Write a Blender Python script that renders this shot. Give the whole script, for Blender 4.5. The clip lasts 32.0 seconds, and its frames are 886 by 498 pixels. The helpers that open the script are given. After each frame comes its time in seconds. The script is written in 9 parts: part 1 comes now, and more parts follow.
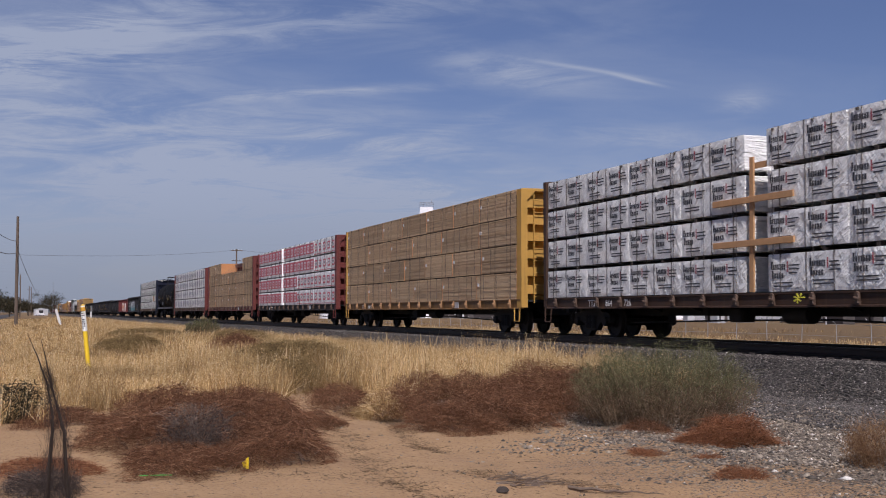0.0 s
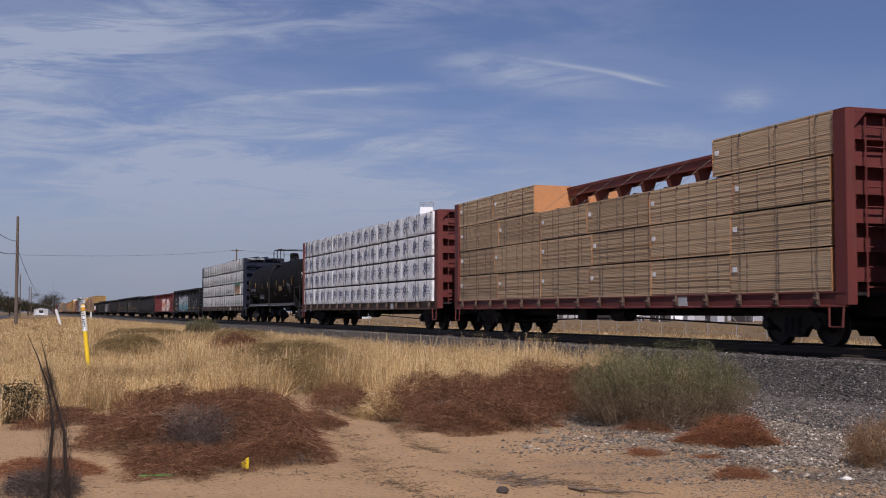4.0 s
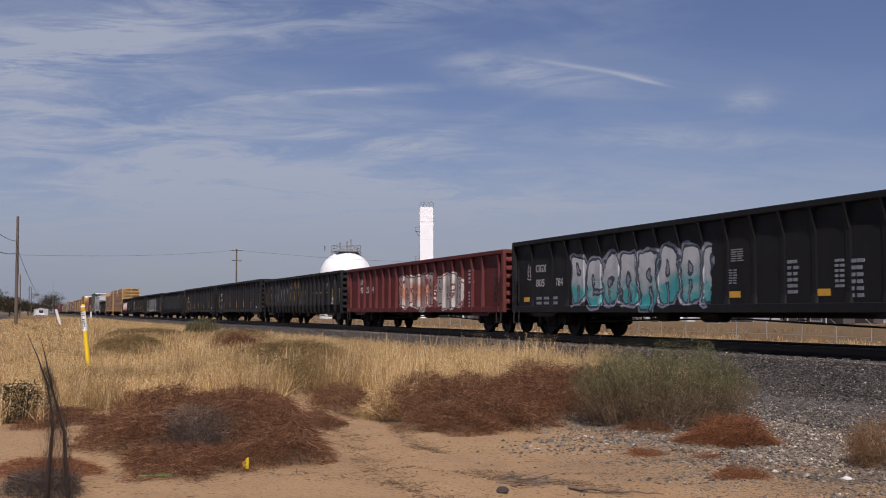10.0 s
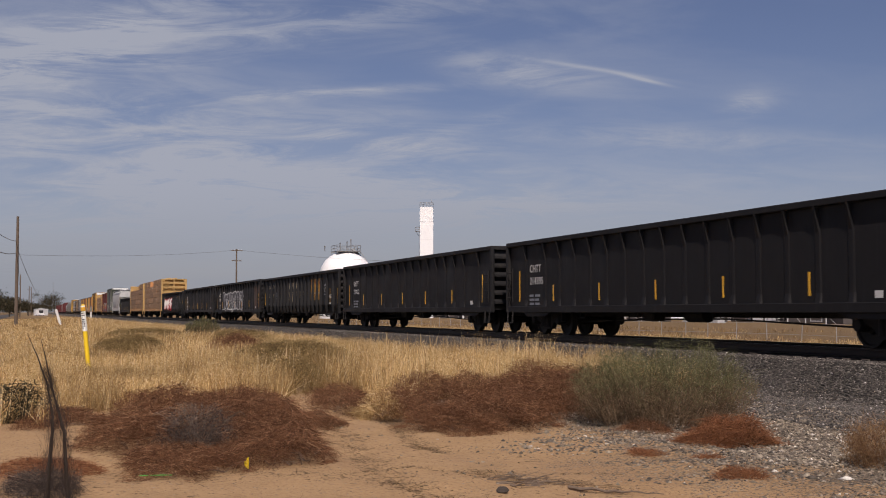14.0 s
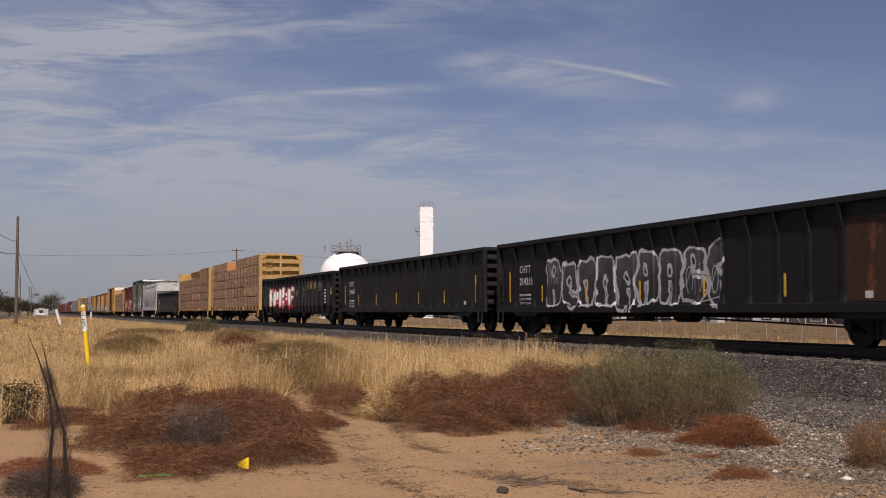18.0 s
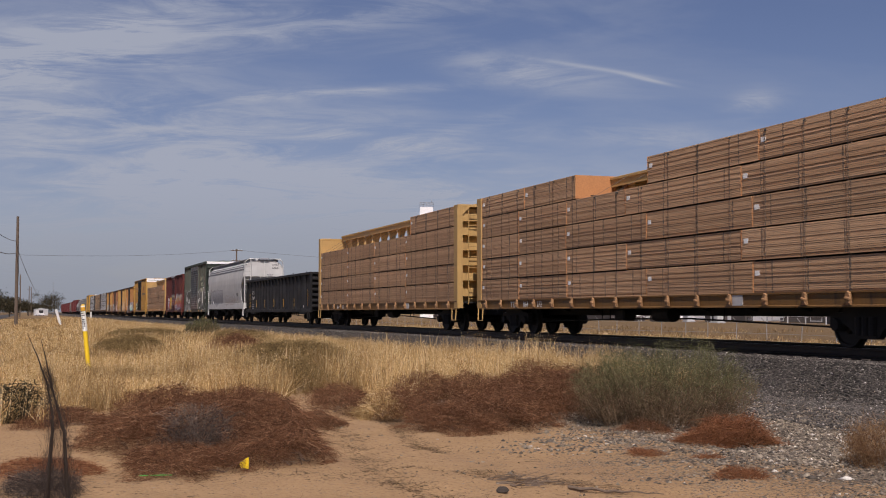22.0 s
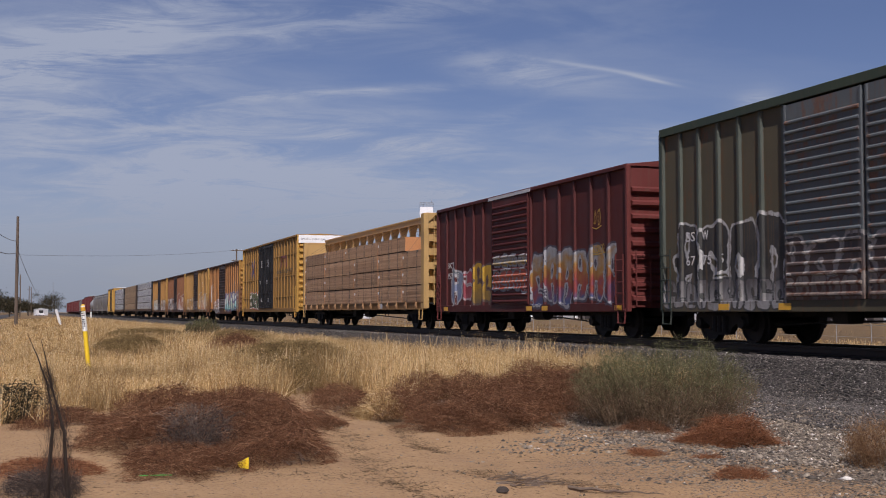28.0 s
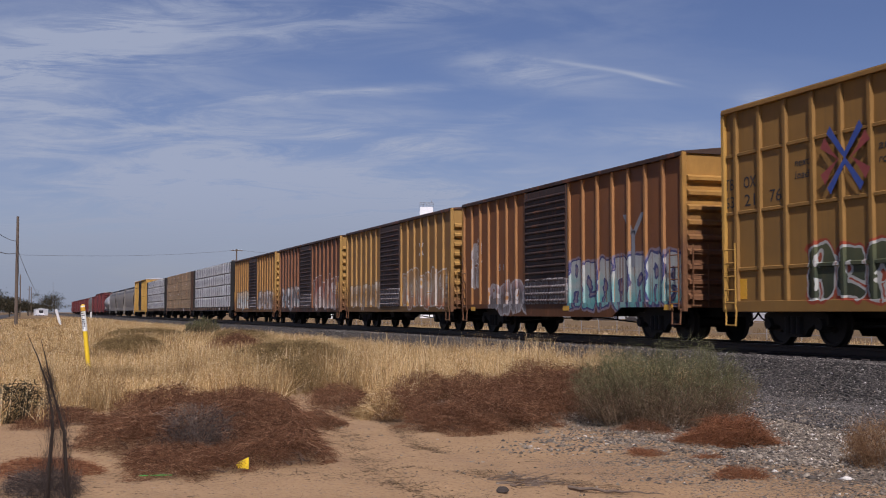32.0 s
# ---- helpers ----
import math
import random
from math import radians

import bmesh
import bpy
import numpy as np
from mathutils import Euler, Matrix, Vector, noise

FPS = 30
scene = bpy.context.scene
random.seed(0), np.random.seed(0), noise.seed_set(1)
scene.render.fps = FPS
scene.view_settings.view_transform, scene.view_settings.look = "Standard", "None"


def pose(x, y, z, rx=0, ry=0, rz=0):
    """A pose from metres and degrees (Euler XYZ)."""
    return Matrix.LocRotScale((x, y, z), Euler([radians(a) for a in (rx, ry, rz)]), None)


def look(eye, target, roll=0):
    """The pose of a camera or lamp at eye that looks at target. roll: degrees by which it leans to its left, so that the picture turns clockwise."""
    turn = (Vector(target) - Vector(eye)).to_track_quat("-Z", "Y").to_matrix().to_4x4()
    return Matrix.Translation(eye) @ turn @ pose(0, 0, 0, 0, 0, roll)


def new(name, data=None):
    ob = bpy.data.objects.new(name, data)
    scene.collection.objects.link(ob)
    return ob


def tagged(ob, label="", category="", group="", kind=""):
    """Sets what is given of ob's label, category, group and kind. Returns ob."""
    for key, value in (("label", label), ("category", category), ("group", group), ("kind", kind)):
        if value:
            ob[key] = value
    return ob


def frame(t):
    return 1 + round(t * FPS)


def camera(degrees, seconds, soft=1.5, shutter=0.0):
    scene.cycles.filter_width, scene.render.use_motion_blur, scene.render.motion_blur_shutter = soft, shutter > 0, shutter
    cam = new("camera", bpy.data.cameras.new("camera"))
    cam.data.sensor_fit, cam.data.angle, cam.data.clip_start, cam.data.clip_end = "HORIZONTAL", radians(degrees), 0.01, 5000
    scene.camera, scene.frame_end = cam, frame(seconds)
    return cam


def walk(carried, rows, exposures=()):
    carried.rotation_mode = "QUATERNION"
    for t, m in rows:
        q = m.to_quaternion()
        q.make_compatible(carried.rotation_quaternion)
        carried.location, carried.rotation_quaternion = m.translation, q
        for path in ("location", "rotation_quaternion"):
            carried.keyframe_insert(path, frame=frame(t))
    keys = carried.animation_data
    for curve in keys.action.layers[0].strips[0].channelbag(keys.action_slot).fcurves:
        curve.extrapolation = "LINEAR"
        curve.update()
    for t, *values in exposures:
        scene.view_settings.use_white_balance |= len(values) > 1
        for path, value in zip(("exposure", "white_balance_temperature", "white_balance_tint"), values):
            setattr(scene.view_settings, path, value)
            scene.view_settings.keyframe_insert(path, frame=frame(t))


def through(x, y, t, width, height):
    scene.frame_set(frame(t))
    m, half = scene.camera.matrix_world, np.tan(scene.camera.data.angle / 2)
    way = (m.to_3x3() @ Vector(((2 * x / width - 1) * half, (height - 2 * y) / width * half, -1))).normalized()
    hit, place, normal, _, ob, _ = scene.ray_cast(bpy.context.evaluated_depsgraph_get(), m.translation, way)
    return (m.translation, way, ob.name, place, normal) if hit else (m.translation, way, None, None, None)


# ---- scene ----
# one still camera beside a straight track; the track runs along x, rail top at z = 0, the train rolls towards +x
EYE = Vector((0.0, 0.0, 0.718))
TRACK_Y = 16.32
SPEED = 16.108
GROUND = -0.85
SECONDS = 32.0

cam = camera(40.99, SECONDS, soft=1.0, shutter=0.08)
AIM = EYE + Vector((-0.94316, 0.32808, 0.05303)) * 10
walk(cam, [(0.0, look(EYE, AIM)), (SECONDS, look(EYE, AIM))], exposures=[(0.0, 0.42, 6020, 21), (3.0, 0.42, 6050, 21), (6.0, 0.42, 6030, 21), (10.0, 0.42, 6320, 20), (14.0, 0.42, 6830, 20), (17.0, 0.42, 6990, 20), (20.0, 0.42, 6790, 20), (22.0, 0.42, 6610, 20), (25.0, 0.42, 6460, 20), (28.0, 0.42, 6220, 20.5), (30.0, 0.42, 6040, 21), (SECONDS, 0.42, 6030, 21)])

# ---- sky and sun ----
SUN_EL, SUN_AZ = radians(49), radians(17)      # azimuth counted from +x towards -y
SUN_DIR = Vector((math.cos(SUN_EL) * math.cos(SUN_AZ), -math.cos(SUN_EL) * math.sin(SUN_AZ), math.sin(SUN_EL)))
world = bpy.data.worlds.new("sky")
scene.world = world
world.use_nodes = True
wn, wl = world.node_tree.nodes, world.node_tree.links
sky = wn.new("ShaderNodeTexSky")
sky.sky_type, sky.sun_disc = "NISHITA", False
sky.sun_elevation, sky.sun_rotation = SUN_EL, radians(90) + SUN_AZ
sky.altitude, sky.air_density, sky.dust_density, sky.ozone_density = 20, 1.0, 0.5, 4.0
wn["Background"].inputs["Strength"].default_value = 0.041
haze = wn.new("ShaderNodeMix")
haze.data_type, haze.blend_type = "RGBA", "MULTIPLY"
haze.inputs["Factor"].default_value = 1.0
haze.inputs["B"].default_value = (1.03, 0.955, 1.06, 1.0)
wl.new(sky.outputs["Color"], haze.inputs["A"])
wl.new(haze.outputs["Result"], wn["Background"].inputs["Color"])
sun = new("sun", bpy.data.lights.new("sun", "SUN"))
sun.data.energy, sun.data.angle, sun.data.color = 3.5, radians(0.53), (1.0, 0.95, 0.87)
sun.matrix_world = look(SUN_DIR * 50, (0, 0, 0))


# ---- materials ----
def rgba(c):
    return (c[0], c[1], c[2], 1.0)


class Nodes:
    """A material's node tree, with short calls for the few nodes used here."""

    def __init__(self, name):
        self.m = bpy.data.materials.new(name)
        self.m.use_nodes = True
        self.n, self.l = self.m.node_tree.nodes, self.m.node_tree.links
        self.b = self.n["Principled BSDF"]
        self.out = self.n["Material Output"]
        self.tc = self.n.new("ShaderNodeTexCoord")

    def put(self, socket, v):
        if hasattr(v, "is_output") or isinstance(v, bpy.types.NodeSocket):
            self.l.new(v, socket)
        elif isinstance(v, (tuple, list)) and len(v) == 3 and socket.type == "RGBA":
            socket.default_value = rgba(v)
        else:
            socket.default_value = v

    def co(self, scale=(1, 1, 1), shift=(0, 0, 0), turn=(0, 0, 0), vary=True, of=None):
        mp = self.n.new("ShaderNodeMapping")
        src = of or self.tc.outputs["Object"]
        if vary:
            oi = self.n.new("ShaderNodeObjectInfo")
            add = self.n.new("ShaderNodeVectorMath")
            add.operation = "MULTIPLY_ADD"
            self.l.new(oi.outputs["Random"], add.inputs[0])
            add.inputs[1].default_value = (37.0, 21.0, 53.0)
            self.l.new(src, add.inputs[2])
            src = add.outputs[0]
        self.l.new(src, mp.inputs["Vector"])
        mp.inputs["Scale"].default_value = scale
        mp.inputs["Location"].default_value = shift
        mp.inputs["Rotation"].default_value = turn
        return mp.outputs[0]

    def xyz(self):
        s = self.n.new("ShaderNodeSeparateXYZ")
        self.l.new(self.tc.outputs["Object"], s.inputs[0])
        return s.outputs[0], s.outputs[1], s.outputs[2]

    def noise(self, co, scale=1.0, detail=4.0, rough=0.55, warp=0.0):
        t = self.n.new("ShaderNodeTexNoise")
        self.l.new(co, t.inputs["Vector"])
        t.inputs["Scale"].default_value, t.inputs["Detail"].default_value = scale, detail
        t.inputs["Roughness"].default_value, t.inputs["Distortion"].default_value = rough, warp
        return t.outputs["Fac"]

    def voronoi(self, co, scale=1.0, feature="F1", out="Distance"):
        t = self.n.new("ShaderNodeTexVoronoi")
        t.feature = feature
        self.l.new(co, t.inputs["Vector"])
        t.inputs["Scale"].default_value = scale
        return t.outputs[out]

    def white(self, co):
        t = self.n.new("ShaderNodeTexWhiteNoise")
        self.l.new(co, t.inputs["Vector"])
        return t.outputs["Value"]

    def math(self, op, a, b=0.0, c=0.0, clamp=False):
        t = self.n.new("ShaderNodeMath")
        t.operation, t.use_clamp = op, clamp
        for s, v in zip(t.inputs, (a, b, c)):
            self.put(s, v)
        return t.outputs[0]

    def step(self, v, lo, hi, to_lo=0.0, to_hi=1.0):
        t = self.n.new("ShaderNodeMapRange")
        t.interpolation_type = "SMOOTHSTEP"
        for s, x in zip(t.inputs, (v, lo, hi, to_lo, to_hi)):
            self.put(s, x)
        return t.outputs[0]

    def mix(self, fac, a, b, how="MIX"):
        t = self.n.new("ShaderNodeMix")
        t.data_type, t.blend_type = "RGBA", how
        self.put(t.inputs["Factor"], fac)
        self.put(t.inputs["A"], a)
        self.put(t.inputs["B"], b)
        return t.outputs["Result"]

    def ramp(self, v, stops):
        t = self.n.new("ShaderNodeValToRGB")
        e = t.color_ramp.elements
        while len(e) < len(stops):
            e.new(0.5)
        for el, (p, c) in zip(e, stops):
            el.position, el.color = p, rgba(c)
        self.l.new(v, t.inputs[0])
        return t.outputs["Color"]

    def bump(self, h, strength=0.3, distance=0.01):
        t = self.n.new("ShaderNodeBump")
        t.inputs["Strength"].default_value, t.inputs["Distance"].default_value = strength, distance
        self.l.new(h, t.inputs["Height"])
        self.l.new(t.outputs[0], self.b.inputs["Normal"])

    def done(self, colour, rough=0.6, metal=0.0, spec=0.4):
        self.put(self.b.inputs["Base Color"], colour)
        self.put(self.b.inputs["Roughness"], rough)
        self.b.inputs["Metallic"].default_value = metal
        self.b.inputs["Specular IOR Level"].default_value = spec
        return self.m


def dark(c, k):
    return tuple(x * k for x in c)


def paint(name, c, rough=0.55, dirt=(0.10, 0.08, 0.06), dirt_amount=0.5, rust=0.0, scale=1.0, spec=0.22):
    """Weathered vehicle paint: mottling, streaks that run down, dust low on the body, and rust where asked."""
    k = Nodes(name)
    co = k.co((scale, scale, scale))
    big = k.noise(co, 0.8, 5, 0.6)
    fine = k.noise(co, 14, 4, 0.65)
    streak = k.noise(k.co((3.2, 3.2, 0.16)), 2.0, 5, 0.7)
    col = k.mix(k.step(big, 0.3, 0.75), dark(c, 0.82), c)
    col = k.mix(k.math("MULTIPLY", k.step(streak, 0.5, 0.78), dirt_amount), col, dirt)
    col = k.mix(k.math("MULTIPLY", k.step(fine, 0.56, 0.75), dirt_amount * 0.5), col, dark(dirt, 0.8))
    if rust:
        patch = k.noise(k.co((0.9, 0.9, 0.5)), 1.7, 7, 0.7)
        rc = k.mix(fine, (0.10, 0.035, 0.015), (0.26, 0.10, 0.04))
        col = k.mix(k.math("MULTIPLY", k.step(patch, 0.62 - 0.3 * rust, 0.70 - 0.25 * rust), min(1, 0.4 + rust)), col, rc)
    k.bump(fine, 0.12, 0.01)
    return k.done(col, k.step(big, 0.2, 0.8, rough - 0.12, rough + 0.15), 0.0, spec)


def graffiti(name, base, areas, rough=0.55, rust=0.0, wear=0.35):
    """Body paint with sprayed bubble letters: (x0, x1, z0, z1, fill colours from foot to top, outline, letter width[, halo])."""
    k = Nodes(name)
    x, y, z = k.xyz()
    co = k.co((1, 1, 1))
    big = k.noise(co, 0.8, 5, 0.6)
    fine = k.noise(co, 14, 4, 0.65)
    streak = k.noise(k.co((3.2, 3.2, 0.16)), 2.0, 5, 0.7)
    col = k.mix(k.step(big, 0.3, 0.75), dark(base, 0.8), base)
    col = k.mix(k.math("MULTIPLY", k.step(streak, 0.5, 0.8), 0.45), col, tuple(0.5 * a + 0.02 for a in base))
    rc = k.mix(fine, (0.075, 0.030, 0.015), (0.25, 0.10, 0.04))
    if rust:
        patch = k.noise(k.co((0.9, 0.9, 0.35)), 1.7, 7, 0.7)
        col = k.mix(k.math("MULTIPLY", k.step(patch, 0.62 - 0.3 * rust, 0.72 - 0.25 * rust), min(1, 0.4 + rust)), col, rc)
        drip = k.noise(k.co((7.0, 7.0, 0.22)), 1.6, 4, 0.6)
        col = k.mix(k.math("MULTIPLY", k.step(drip, 0.55, 0.66), 0.75 * min(1.0, rust + 0.25)), col, rc)
    for i, area in enumerate(areas):
        x0, x1, z0, z1, fills, line, w = area[:7]
        halo = area[7] if len(area) > 7 else None
        H = z1 - z0
        n1 = k.math("SUBTRACT", k.noise(k.co((1, 1, 1), (7.3 * i, 0, 1.9), vary=False), 1.5, 3, 0.5), 0.5)
        n2 = k.math("SUBTRACT", k.noise(k.co((1, 1, 1), (3.3 * i, 5, 8.1), vary=False), 1.3, 3, 0.5), 0.5)
        xx = k.math("ADD", k.math("SUBTRACT", x, x0), k.math("MULTIPLY", n1, 0.75 * w))
        zz = k.math("ADD", z, k.math("MULTIPLY", n2, 0.5 * w))
        lx = k.math("DIVIDE", xx, w)
        cell = k.math("FLOOR", lx)
        px = k.math("MULTIPLY", k.math("SUBTRACT", k.math("FRACT", lx), 0.5), w)
        rnd = []
        for j in range(4):
            cmb = k.n.new("ShaderNodeCombineXYZ")
            k.l.new(cell, cmb.inputs[0])
            cmb.inputs[1].default_value, cmb.inputs[2].default_value = 3.7 * i + 0.31, 1.7 * j + 0.13
            rnd.append(k.white(cmb.outputs[0]))
        # rounded block of each letter
        zc = k.math("SUBTRACT", zz, k.math("MULTIPLY_ADD", rnd[0], 0.10 * H, z0 + 0.45 * H))
        hz = k.math("MULTIPLY_ADD", rnd[1], 0.12 * H, 0.36 * H)
        rad = 0.26 * w
        qx = k.math("ADD", k.math("ABSOLUTE", px), rad - 0.46 * w)
        qz = k.math("ADD", k.math("SUBTRACT", k.math("ABSOLUTE", zc), hz), rad)
        mx, mz = k.math("MAXIMUM", qx, 0.0), k.math("MAXIMUM", qz, 0.0)
        d = k.math("SQRT", k.math("ADD", k.math("MULTIPLY", mx, mx), k.math("MULTIPLY", mz, mz)))
        d = k.math("SUBTRACT", k.math("ADD", d, k.math("MINIMUM", k.math("MAXIMUM", qx, qz), 0.0)), rad)
        # its eye, and a notch from below or from the side
        cx = k.math("SUBTRACT", px, k.math("MULTIPLY_ADD", rnd[1], 0.2 * w, -0.1 * w))
        cz = k.math("SUBTRACT", zc, k.math("MULTIPLY_ADD", rnd[2], 0.3 * H, -0.06 * H))
        ex, ez = k.math("DIVIDE", cx, 0.11 * w), k.math("DIVIDE", cz, 0.10 * H)
        eye = k.math("MULTIPLY", k.math("SUBTRACT", 1.0, k.math("SQRT", k.math("ADD", k.math("MULTIPLY", ex, ex), k.math("MULTIPLY", ez, ez)))), 0.10 * w)
        cut = k.math("MAXIMUM", k.math("SUBTRACT", k.math("ABSOLUTE", cx), 0.055 * w), k.math("ADD", zc, 0.12 * H))
        side = k.math("MAXIMUM", k.math("SUBTRACT", k.math("ABSOLUTE", k.math("ADD", cz, 0.17 * H)), 0.035 * H), k.math("SUBTRACT", k.math("MULTIPLY", cx, -1.0), 0.02))
        notch = k.math("ADD", k.math("MULTIPLY", cut, k.math("GREATER_THAN", rnd[3], 0.5)), k.math("MULTIPLY", side, k.math("LESS_THAN", rnd[3], 0.5)))
        d = k.math("MAXIMUM", d, k.math("MAXIMUM", eye, k.math("MULTIPLY", notch, -1.0)))
        lw = 0.030 * min(1.0, w)
        span = k.math("MULTIPLY", k.math("GREATER_THAN", xx, 0.0), k.math("LESS_THAN", xx, x1 - x0))
        grad = k.math("DIVIDE", k.math("SUBTRACT", zz, z0), H)
        inner = k.noise(k.co((1.0 / w, 1, 1.3), (3.1 * i, 0, 1.7 * i), vary=False), 1.5, 2, 0.4, 1.2)
        stops = [(0.25 + 0.50 * j / max(1, len(fills) - 1), f) for j, f in enumerate(fills)]
        fill = k.ramp(k.math("ADD", k.math("MULTIPLY", inner, 0.45), k.math("MULTIPLY", grad, 0.55)), stops)
        pic = k.mix(k.math("GREATER_THAN", d, -lw), fill, line)
        reach = lw
        if halo:
            pic = k.mix(k.math("GREATER_THAN", d, lw), pic, halo)
            reach = 2.6 * lw
        inside = k.math("MULTIPLY", span, k.step(d, reach, reach + 0.03, 1.0, 0.0))
        worn = k.math("MULTIPLY", k.step(fine, 0.28, 0.44, 1 - 1.6 * wear, 1.0), k.step(streak, 0.42, 0.72, 1.0, 1 - wear))
        if rust:
            worn = k.math("MULTIPLY", worn, k.step(drip, 0.54, 0.62, 1.0, 0.3))
        col = k.mix(k.math("MULTIPLY", inside, worn), col, pic)
    k.bump(fine, 0.12, 0.01)
    return k.done(col, k.step(big, 0.2, 0.8, rough - 0.05, rough + 0.2), 0, 0.22)


def rusty_end(name, c, low, high):
    """Painted car end, bare and rusty below, with runs of rust reaching up into the paint."""
    k = Nodes(name)
    x, y, z = k.xyz()
    fine = k.noise(k.co(), 14, 4, 0.65)
    blot = k.noise(k.co((1, 1, 0.6)), 1.6, 6, 0.65)
    rc = k.mix(fine, (0.06, 0.028, 0.016), (0.20, 0.085, 0.04))
    g = k.math("ADD", z, k.math("MULTIPLY", k.math("SUBTRACT", blot, 0.5), 2.4))
    col = k.mix(k.step(blot, 0.35, 0.7), dark(c, 0.75), c)
    col = k.mix(k.step(g, low, high, 0.92, 0.10), col, rc)
    k.bump(fine, 0.15, 0.01)
    return k.done(col, 0.65)


def plain(name, c, rough=0.6, metal=0.0, vary=0.25, scale=6.0, bump=0.1, bump_d=0.01):
    k = Nodes(name)
    co = k.co()
    a = k.noise(co, scale, 5, 0.6)
    b = k.noise(co, scale * 7, 3, 0.6)
    col = k.mix(a, dark(c, 1 - vary), dark(c, 1 + vary))
    col = k.mix(k.step(b, 0.5, 0.7, 0, 0.35), col, dark(c, 0.6))
    k.bump(b, bump, bump_d)
    return k.done(col, rough, metal)


def lumber(name, c, c2, board=0.038):
    """Sawn boards in layers: each layer its own tone, dark gaps between them, end-to-end streaks."""
    k = Nodes(name)
    x, y, z = k.xyz()
    oi = k.n.new("ShaderNodeObjectInfo")
    zz = k.math("DIVIDE", z, board)
    row = k.math("FLOOR", zz)
    cmb = k.n.new("ShaderNodeCombineXYZ")
    k.l.new(row, cmb.inputs[0])
    k.l.new(oi.outputs["Random"], cmb.inputs[1])
    tone = k.white(cmb.outputs[0])
    fz = k.math("ABSOLUTE", k.math("SUBTRACT", k.math("FRACT", zz), 0.5))
    grain = k.noise(k.co((0.6, 6, 14)), 4.0, 5, 0.65)
    col = k.mix(tone, c, c2)
    col = k.mix(k.step(grain, 0.35, 0.8, 0.0, 0.5), col, dark(c, 0.62))
    tint = k.math("MULTIPLY_ADD", oi.outputs["Random"], 0.24, 0.86)
    hs = k.n.new("ShaderNodeHueSaturation")
    k.put(hs.inputs["Value"], tint)
    k.l.new(col, hs.inputs["Color"])
    gap = k.step(fz, 0.40, 0.5)
    col = k.mix(k.math("MULTIPLY", gap, 0.6), hs.outputs[0], dark(c, 0.25))
    k.bump(k.math("SUBTRACT", 1.0, gap), 0.5, 0.008)
    return k.done(col, 0.8, 0, 0.2)


def wrap(name, c):
    """Woven plastic lumber wrap: taut diagonal wrinkles and soft sag."""
    k = Nodes(name)
    w1 = k.noise(k.co((0.9, 1, 5.0), vary=False, of=k.co(turn=(0, radians(36), 0))), 1.5, 4, 0.55, 0.8)
    w2 = k.noise(k.co((0.9, 1, 6.0), vary=False, of=k.co(turn=(0, radians(-58), 0))), 1.4, 4, 0.5, 0.8)
    sag = k.noise(k.co((0.8, 1, 1.1)), 1.5, 3, 0.5)
    fine = k.noise(k.co(), 30, 3, 0.6)
    r1 = k.math("ABSOLUTE", k.math("SUBTRACT", w1, 0.5))
    r2 = k.math("ABSOLUTE", k.math("SUBTRACT", w2, 0.5))
    h = k.math("ADD", k.math("ADD", k.math("MULTIPLY", r1, 1.6), k.math("MULTIPLY", r2, 1.2)), k.math("MULTIPLY", sag, 0.8))
    k.bump(h, 0.85, 0.06)
    # fold shading put into the colour: lighter and darker bands, dark crease lines
    col = k.mix(k.step(w1, 0.35, 0.60), dark(c, 0.93), dark(c, 1.06))
    col = k.mix(k.step(r2, 0.0, 0.018, 0.10, 0.0), col, dark(c, 0.55))
    col = k.mix(k.step(fine, 0.62, 0.8, 0, 0.2), col, dark(c, 0.7))
    return k.done(col, 0.27, 0, 0.5)


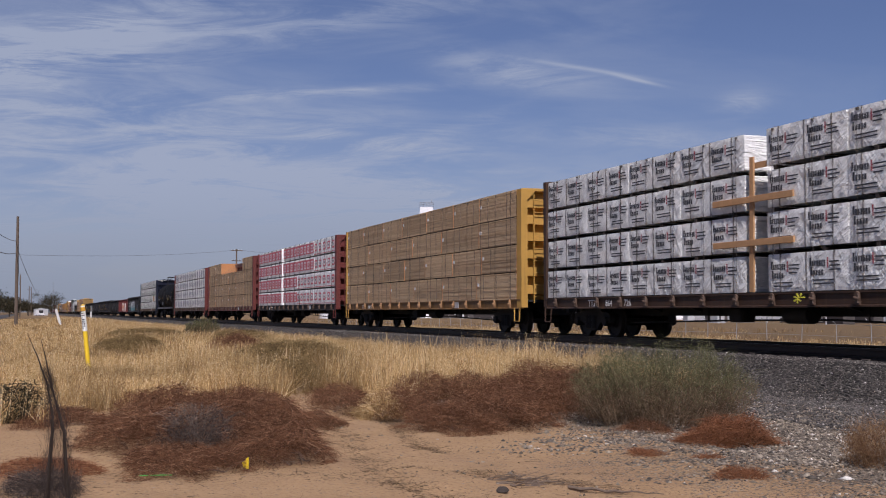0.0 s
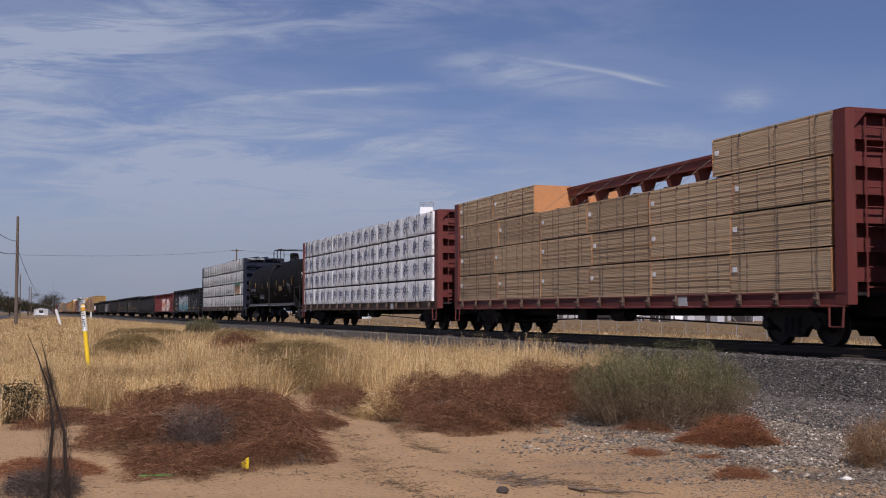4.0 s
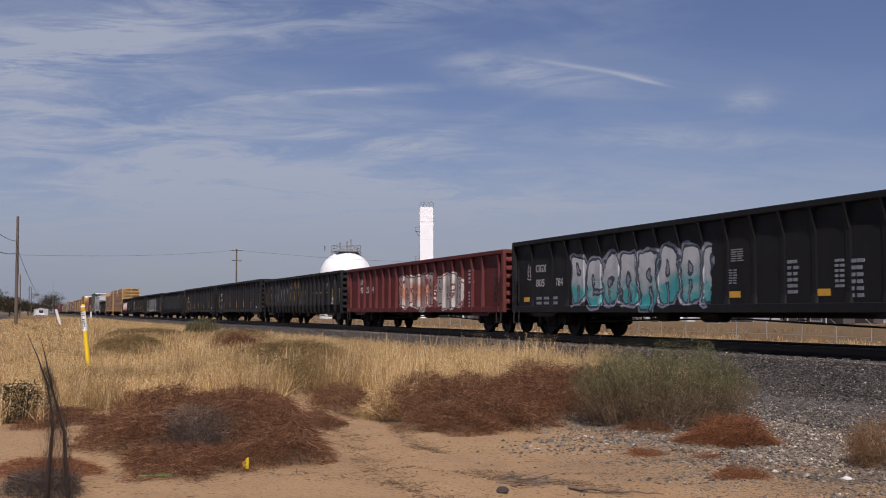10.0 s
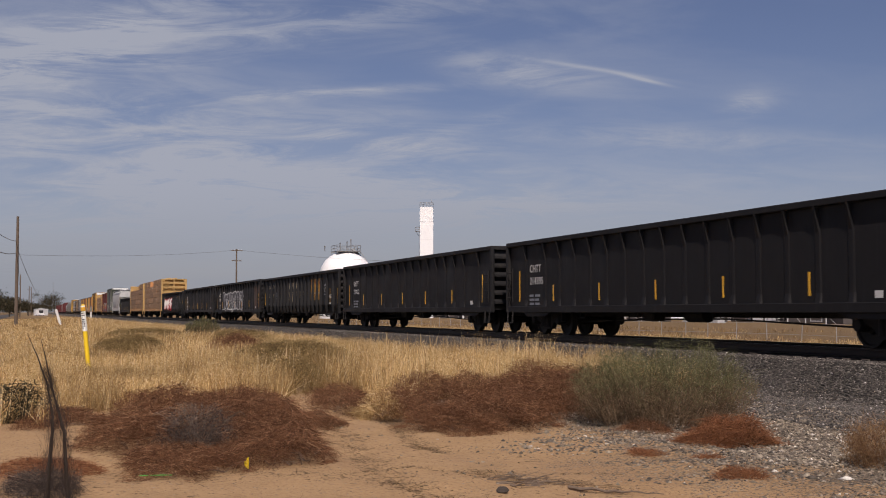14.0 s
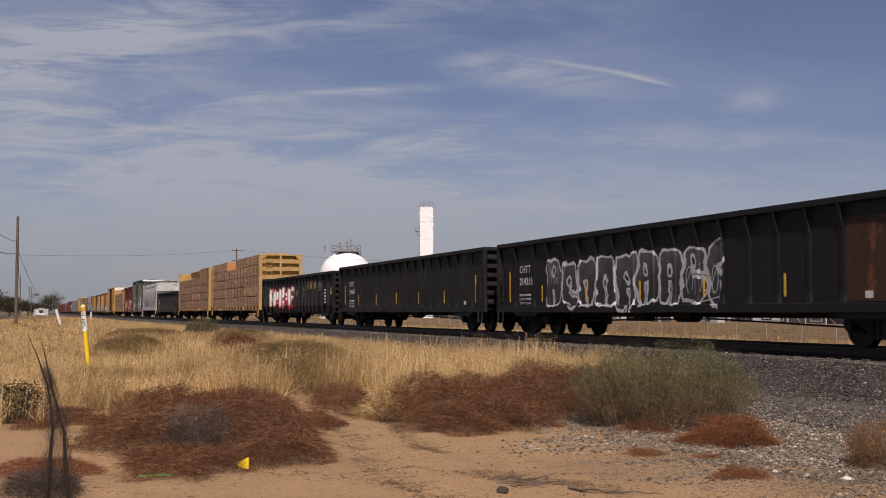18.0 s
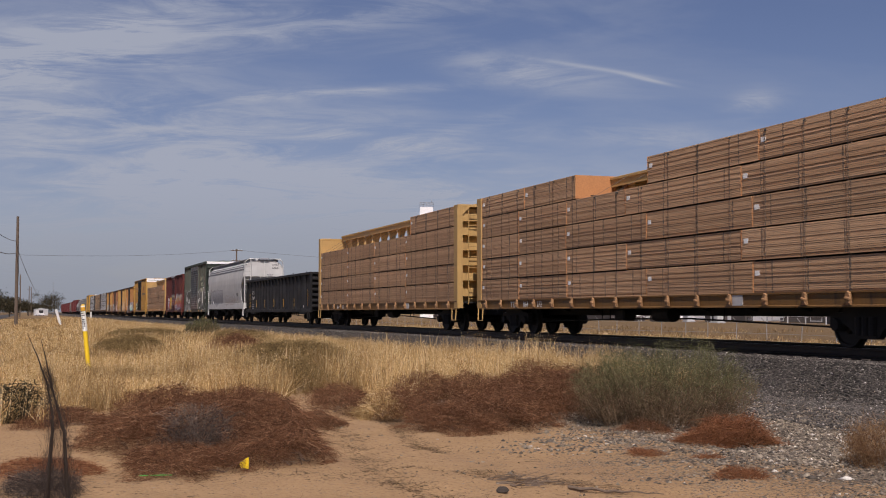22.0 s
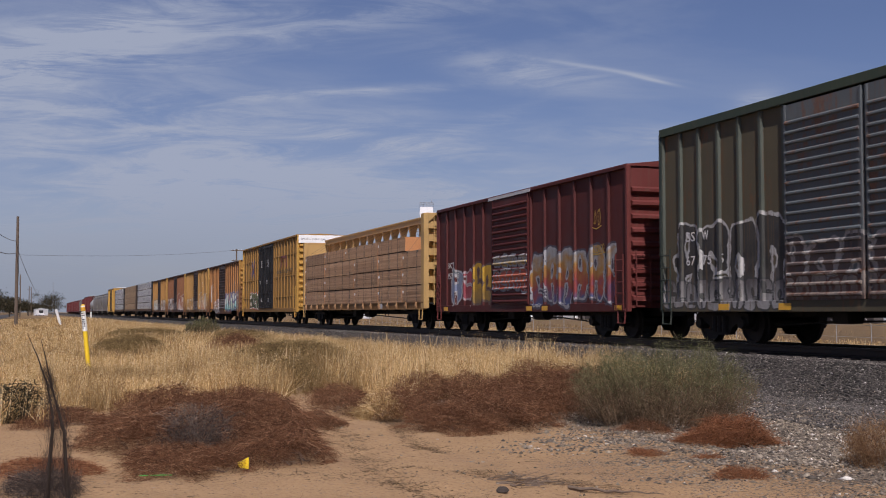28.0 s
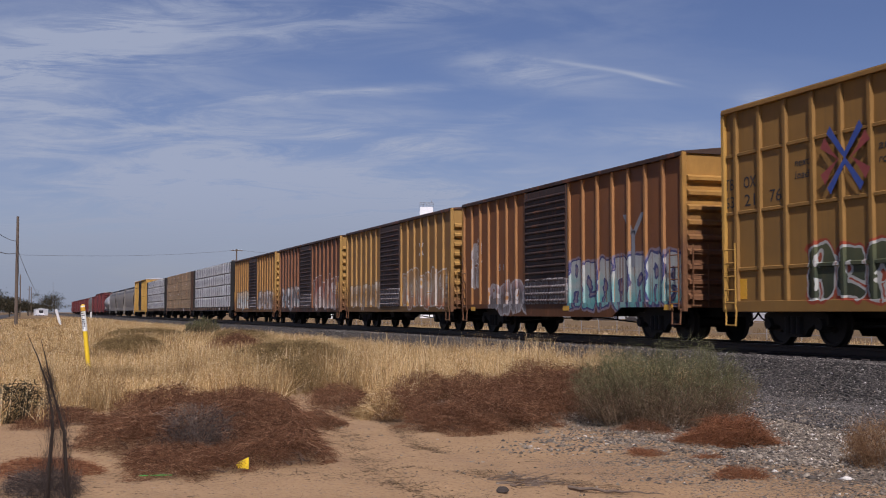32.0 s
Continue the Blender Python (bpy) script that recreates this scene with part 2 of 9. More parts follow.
YELLOW, RED, BLUE = (0.50, 0.285, 0.065), (0.135, 0.034, 0.029), (0.018, 0.024, 0.048)
MAT = {
    "yellow": paint("yellow_car_paint", YELLOW, dirt=(0.20, 0.11, 0.05), dirt_amount=0.45),
    "faded_yellow": paint("faded_yellow_car_paint", (0.47, 0.30, 0.115), dirt=(0.20, 0.12, 0.06), dirt_amount=0.5),
    "red": paint("oxide_red_car_paint", RED, dirt_amount=0.4),
    "blue": paint("dark_blue_car_paint", (0.012, 0.015, 0.030), dirt=(0.03, 0.03, 0.034), dirt_amount=0.4),
    "black": paint("black_car_paint", (0.015, 0.0145, 0.015), dirt=(0.045, 0.037, 0.03), dirt_amount=0.55),
    "tank": paint("black_tank_paint", (0.0055, 0.0055, 0.0055), rough=0.78, dirt=(0.010, 0.0095, 0.009), dirt_amount=0.5, spec=0.14),
    "under": plain("grimy_steel", (0.013, 0.0115, 0.0105), 0.8, 0.0, 0.4),
    "yellow_sill": paint("grimy_yellow_sill", (0.19, 0.10, 0.034), dirt=(0.045, 0.030, 0.022), dirt_amount=1.0),
    "winch": plain("worn_winch_iron", (0.30, 0.165, 0.075), 0.7, 0.0, 0.5),
    "winch_dark": plain("dark_winch_iron", (0.085, 0.052, 0.034), 0.7, 0.0, 0.5),
    "brown_sill": paint("brown_car_paint", (0.055, 0.031, 0.021), dirt=(0.12, 0.07, 0.035), dirt_amount=0.5),
    "wheel": plain("wheel_steel", (0.016, 0.013, 0.011), 0.7, 0.1, 0.4),
    "tread": plain("polished_tread", (0.35, 0.33, 0.31), 0.3, 1.0, 0.15),
    "rail": plain("rail_steel", (0.045, 0.030, 0.022), 0.6, 0.3, 0.3),
    "railtop": plain("worn_rail_head", (0.10, 0.085, 0.075), 0.35, 0.7, 0.15),
    "tie": plain("tie_wood", (0.045, 0.035, 0.028), 0.9, 0, 0.4),
    "white_mark": plain("white_stencil", (0.62, 0.61, 0.58), 0.7, 0, 0.1),
    "yellow_mark": plain("yellow_reflector", (0.68, 0.36, 0.03), 0.45, 0, 0.15),
    "gold_mark": plain("faded_gold_lettering", (0.50, 0.30, 0.05), 0.6, 0, 0.25),
    "black_mark": plain("black_lettering", (0.025, 0.025, 0.027), 0.6, 0, 0.2),
    "strap": plain("steel_strap", (0.075, 0.065, 0.055), 0.6, 0.1, 0.2),
    "tag": plain("white_paper_tag", (0.80, 0.80, 0.78), 0.7, 0, 0.05),
    "pine": plain("new_timber", (0.46, 0.26, 0.12), 0.75, 0, 0.25),
    "mark_shade_grey": plain("dull_mark_and_shade_grey", (0.10, 0.10, 0.105), 0.6, 0, 0.2),
    "galv_dull": plain("dull_grey_paint", (0.22, 0.23, 0.25), 0.7, 0, 0.25),
    "galv": plain("galvanised_sheet", (0.50, 0.50, 0.50), 0.5, 0.2, 0.15),
}


# ---- mesh building ----
class MB:
    """Collects vertices and faces; faces carry a material slot."""

    def __init__(self):
        self.v, self.f, self.s = [], [], []

    def face(self, pts, slot=0):
        i = len(self.v)
        self.v.extend(tuple(p) for p in pts)
        self.f.append(tuple(range(i, i + len(pts))))
        self.s.append(slot)

    def box(self, x0, x1, y0, y1, z0, z1, slot=0, c=0.0):
        i = len(self.v)
        if c <= 0:
            self.v += [(x, y, z) for z in (z0, z1) for y in (y0, y1) for x in (x0, x1)]
            q = [(0, 2, 3, 1), (4, 5, 7, 6), (0, 1, 5, 4), (2, 6, 7, 3), (0, 4, 6, 2), (1, 3, 7, 5)]
            self.f += [tuple(i + a for a in t) for t in q]
            self.s += [slot] * 6
            return self
        lo, hi = (x0, y0, z0), (x1, y1, z1)
        idx = {}
        for sx in (0, 1):
            for sy in (0, 1):
                for sz in (0, 1):
                    sg = (sx, sy, sz)
                    for ax in range(3):
                        p = [(lo[a] + (0 if a == ax else c)) if sg[a] == 0 else (hi[a] - (0 if a == ax else c)) for a in range(3)]
                        idx[(sg, ax)] = len(self.v)
                        self.v.append(tuple(p))

        def add(q, out):
            p = [Vector(self.v[a]) for a in q]
            n = (p[1] - p[0]).cross(p[2] - p[0])
            if n.dot(Vector(out)) < 0:
                q = q[::-1]
            self.f.append(tuple(q))
            self.s.append(slot)
        for ax in range(3):
            o = [a for a in range(3) if a != ax]
            for sd in (0, 1):
                q = []
                for a, b in ((0, 0), (1, 0), (1, 1), (0, 1)):
                    sg = [0, 0, 0]
                    sg[ax], sg[o[0]], sg[o[1]] = sd, a, b
                    q.append(idx[(tuple(sg), ax)])
                n = [0, 0, 0]
                n[ax] = 1 if sd else -1
                add(q, n)
            for a in (0, 1):
                for b in (0, 1):
                    s0, s1 = [0, 0, 0], [0, 0, 0]
                    s0[o[0]], s0[o[1]], s1[o[0]], s1[o[1]] = a, b, a, b
                    s1[ax] = 1
                    n = [0, 0, 0]
                    n[o[0]], n[o[1]] = (1 if a else -1), (1 if b else -1)
                    add([idx[(tuple(s0), o[0])], idx[(tuple(s1), o[0])], idx[(tuple(s1), o[1])], idx[(tuple(s0), o[1])]], n)
        for sx in (0, 1):
            for sy in (0, 1):
                for sz in (0, 1):
                    sg = (sx, sy, sz)
                    add([idx[(sg, 0)], idx[(sg, 1)], idx[(sg, 2)]], [1 if a else -1 for a in sg])
        return self

    def prism(self, poly, a0, a1, axis="x", slot=0, caps=True):
        """A closed outline drawn in the two other axes, (y, z) for x, (x, z) for y, (x, y) for z, drawn out along the axis."""
        def at(p, a):
            return (a, p[0], p[1]) if axis == "x" else (p[0], a, p[1]) if axis == "y" else (p[0], p[1], a)
        n, i = len(poly), len(self.v)
        self.v += [at(p, a0) for p in poly] + [at(p, a1) for p in poly]
        for j in range(n):
            k = (j + 1) % n
            self.f.append((i + j, i + k, i + n + k, i + n + j))
            self.s.append(slot)
        if caps:
            self.f += [tuple(i + j for j in reversed(range(n))), tuple(i + n + j for j in range(n))]
            self.s += [slot, slot]
        return self

    def tube(self, p, q, r, n=8, slot=0, r2=None):
        p, q = Vector(p), Vector(q)
        d = (q - p).normalized()
        a = d.orthogonal().normalized()
        b = d.cross(a)
        i = len(self.v)
        for c, rr in ((p, r), (q, r if r2 is None else r2)):
            self.v += [tuple(c + (a * math.cos(2 * math.pi * j / n) + b * math.sin(2 * math.pi * j / n)) * rr) for j in range(n)]
        for j in range(n):
            k = (j + 1) % n
            self.f.append((i + j, i + k, i + n + k, i + n + j))
            self.s.append(slot)
        self.f += [tuple(i + j for j in reversed(range(n))), tuple(i + n + j for j in range(n))]
        self.s += [slot, slot]
        return self

    def path(self, pts, r, n=6, slot=0):
        for p, q in zip(pts, pts[1:]):
            self.tube(p, q, r, n, slot)
        return self

    def cable(self, pts, r, n=6, slot=0):
        """One unbroken skin along a bent line."""
        P = [Vector(p) for p in pts]
        i0 = len(self.v)
        for k, p in enumerate(P):
            d = (P[min(k + 1, len(P) - 1)] - P[max(k - 1, 0)]).normalized()
            a = d.cross(Vector((0.13, 0.31, 0.94))).normalized()
            b = d.cross(a)
            self.v += [tuple(p + (a * math.cos(2 * math.pi * j / n) + b * math.sin(2 * math.pi * j / n)) * r) for j in range(n)]
        for k in range(len(P) - 1):
            for j in range(n):
                m = (j + 1) % n
                self.f.append((i0 + k * n + j, i0 + k * n + m, i0 + (k + 1) * n + m, i0 + (k + 1) * n + j))
                self.s.append(slot)
        return self

    def lathe(self, prof, n=24, axis="y", centre=(0, 0, 0), slot=0):
        """Profile of (along, radius) turned about an axis."""
        i = len(self.v)
        c = Vector(centre)
        for a, r in prof:
            for j in range(n):
                u, w = r * math.cos(2 * math.pi * j / n), r * math.sin(2 * math.pi * j / n)
                self.v.append(tuple(c + Vector((u, a, w) if axis == "y" else (a, u, w) if axis == "x" else (u, w, a))))
        for k in range(len(prof) - 1):
            for j in range(n):
                m = (j + 1) % n
                q = (i + k * n + j, i + k * n + m, i + (k + 1) * n + m, i + (k + 1) * n + j)
                self.f.append(q)
                self.s.append(slot)
        for k, rev in ((0, False), (len(prof) - 1, True)):
            if prof[k][1] > 1e-4:
                q = tuple(i + k * n + j for j in range(n))
                self.f.append(q[::-1] if rev else q)
                self.s.append(slot)
        return self

    def mesh(self, name, mats, smooth=False):
        me = bpy.data.meshes.new(name)
        me.from_pydata(self.v, [], self.f)
        for m in (mats if isinstance(mats, (list, tuple)) else [mats]):
            me.materials.append(m)
        me.polygons.foreach_set("material_index", self.s)
        if smooth:
            me.shade_smooth()
            me.set_sharp_from_angle(angle=radians(35))
        bm = bmesh.new()
        bm.from_mesh(me)
        bmesh.ops.recalc_face_normals(bm, faces=bm.faces)
        bm.to_mesh(me)
        bm.free()
        return me


def part(name, b, material, parent=None, label="", at=None, smooth=False):
    """Links a collected mesh (or a mesh that is shared) as one object under its thing."""
    me = b.mesh(name, material, smooth) if isinstance(b, MB) else b
    ob = new(name, me)
    if parent is not None:
        ob.parent = parent
    if at is not None:
        ob.matrix_basis = at
    if label:
        tagged(ob, label)
    return ob


def thing(name, at, label, category, group=""):
    ob = new(name)
    ob.matrix_basis = at
    ob.empty_display_size = 0.3
    return tagged(ob, label, category, group)


FACE = Matrix(((1, 0, 0, 0), (0, 0, -1, 0), (0, 1, 0, 0), (0, 0, 0, 1)))   # text upright, read from -y


def letters(text, size, material, parent, x, y, z, name="lettering", width=None, turn=0.0, lean=0.0):
    """Flat lettering on a side that faces -y, its lower left corner at x, z."""
    cu = bpy.data.curves.new(name, "FONT")
    cu.body, cu.size, cu.resolution_u, cu.shear = text, size * 1.38, 2, lean
    cu.extrude = 0.002
    tmp = bpy.data.objects.new(name, cu)
    me = bpy.data.meshes.new_from_object(tmp)
    bpy.data.objects.remove(tmp)
    me.name = name
    me.materials.clear()
    me.materials.append(material)
    ob = new(name, me)
    ob.parent = parent
    sx = 1.0
    if width:
        xs = [v.co.x for v in me.vertices]
        sx = width / max(1e-3, max(xs) - min(xs))
        for v in me.vertices:
            v.co.x *= sx
    ob.matrix_basis = Matrix.Translation((x, y, z)) @ FACE @ Matrix.Rotation(turn, 4, "Z")
    return ob


def bars(parent, material, x, y, z, w, h, rows=3, cols=2, seed=1, name="stencil"):
    """Small unreadable stencilling: rows of short bars."""
    rnd = random.Random(seed)
    b = MB()
    for r in range(rows):
        xx = x
        for c in range(cols):
            ww = w / cols * rnd.uniform(0.6, 0.92)
            zz = z + h - (r + 1) * h / rows
            b.box(xx, xx + ww, y - 0.004, y + 0.004, zz, zz + h / rows * 0.55)
            xx += w / cols
    return part(name, b, material, parent)


# ---- cloud layer: a thin veil far off, drifting slowly ----
def cloud_material():
    k = Nodes("cirrus_veil")
    n = k.n.new("ShaderNodeVectorMath")
    n.operation = "NORMALIZE"
    k.l.new(k.tc.outputs["Object"], n.inputs[0])
    s = k.n.new("ShaderNodeSeparateXYZ")
    k.l.new(n.outputs[0], s.inputs[0])
    x, y, z = s.outputs[0], s.outputs[1], s.outputs[2]
    # tangents of the bearing and of the height, counted from the heading 19 degrees off the track
    ahead = k.math("MAXIMUM", k.math("ABSOLUTE", k.math("ADD", k.math("MULTIPLY", x, -0.9445), k.math("MULTIPLY", y, 0.3285))), 0.05)
    u = k.math("DIVIDE", k.math("ADD", k.math("MULTIPLY", x, 0.3285), k.math("MULTIPLY", y, 0.9445)), ahead)
    v = k.math("DIVIDE", z, ahead)
    c = k.n.new("ShaderNodeCombineXYZ")
    k.l.new(u, c.inputs[0])
    k.l.new(v, c.inputs[1])
    p = c.outputs[0]
    soft = k.noise(k.co((2.6, 9.0, 1), (0.3, 0.2, 0), (0, 0, radians(-6)), False, p), 1.6, 5, 0.55, 0.6)
    wisp = k.noise(k.co((5.0, 30.0, 1), (2.3, 1.2, 0), (0, 0, radians(-11)), False, p), 1.5, 8, 0.68, 1.1)
    fib = k.noise(k.co((9.0, 70.0, 1), (1.3, 4.2, 0), (0, 0, radians(-14)), False, p), 1.5, 8, 0.7, 0.9)

    def streak(cu, cv, along, across, tilt, amount):
        du, dv = k.math("SUBTRACT", u, cu), k.math("SUBTRACT", v, cv)
        ca, sa = math.cos(radians(tilt)), math.sin(radians(tilt))
        a = k.math("DIVIDE", k.math("ADD", k.math("MULTIPLY", du, ca), k.math("MULTIPLY", dv, sa)), along)
        b = k.math("DIVIDE", k.math("SUBTRACT", k.math("MULTIPLY", dv, ca), k.math("MULTIPLY", du, sa)), across)
        r = k.math("ADD", k.math("MULTIPLY", a, a), k.math("MULTIPLY", b, b))
        return k.math("MULTIPLY", k.math("EXPONENT", k.math("MULTIPLY", r, -1.0)), amount)
    bank = None
    for q in ((-0.32, 0.235, 0.15, 0.020, 13, 0.95), (-0.36, 0.205, 0.10, 0.018, 6, 0.7), (-0.28, 0.160, 0.20, 0.030, -2, 0.55), (-0.10, 0.187, 0.10, 0.004, 3, 0.7),
              (-0.05, 0.142, 0.06, 0.010, -4, 0.75), (-0.22, 0.105, 0.22, 0.022, -3, 0.65), (0.06, 0.205, 0.07, 0.012, -10, 0.6), (0.255, 0.178, 0.022, 0.010, 12, 0.6),
              (0.02, 0.160, 0.05, 0.006, 18, 0.35), (0.20, 0.147, 0.16, 0.010, -2, 0.45), (-0.33, 0.070, 0.20, 0.030, 0, 0.45), (0.10, 0.10, 0.30, 0.025, 2, 0.35), (-0.12, 0.245, 0.16, 0.018, 8, 0.45), (-0.17, 0.128, 0.20, 0.034, -4, 0.45), (-0.02, 0.085, 0.16, 0.020, -2, 0.3)):
        t = streak(*q)
        bank = t if bank is None else k.math("ADD", bank, t)
    trail = k.math("ADD", streak(0.125, 0.2065, 0.05, 0.0018, -9, 0.55), streak(0.165, 0.1975, 0.020, 0.0016, -13, 0.9))
    d = k.math("MULTIPLY", bank, k.math("MULTIPLY", k.step(wisp, 0.34, 0.62, 0.18, 1.25), k.step(fib, 0.25, 0.7, 0.6, 1.1)))
    veil = k.math("MULTIPLY", k.step(soft, 0.40, 0.68, 0.02, 0.62), k.step(wisp, 0.25, 0.75, 0.7, 1.1))
    d = k.math("ADD", d, k.math("MULTIPLY", veil, k.step(u, -0.40, 0.36, 1.0, 0.22)))
    d = k.math("ADD", d, trail)
    low = k.step(v, -0.02, 0.15, 0.95, 0.0)
    d = k.math("ADD", k.math("MULTIPLY", d, k.step(z, 0.30, 0.58, 1.0, 0.0)), low, clamp=True)
    em = k.n.new("ShaderNodeEmission")
    tone = k.mix(k.step(v, 0.0, 0.13), (0.196, 0.228, 0.262), (0.262, 0.300, 0.350))
    k.put(em.inputs["Color"], tone)
    em.inputs["Strength"].default_value = 1.0
    tr = k.n.new("ShaderNodeBsdfTransparent")
    mx = k.n.new("ShaderNodeMixShader")
    k.l.new(k.math("MULTIPLY", d, 0.92), mx.inputs[0])
    k.l.new(tr.outputs[0], mx.inputs[1])
    k.l.new(em.outputs[0], mx.inputs[2])
    k.l.new(mx.outputs[0], k.out.inputs["Surface"])
    return k.m


def cloud_dome():
    b = MB()
    R, nr, ns = 4200.0, 14, 48
    for i in range(nr + 1):
        e = radians(-2 + 40 * i / nr)
        for j in range(ns):
            a = 2 * math.pi * j / ns
            b.v.append((R * math.cos(e) * math.cos(a), R * math.cos(e) * math.sin(a), R * math.sin(e)))
    for i in range(nr):
        for j in range(ns):
            k = (j + 1) % ns
            b.f.append((i * ns + j, i * ns + k, (i + 1) * ns + k, (i + 1) * ns + j))
            b.s.append(0)
    ob = part("cloud_backdrop", b, cloud_material())
    return tagged(ob, "thin streaky cirrus cloud veil under blue sky", "clouds", kind="structure")


CLOUDS = cloud_dome()


# ---- ground ----
# old wheel ruts with twig scraps in them: way, half width, scraps
RUTS = [([(-17.3, 4.05), (-14.8, 3.88), (-12.6, 3.45), (-11.1, 3.26), (-9.9, 3.33), (-8.8, 3.5)], 0.17, 2600), ([(-16.95, 5.06), (-14.6, 4.55), (-13.3, 4.32), (-12.65, 4.44)], 0.12, 1300),
        ([(-11.6, 3.5), (-11.0, 4.05), (-10.6, 4.9), (-10.4, 5.5)], 0.03, 260), ([(-10.9, 4.0), (-10.2, 4.5), (-9.5, 5.0)], 0.16, 1100), ([(-12.4, -0.4), (-11.6, 1.2), (-11.4, 2.6), (-10.4, 3.3)], 0.22, 900)]


def rut_depth(x, y):
    deep = 0.0
    if -18 < x < -8 and 2.8 < y < 5.6:
        for pts, wide, count in RUTS[:2]:
            for (ax, ay), (bx, by) in zip(pts, pts[1:]):
                ux, uy = bx - ax, by - ay
                t = min(1.0, max(0.0, ((x - ax) * ux + (y - ay) * uy) / (ux * ux + uy * uy)))
                d2 = ((x - ax - t * ux) ** 2 + (y - ay - t * uy) ** 2) / (wide * wide * 2.2)
                deep = max(deep, math.exp(-d2) - 0.45 * math.exp(-(math.sqrt(d2) - 1.9) ** 2 * 3))
    return 0.045 * deep


def ground_height(x, y):
    """Gentle unevenness of the dirt; the track bed stands on it."""
    n = noise.noise(Vector((x * 0.35, y * 0.35, 0.0))) * 0.05 + noise.noise(Vector((x * 1.3, y * 1.3, 4.0))) * 0.02 + noise.noise(Vector((x * 4.0, y * 4.0, 9.0))) * 0.012 + noise.noise(Vector((x * 2.1 + y, y * 2.6, 2.0))) * 0.025
    fade = 1.0 / (1.0 + (x * x + y * y) / 3000.0)
    return GROUND + n * fade - rut_depth(x, y)


def ground_material():
    k = Nodes("dry_ground")
    x, y, z = k.xyz()
    co = k.co(vary=False)
    big = k.noise(co, 0.28, 6, 0.6)
    mid = k.noise(co, 1.6, 6, 0.65)
    fine = k.noise(co, 22, 5, 0.7)
    peb = k.voronoi(co, 48)
    pebc = k.voronoi(co, 48, out="Color")
    pebc2 = k.n.new("ShaderNodeSeparateColor")
    k.l.new(pebc, pebc2.inputs[0])
    sand = k.mix(mid, (0.31, 0.193, 0.098), (0.48, 0.312, 0.166))
    sand = k.mix(k.step(fine, 0.45, 0.75, 0, 0.6), sand, (0.17, 0.105, 0.06))
    sand = k.mix(k.step(big, 0.55, 0.75, 0, 0.5), sand, (0.25, 0.16, 0.10))
    stone = k.ramp(pebc2.outputs[0], [(0.0, (0.08, 0.06, 0.044)), (0.45, (0.17, 0.13, 0.092)), (0.8, (0.26, 0.205, 0.15)), (1.0, (0.38, 0.31, 0.23))])
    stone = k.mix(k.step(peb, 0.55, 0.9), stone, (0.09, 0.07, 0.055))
    edge = k.math("ADD", y, k.math("MULTIPLY", k.math("SUBTRACT", big, 0.5), 6.0))
    edge = k.math("ADD", edge, k.math("MULTIPLY", k.math("SUBTRACT", mid, 0.5), 3.0))
    ingravel = k.step(edge, 5.4, 8.8)
    scatter = k.step(k.math("ADD", pebc2.outputs[1], k.math("MULTIPLY", ingravel, 1.15)), 0.94, 1.0)
    near = k.math("GREATER_THAN", x, -60.0)
    col = k.mix(k.math("MULTIPLY", scatter, near), sand, stone)
    straw = k.mix(k.noise(co, 0.6, 6, 0.7), (0.13, 0.083, 0.042), (0.26, 0.175, 0.09))
    far = k.step(k.math("ADD", x, k.math("MULTIPLY", k.math("SUBTRACT", mid, 0.5), 4.0)), -26.0, -20.0, 1.0, 0.0)
    far = k.math("MAXIMUM", far, k.step(y, 18.0, 20.0))
    col = k.mix(far, col, straw)
    h = k.math("ADD", k.math("MULTIPLY", fine, 0.4), k.math("MULTIPLY", k.math("MULTIPLY", k.math("SUBTRACT", 1.0, peb), scatter), 1.0))
    h = k.math("ADD", h, k.math("MULTIPLY", k.noise(k.co((1.0, 2.6, 1), vary=False), 3.0, 6, 0.7), 2.2))
    k.bump(h, 0.8, 0.045)
    return k.done(col, 0.95, 0, 0.15)


def lay_ground():
    def axis(lo, hi, fine_lo, fine_hi, step):
        a = list(np.arange(fine_lo, fine_hi + 0.001, step))
        s, p, left = step, fine_lo, []
        while p > lo:
            s *= 1.22
            p -= s
            left.append(max(p, lo))
        s, p, right = step, fine_hi, []
        while p < hi:
            s *= 1.22
            p += s
            right.append(min(p, hi))
        return left[::-1] + a + right
    xs = axis(-4500, 900, -20, -7, 0.10)
    ys = axis(-2500, 3000, -2, 13, 0.12)
    v = [(x, y, ground_height(x, y)) for y in ys for x in xs]
    w = len(xs)
    f = [(j * w + i, j * w + i + 1, (j + 1) * w + i + 1, (j + 1) * w + i) for j in range(len(ys) - 1) for i in range(w - 1)]
    me = bpy.data.meshes.new("ground")
    me.from_pydata(v, [], f)
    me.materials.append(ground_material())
    me.shade_smooth()
    return tagged(new("ground", me), "bare sandy dirt with gravel and dry straw beyond", "ground", kind="structure")


lay_ground()


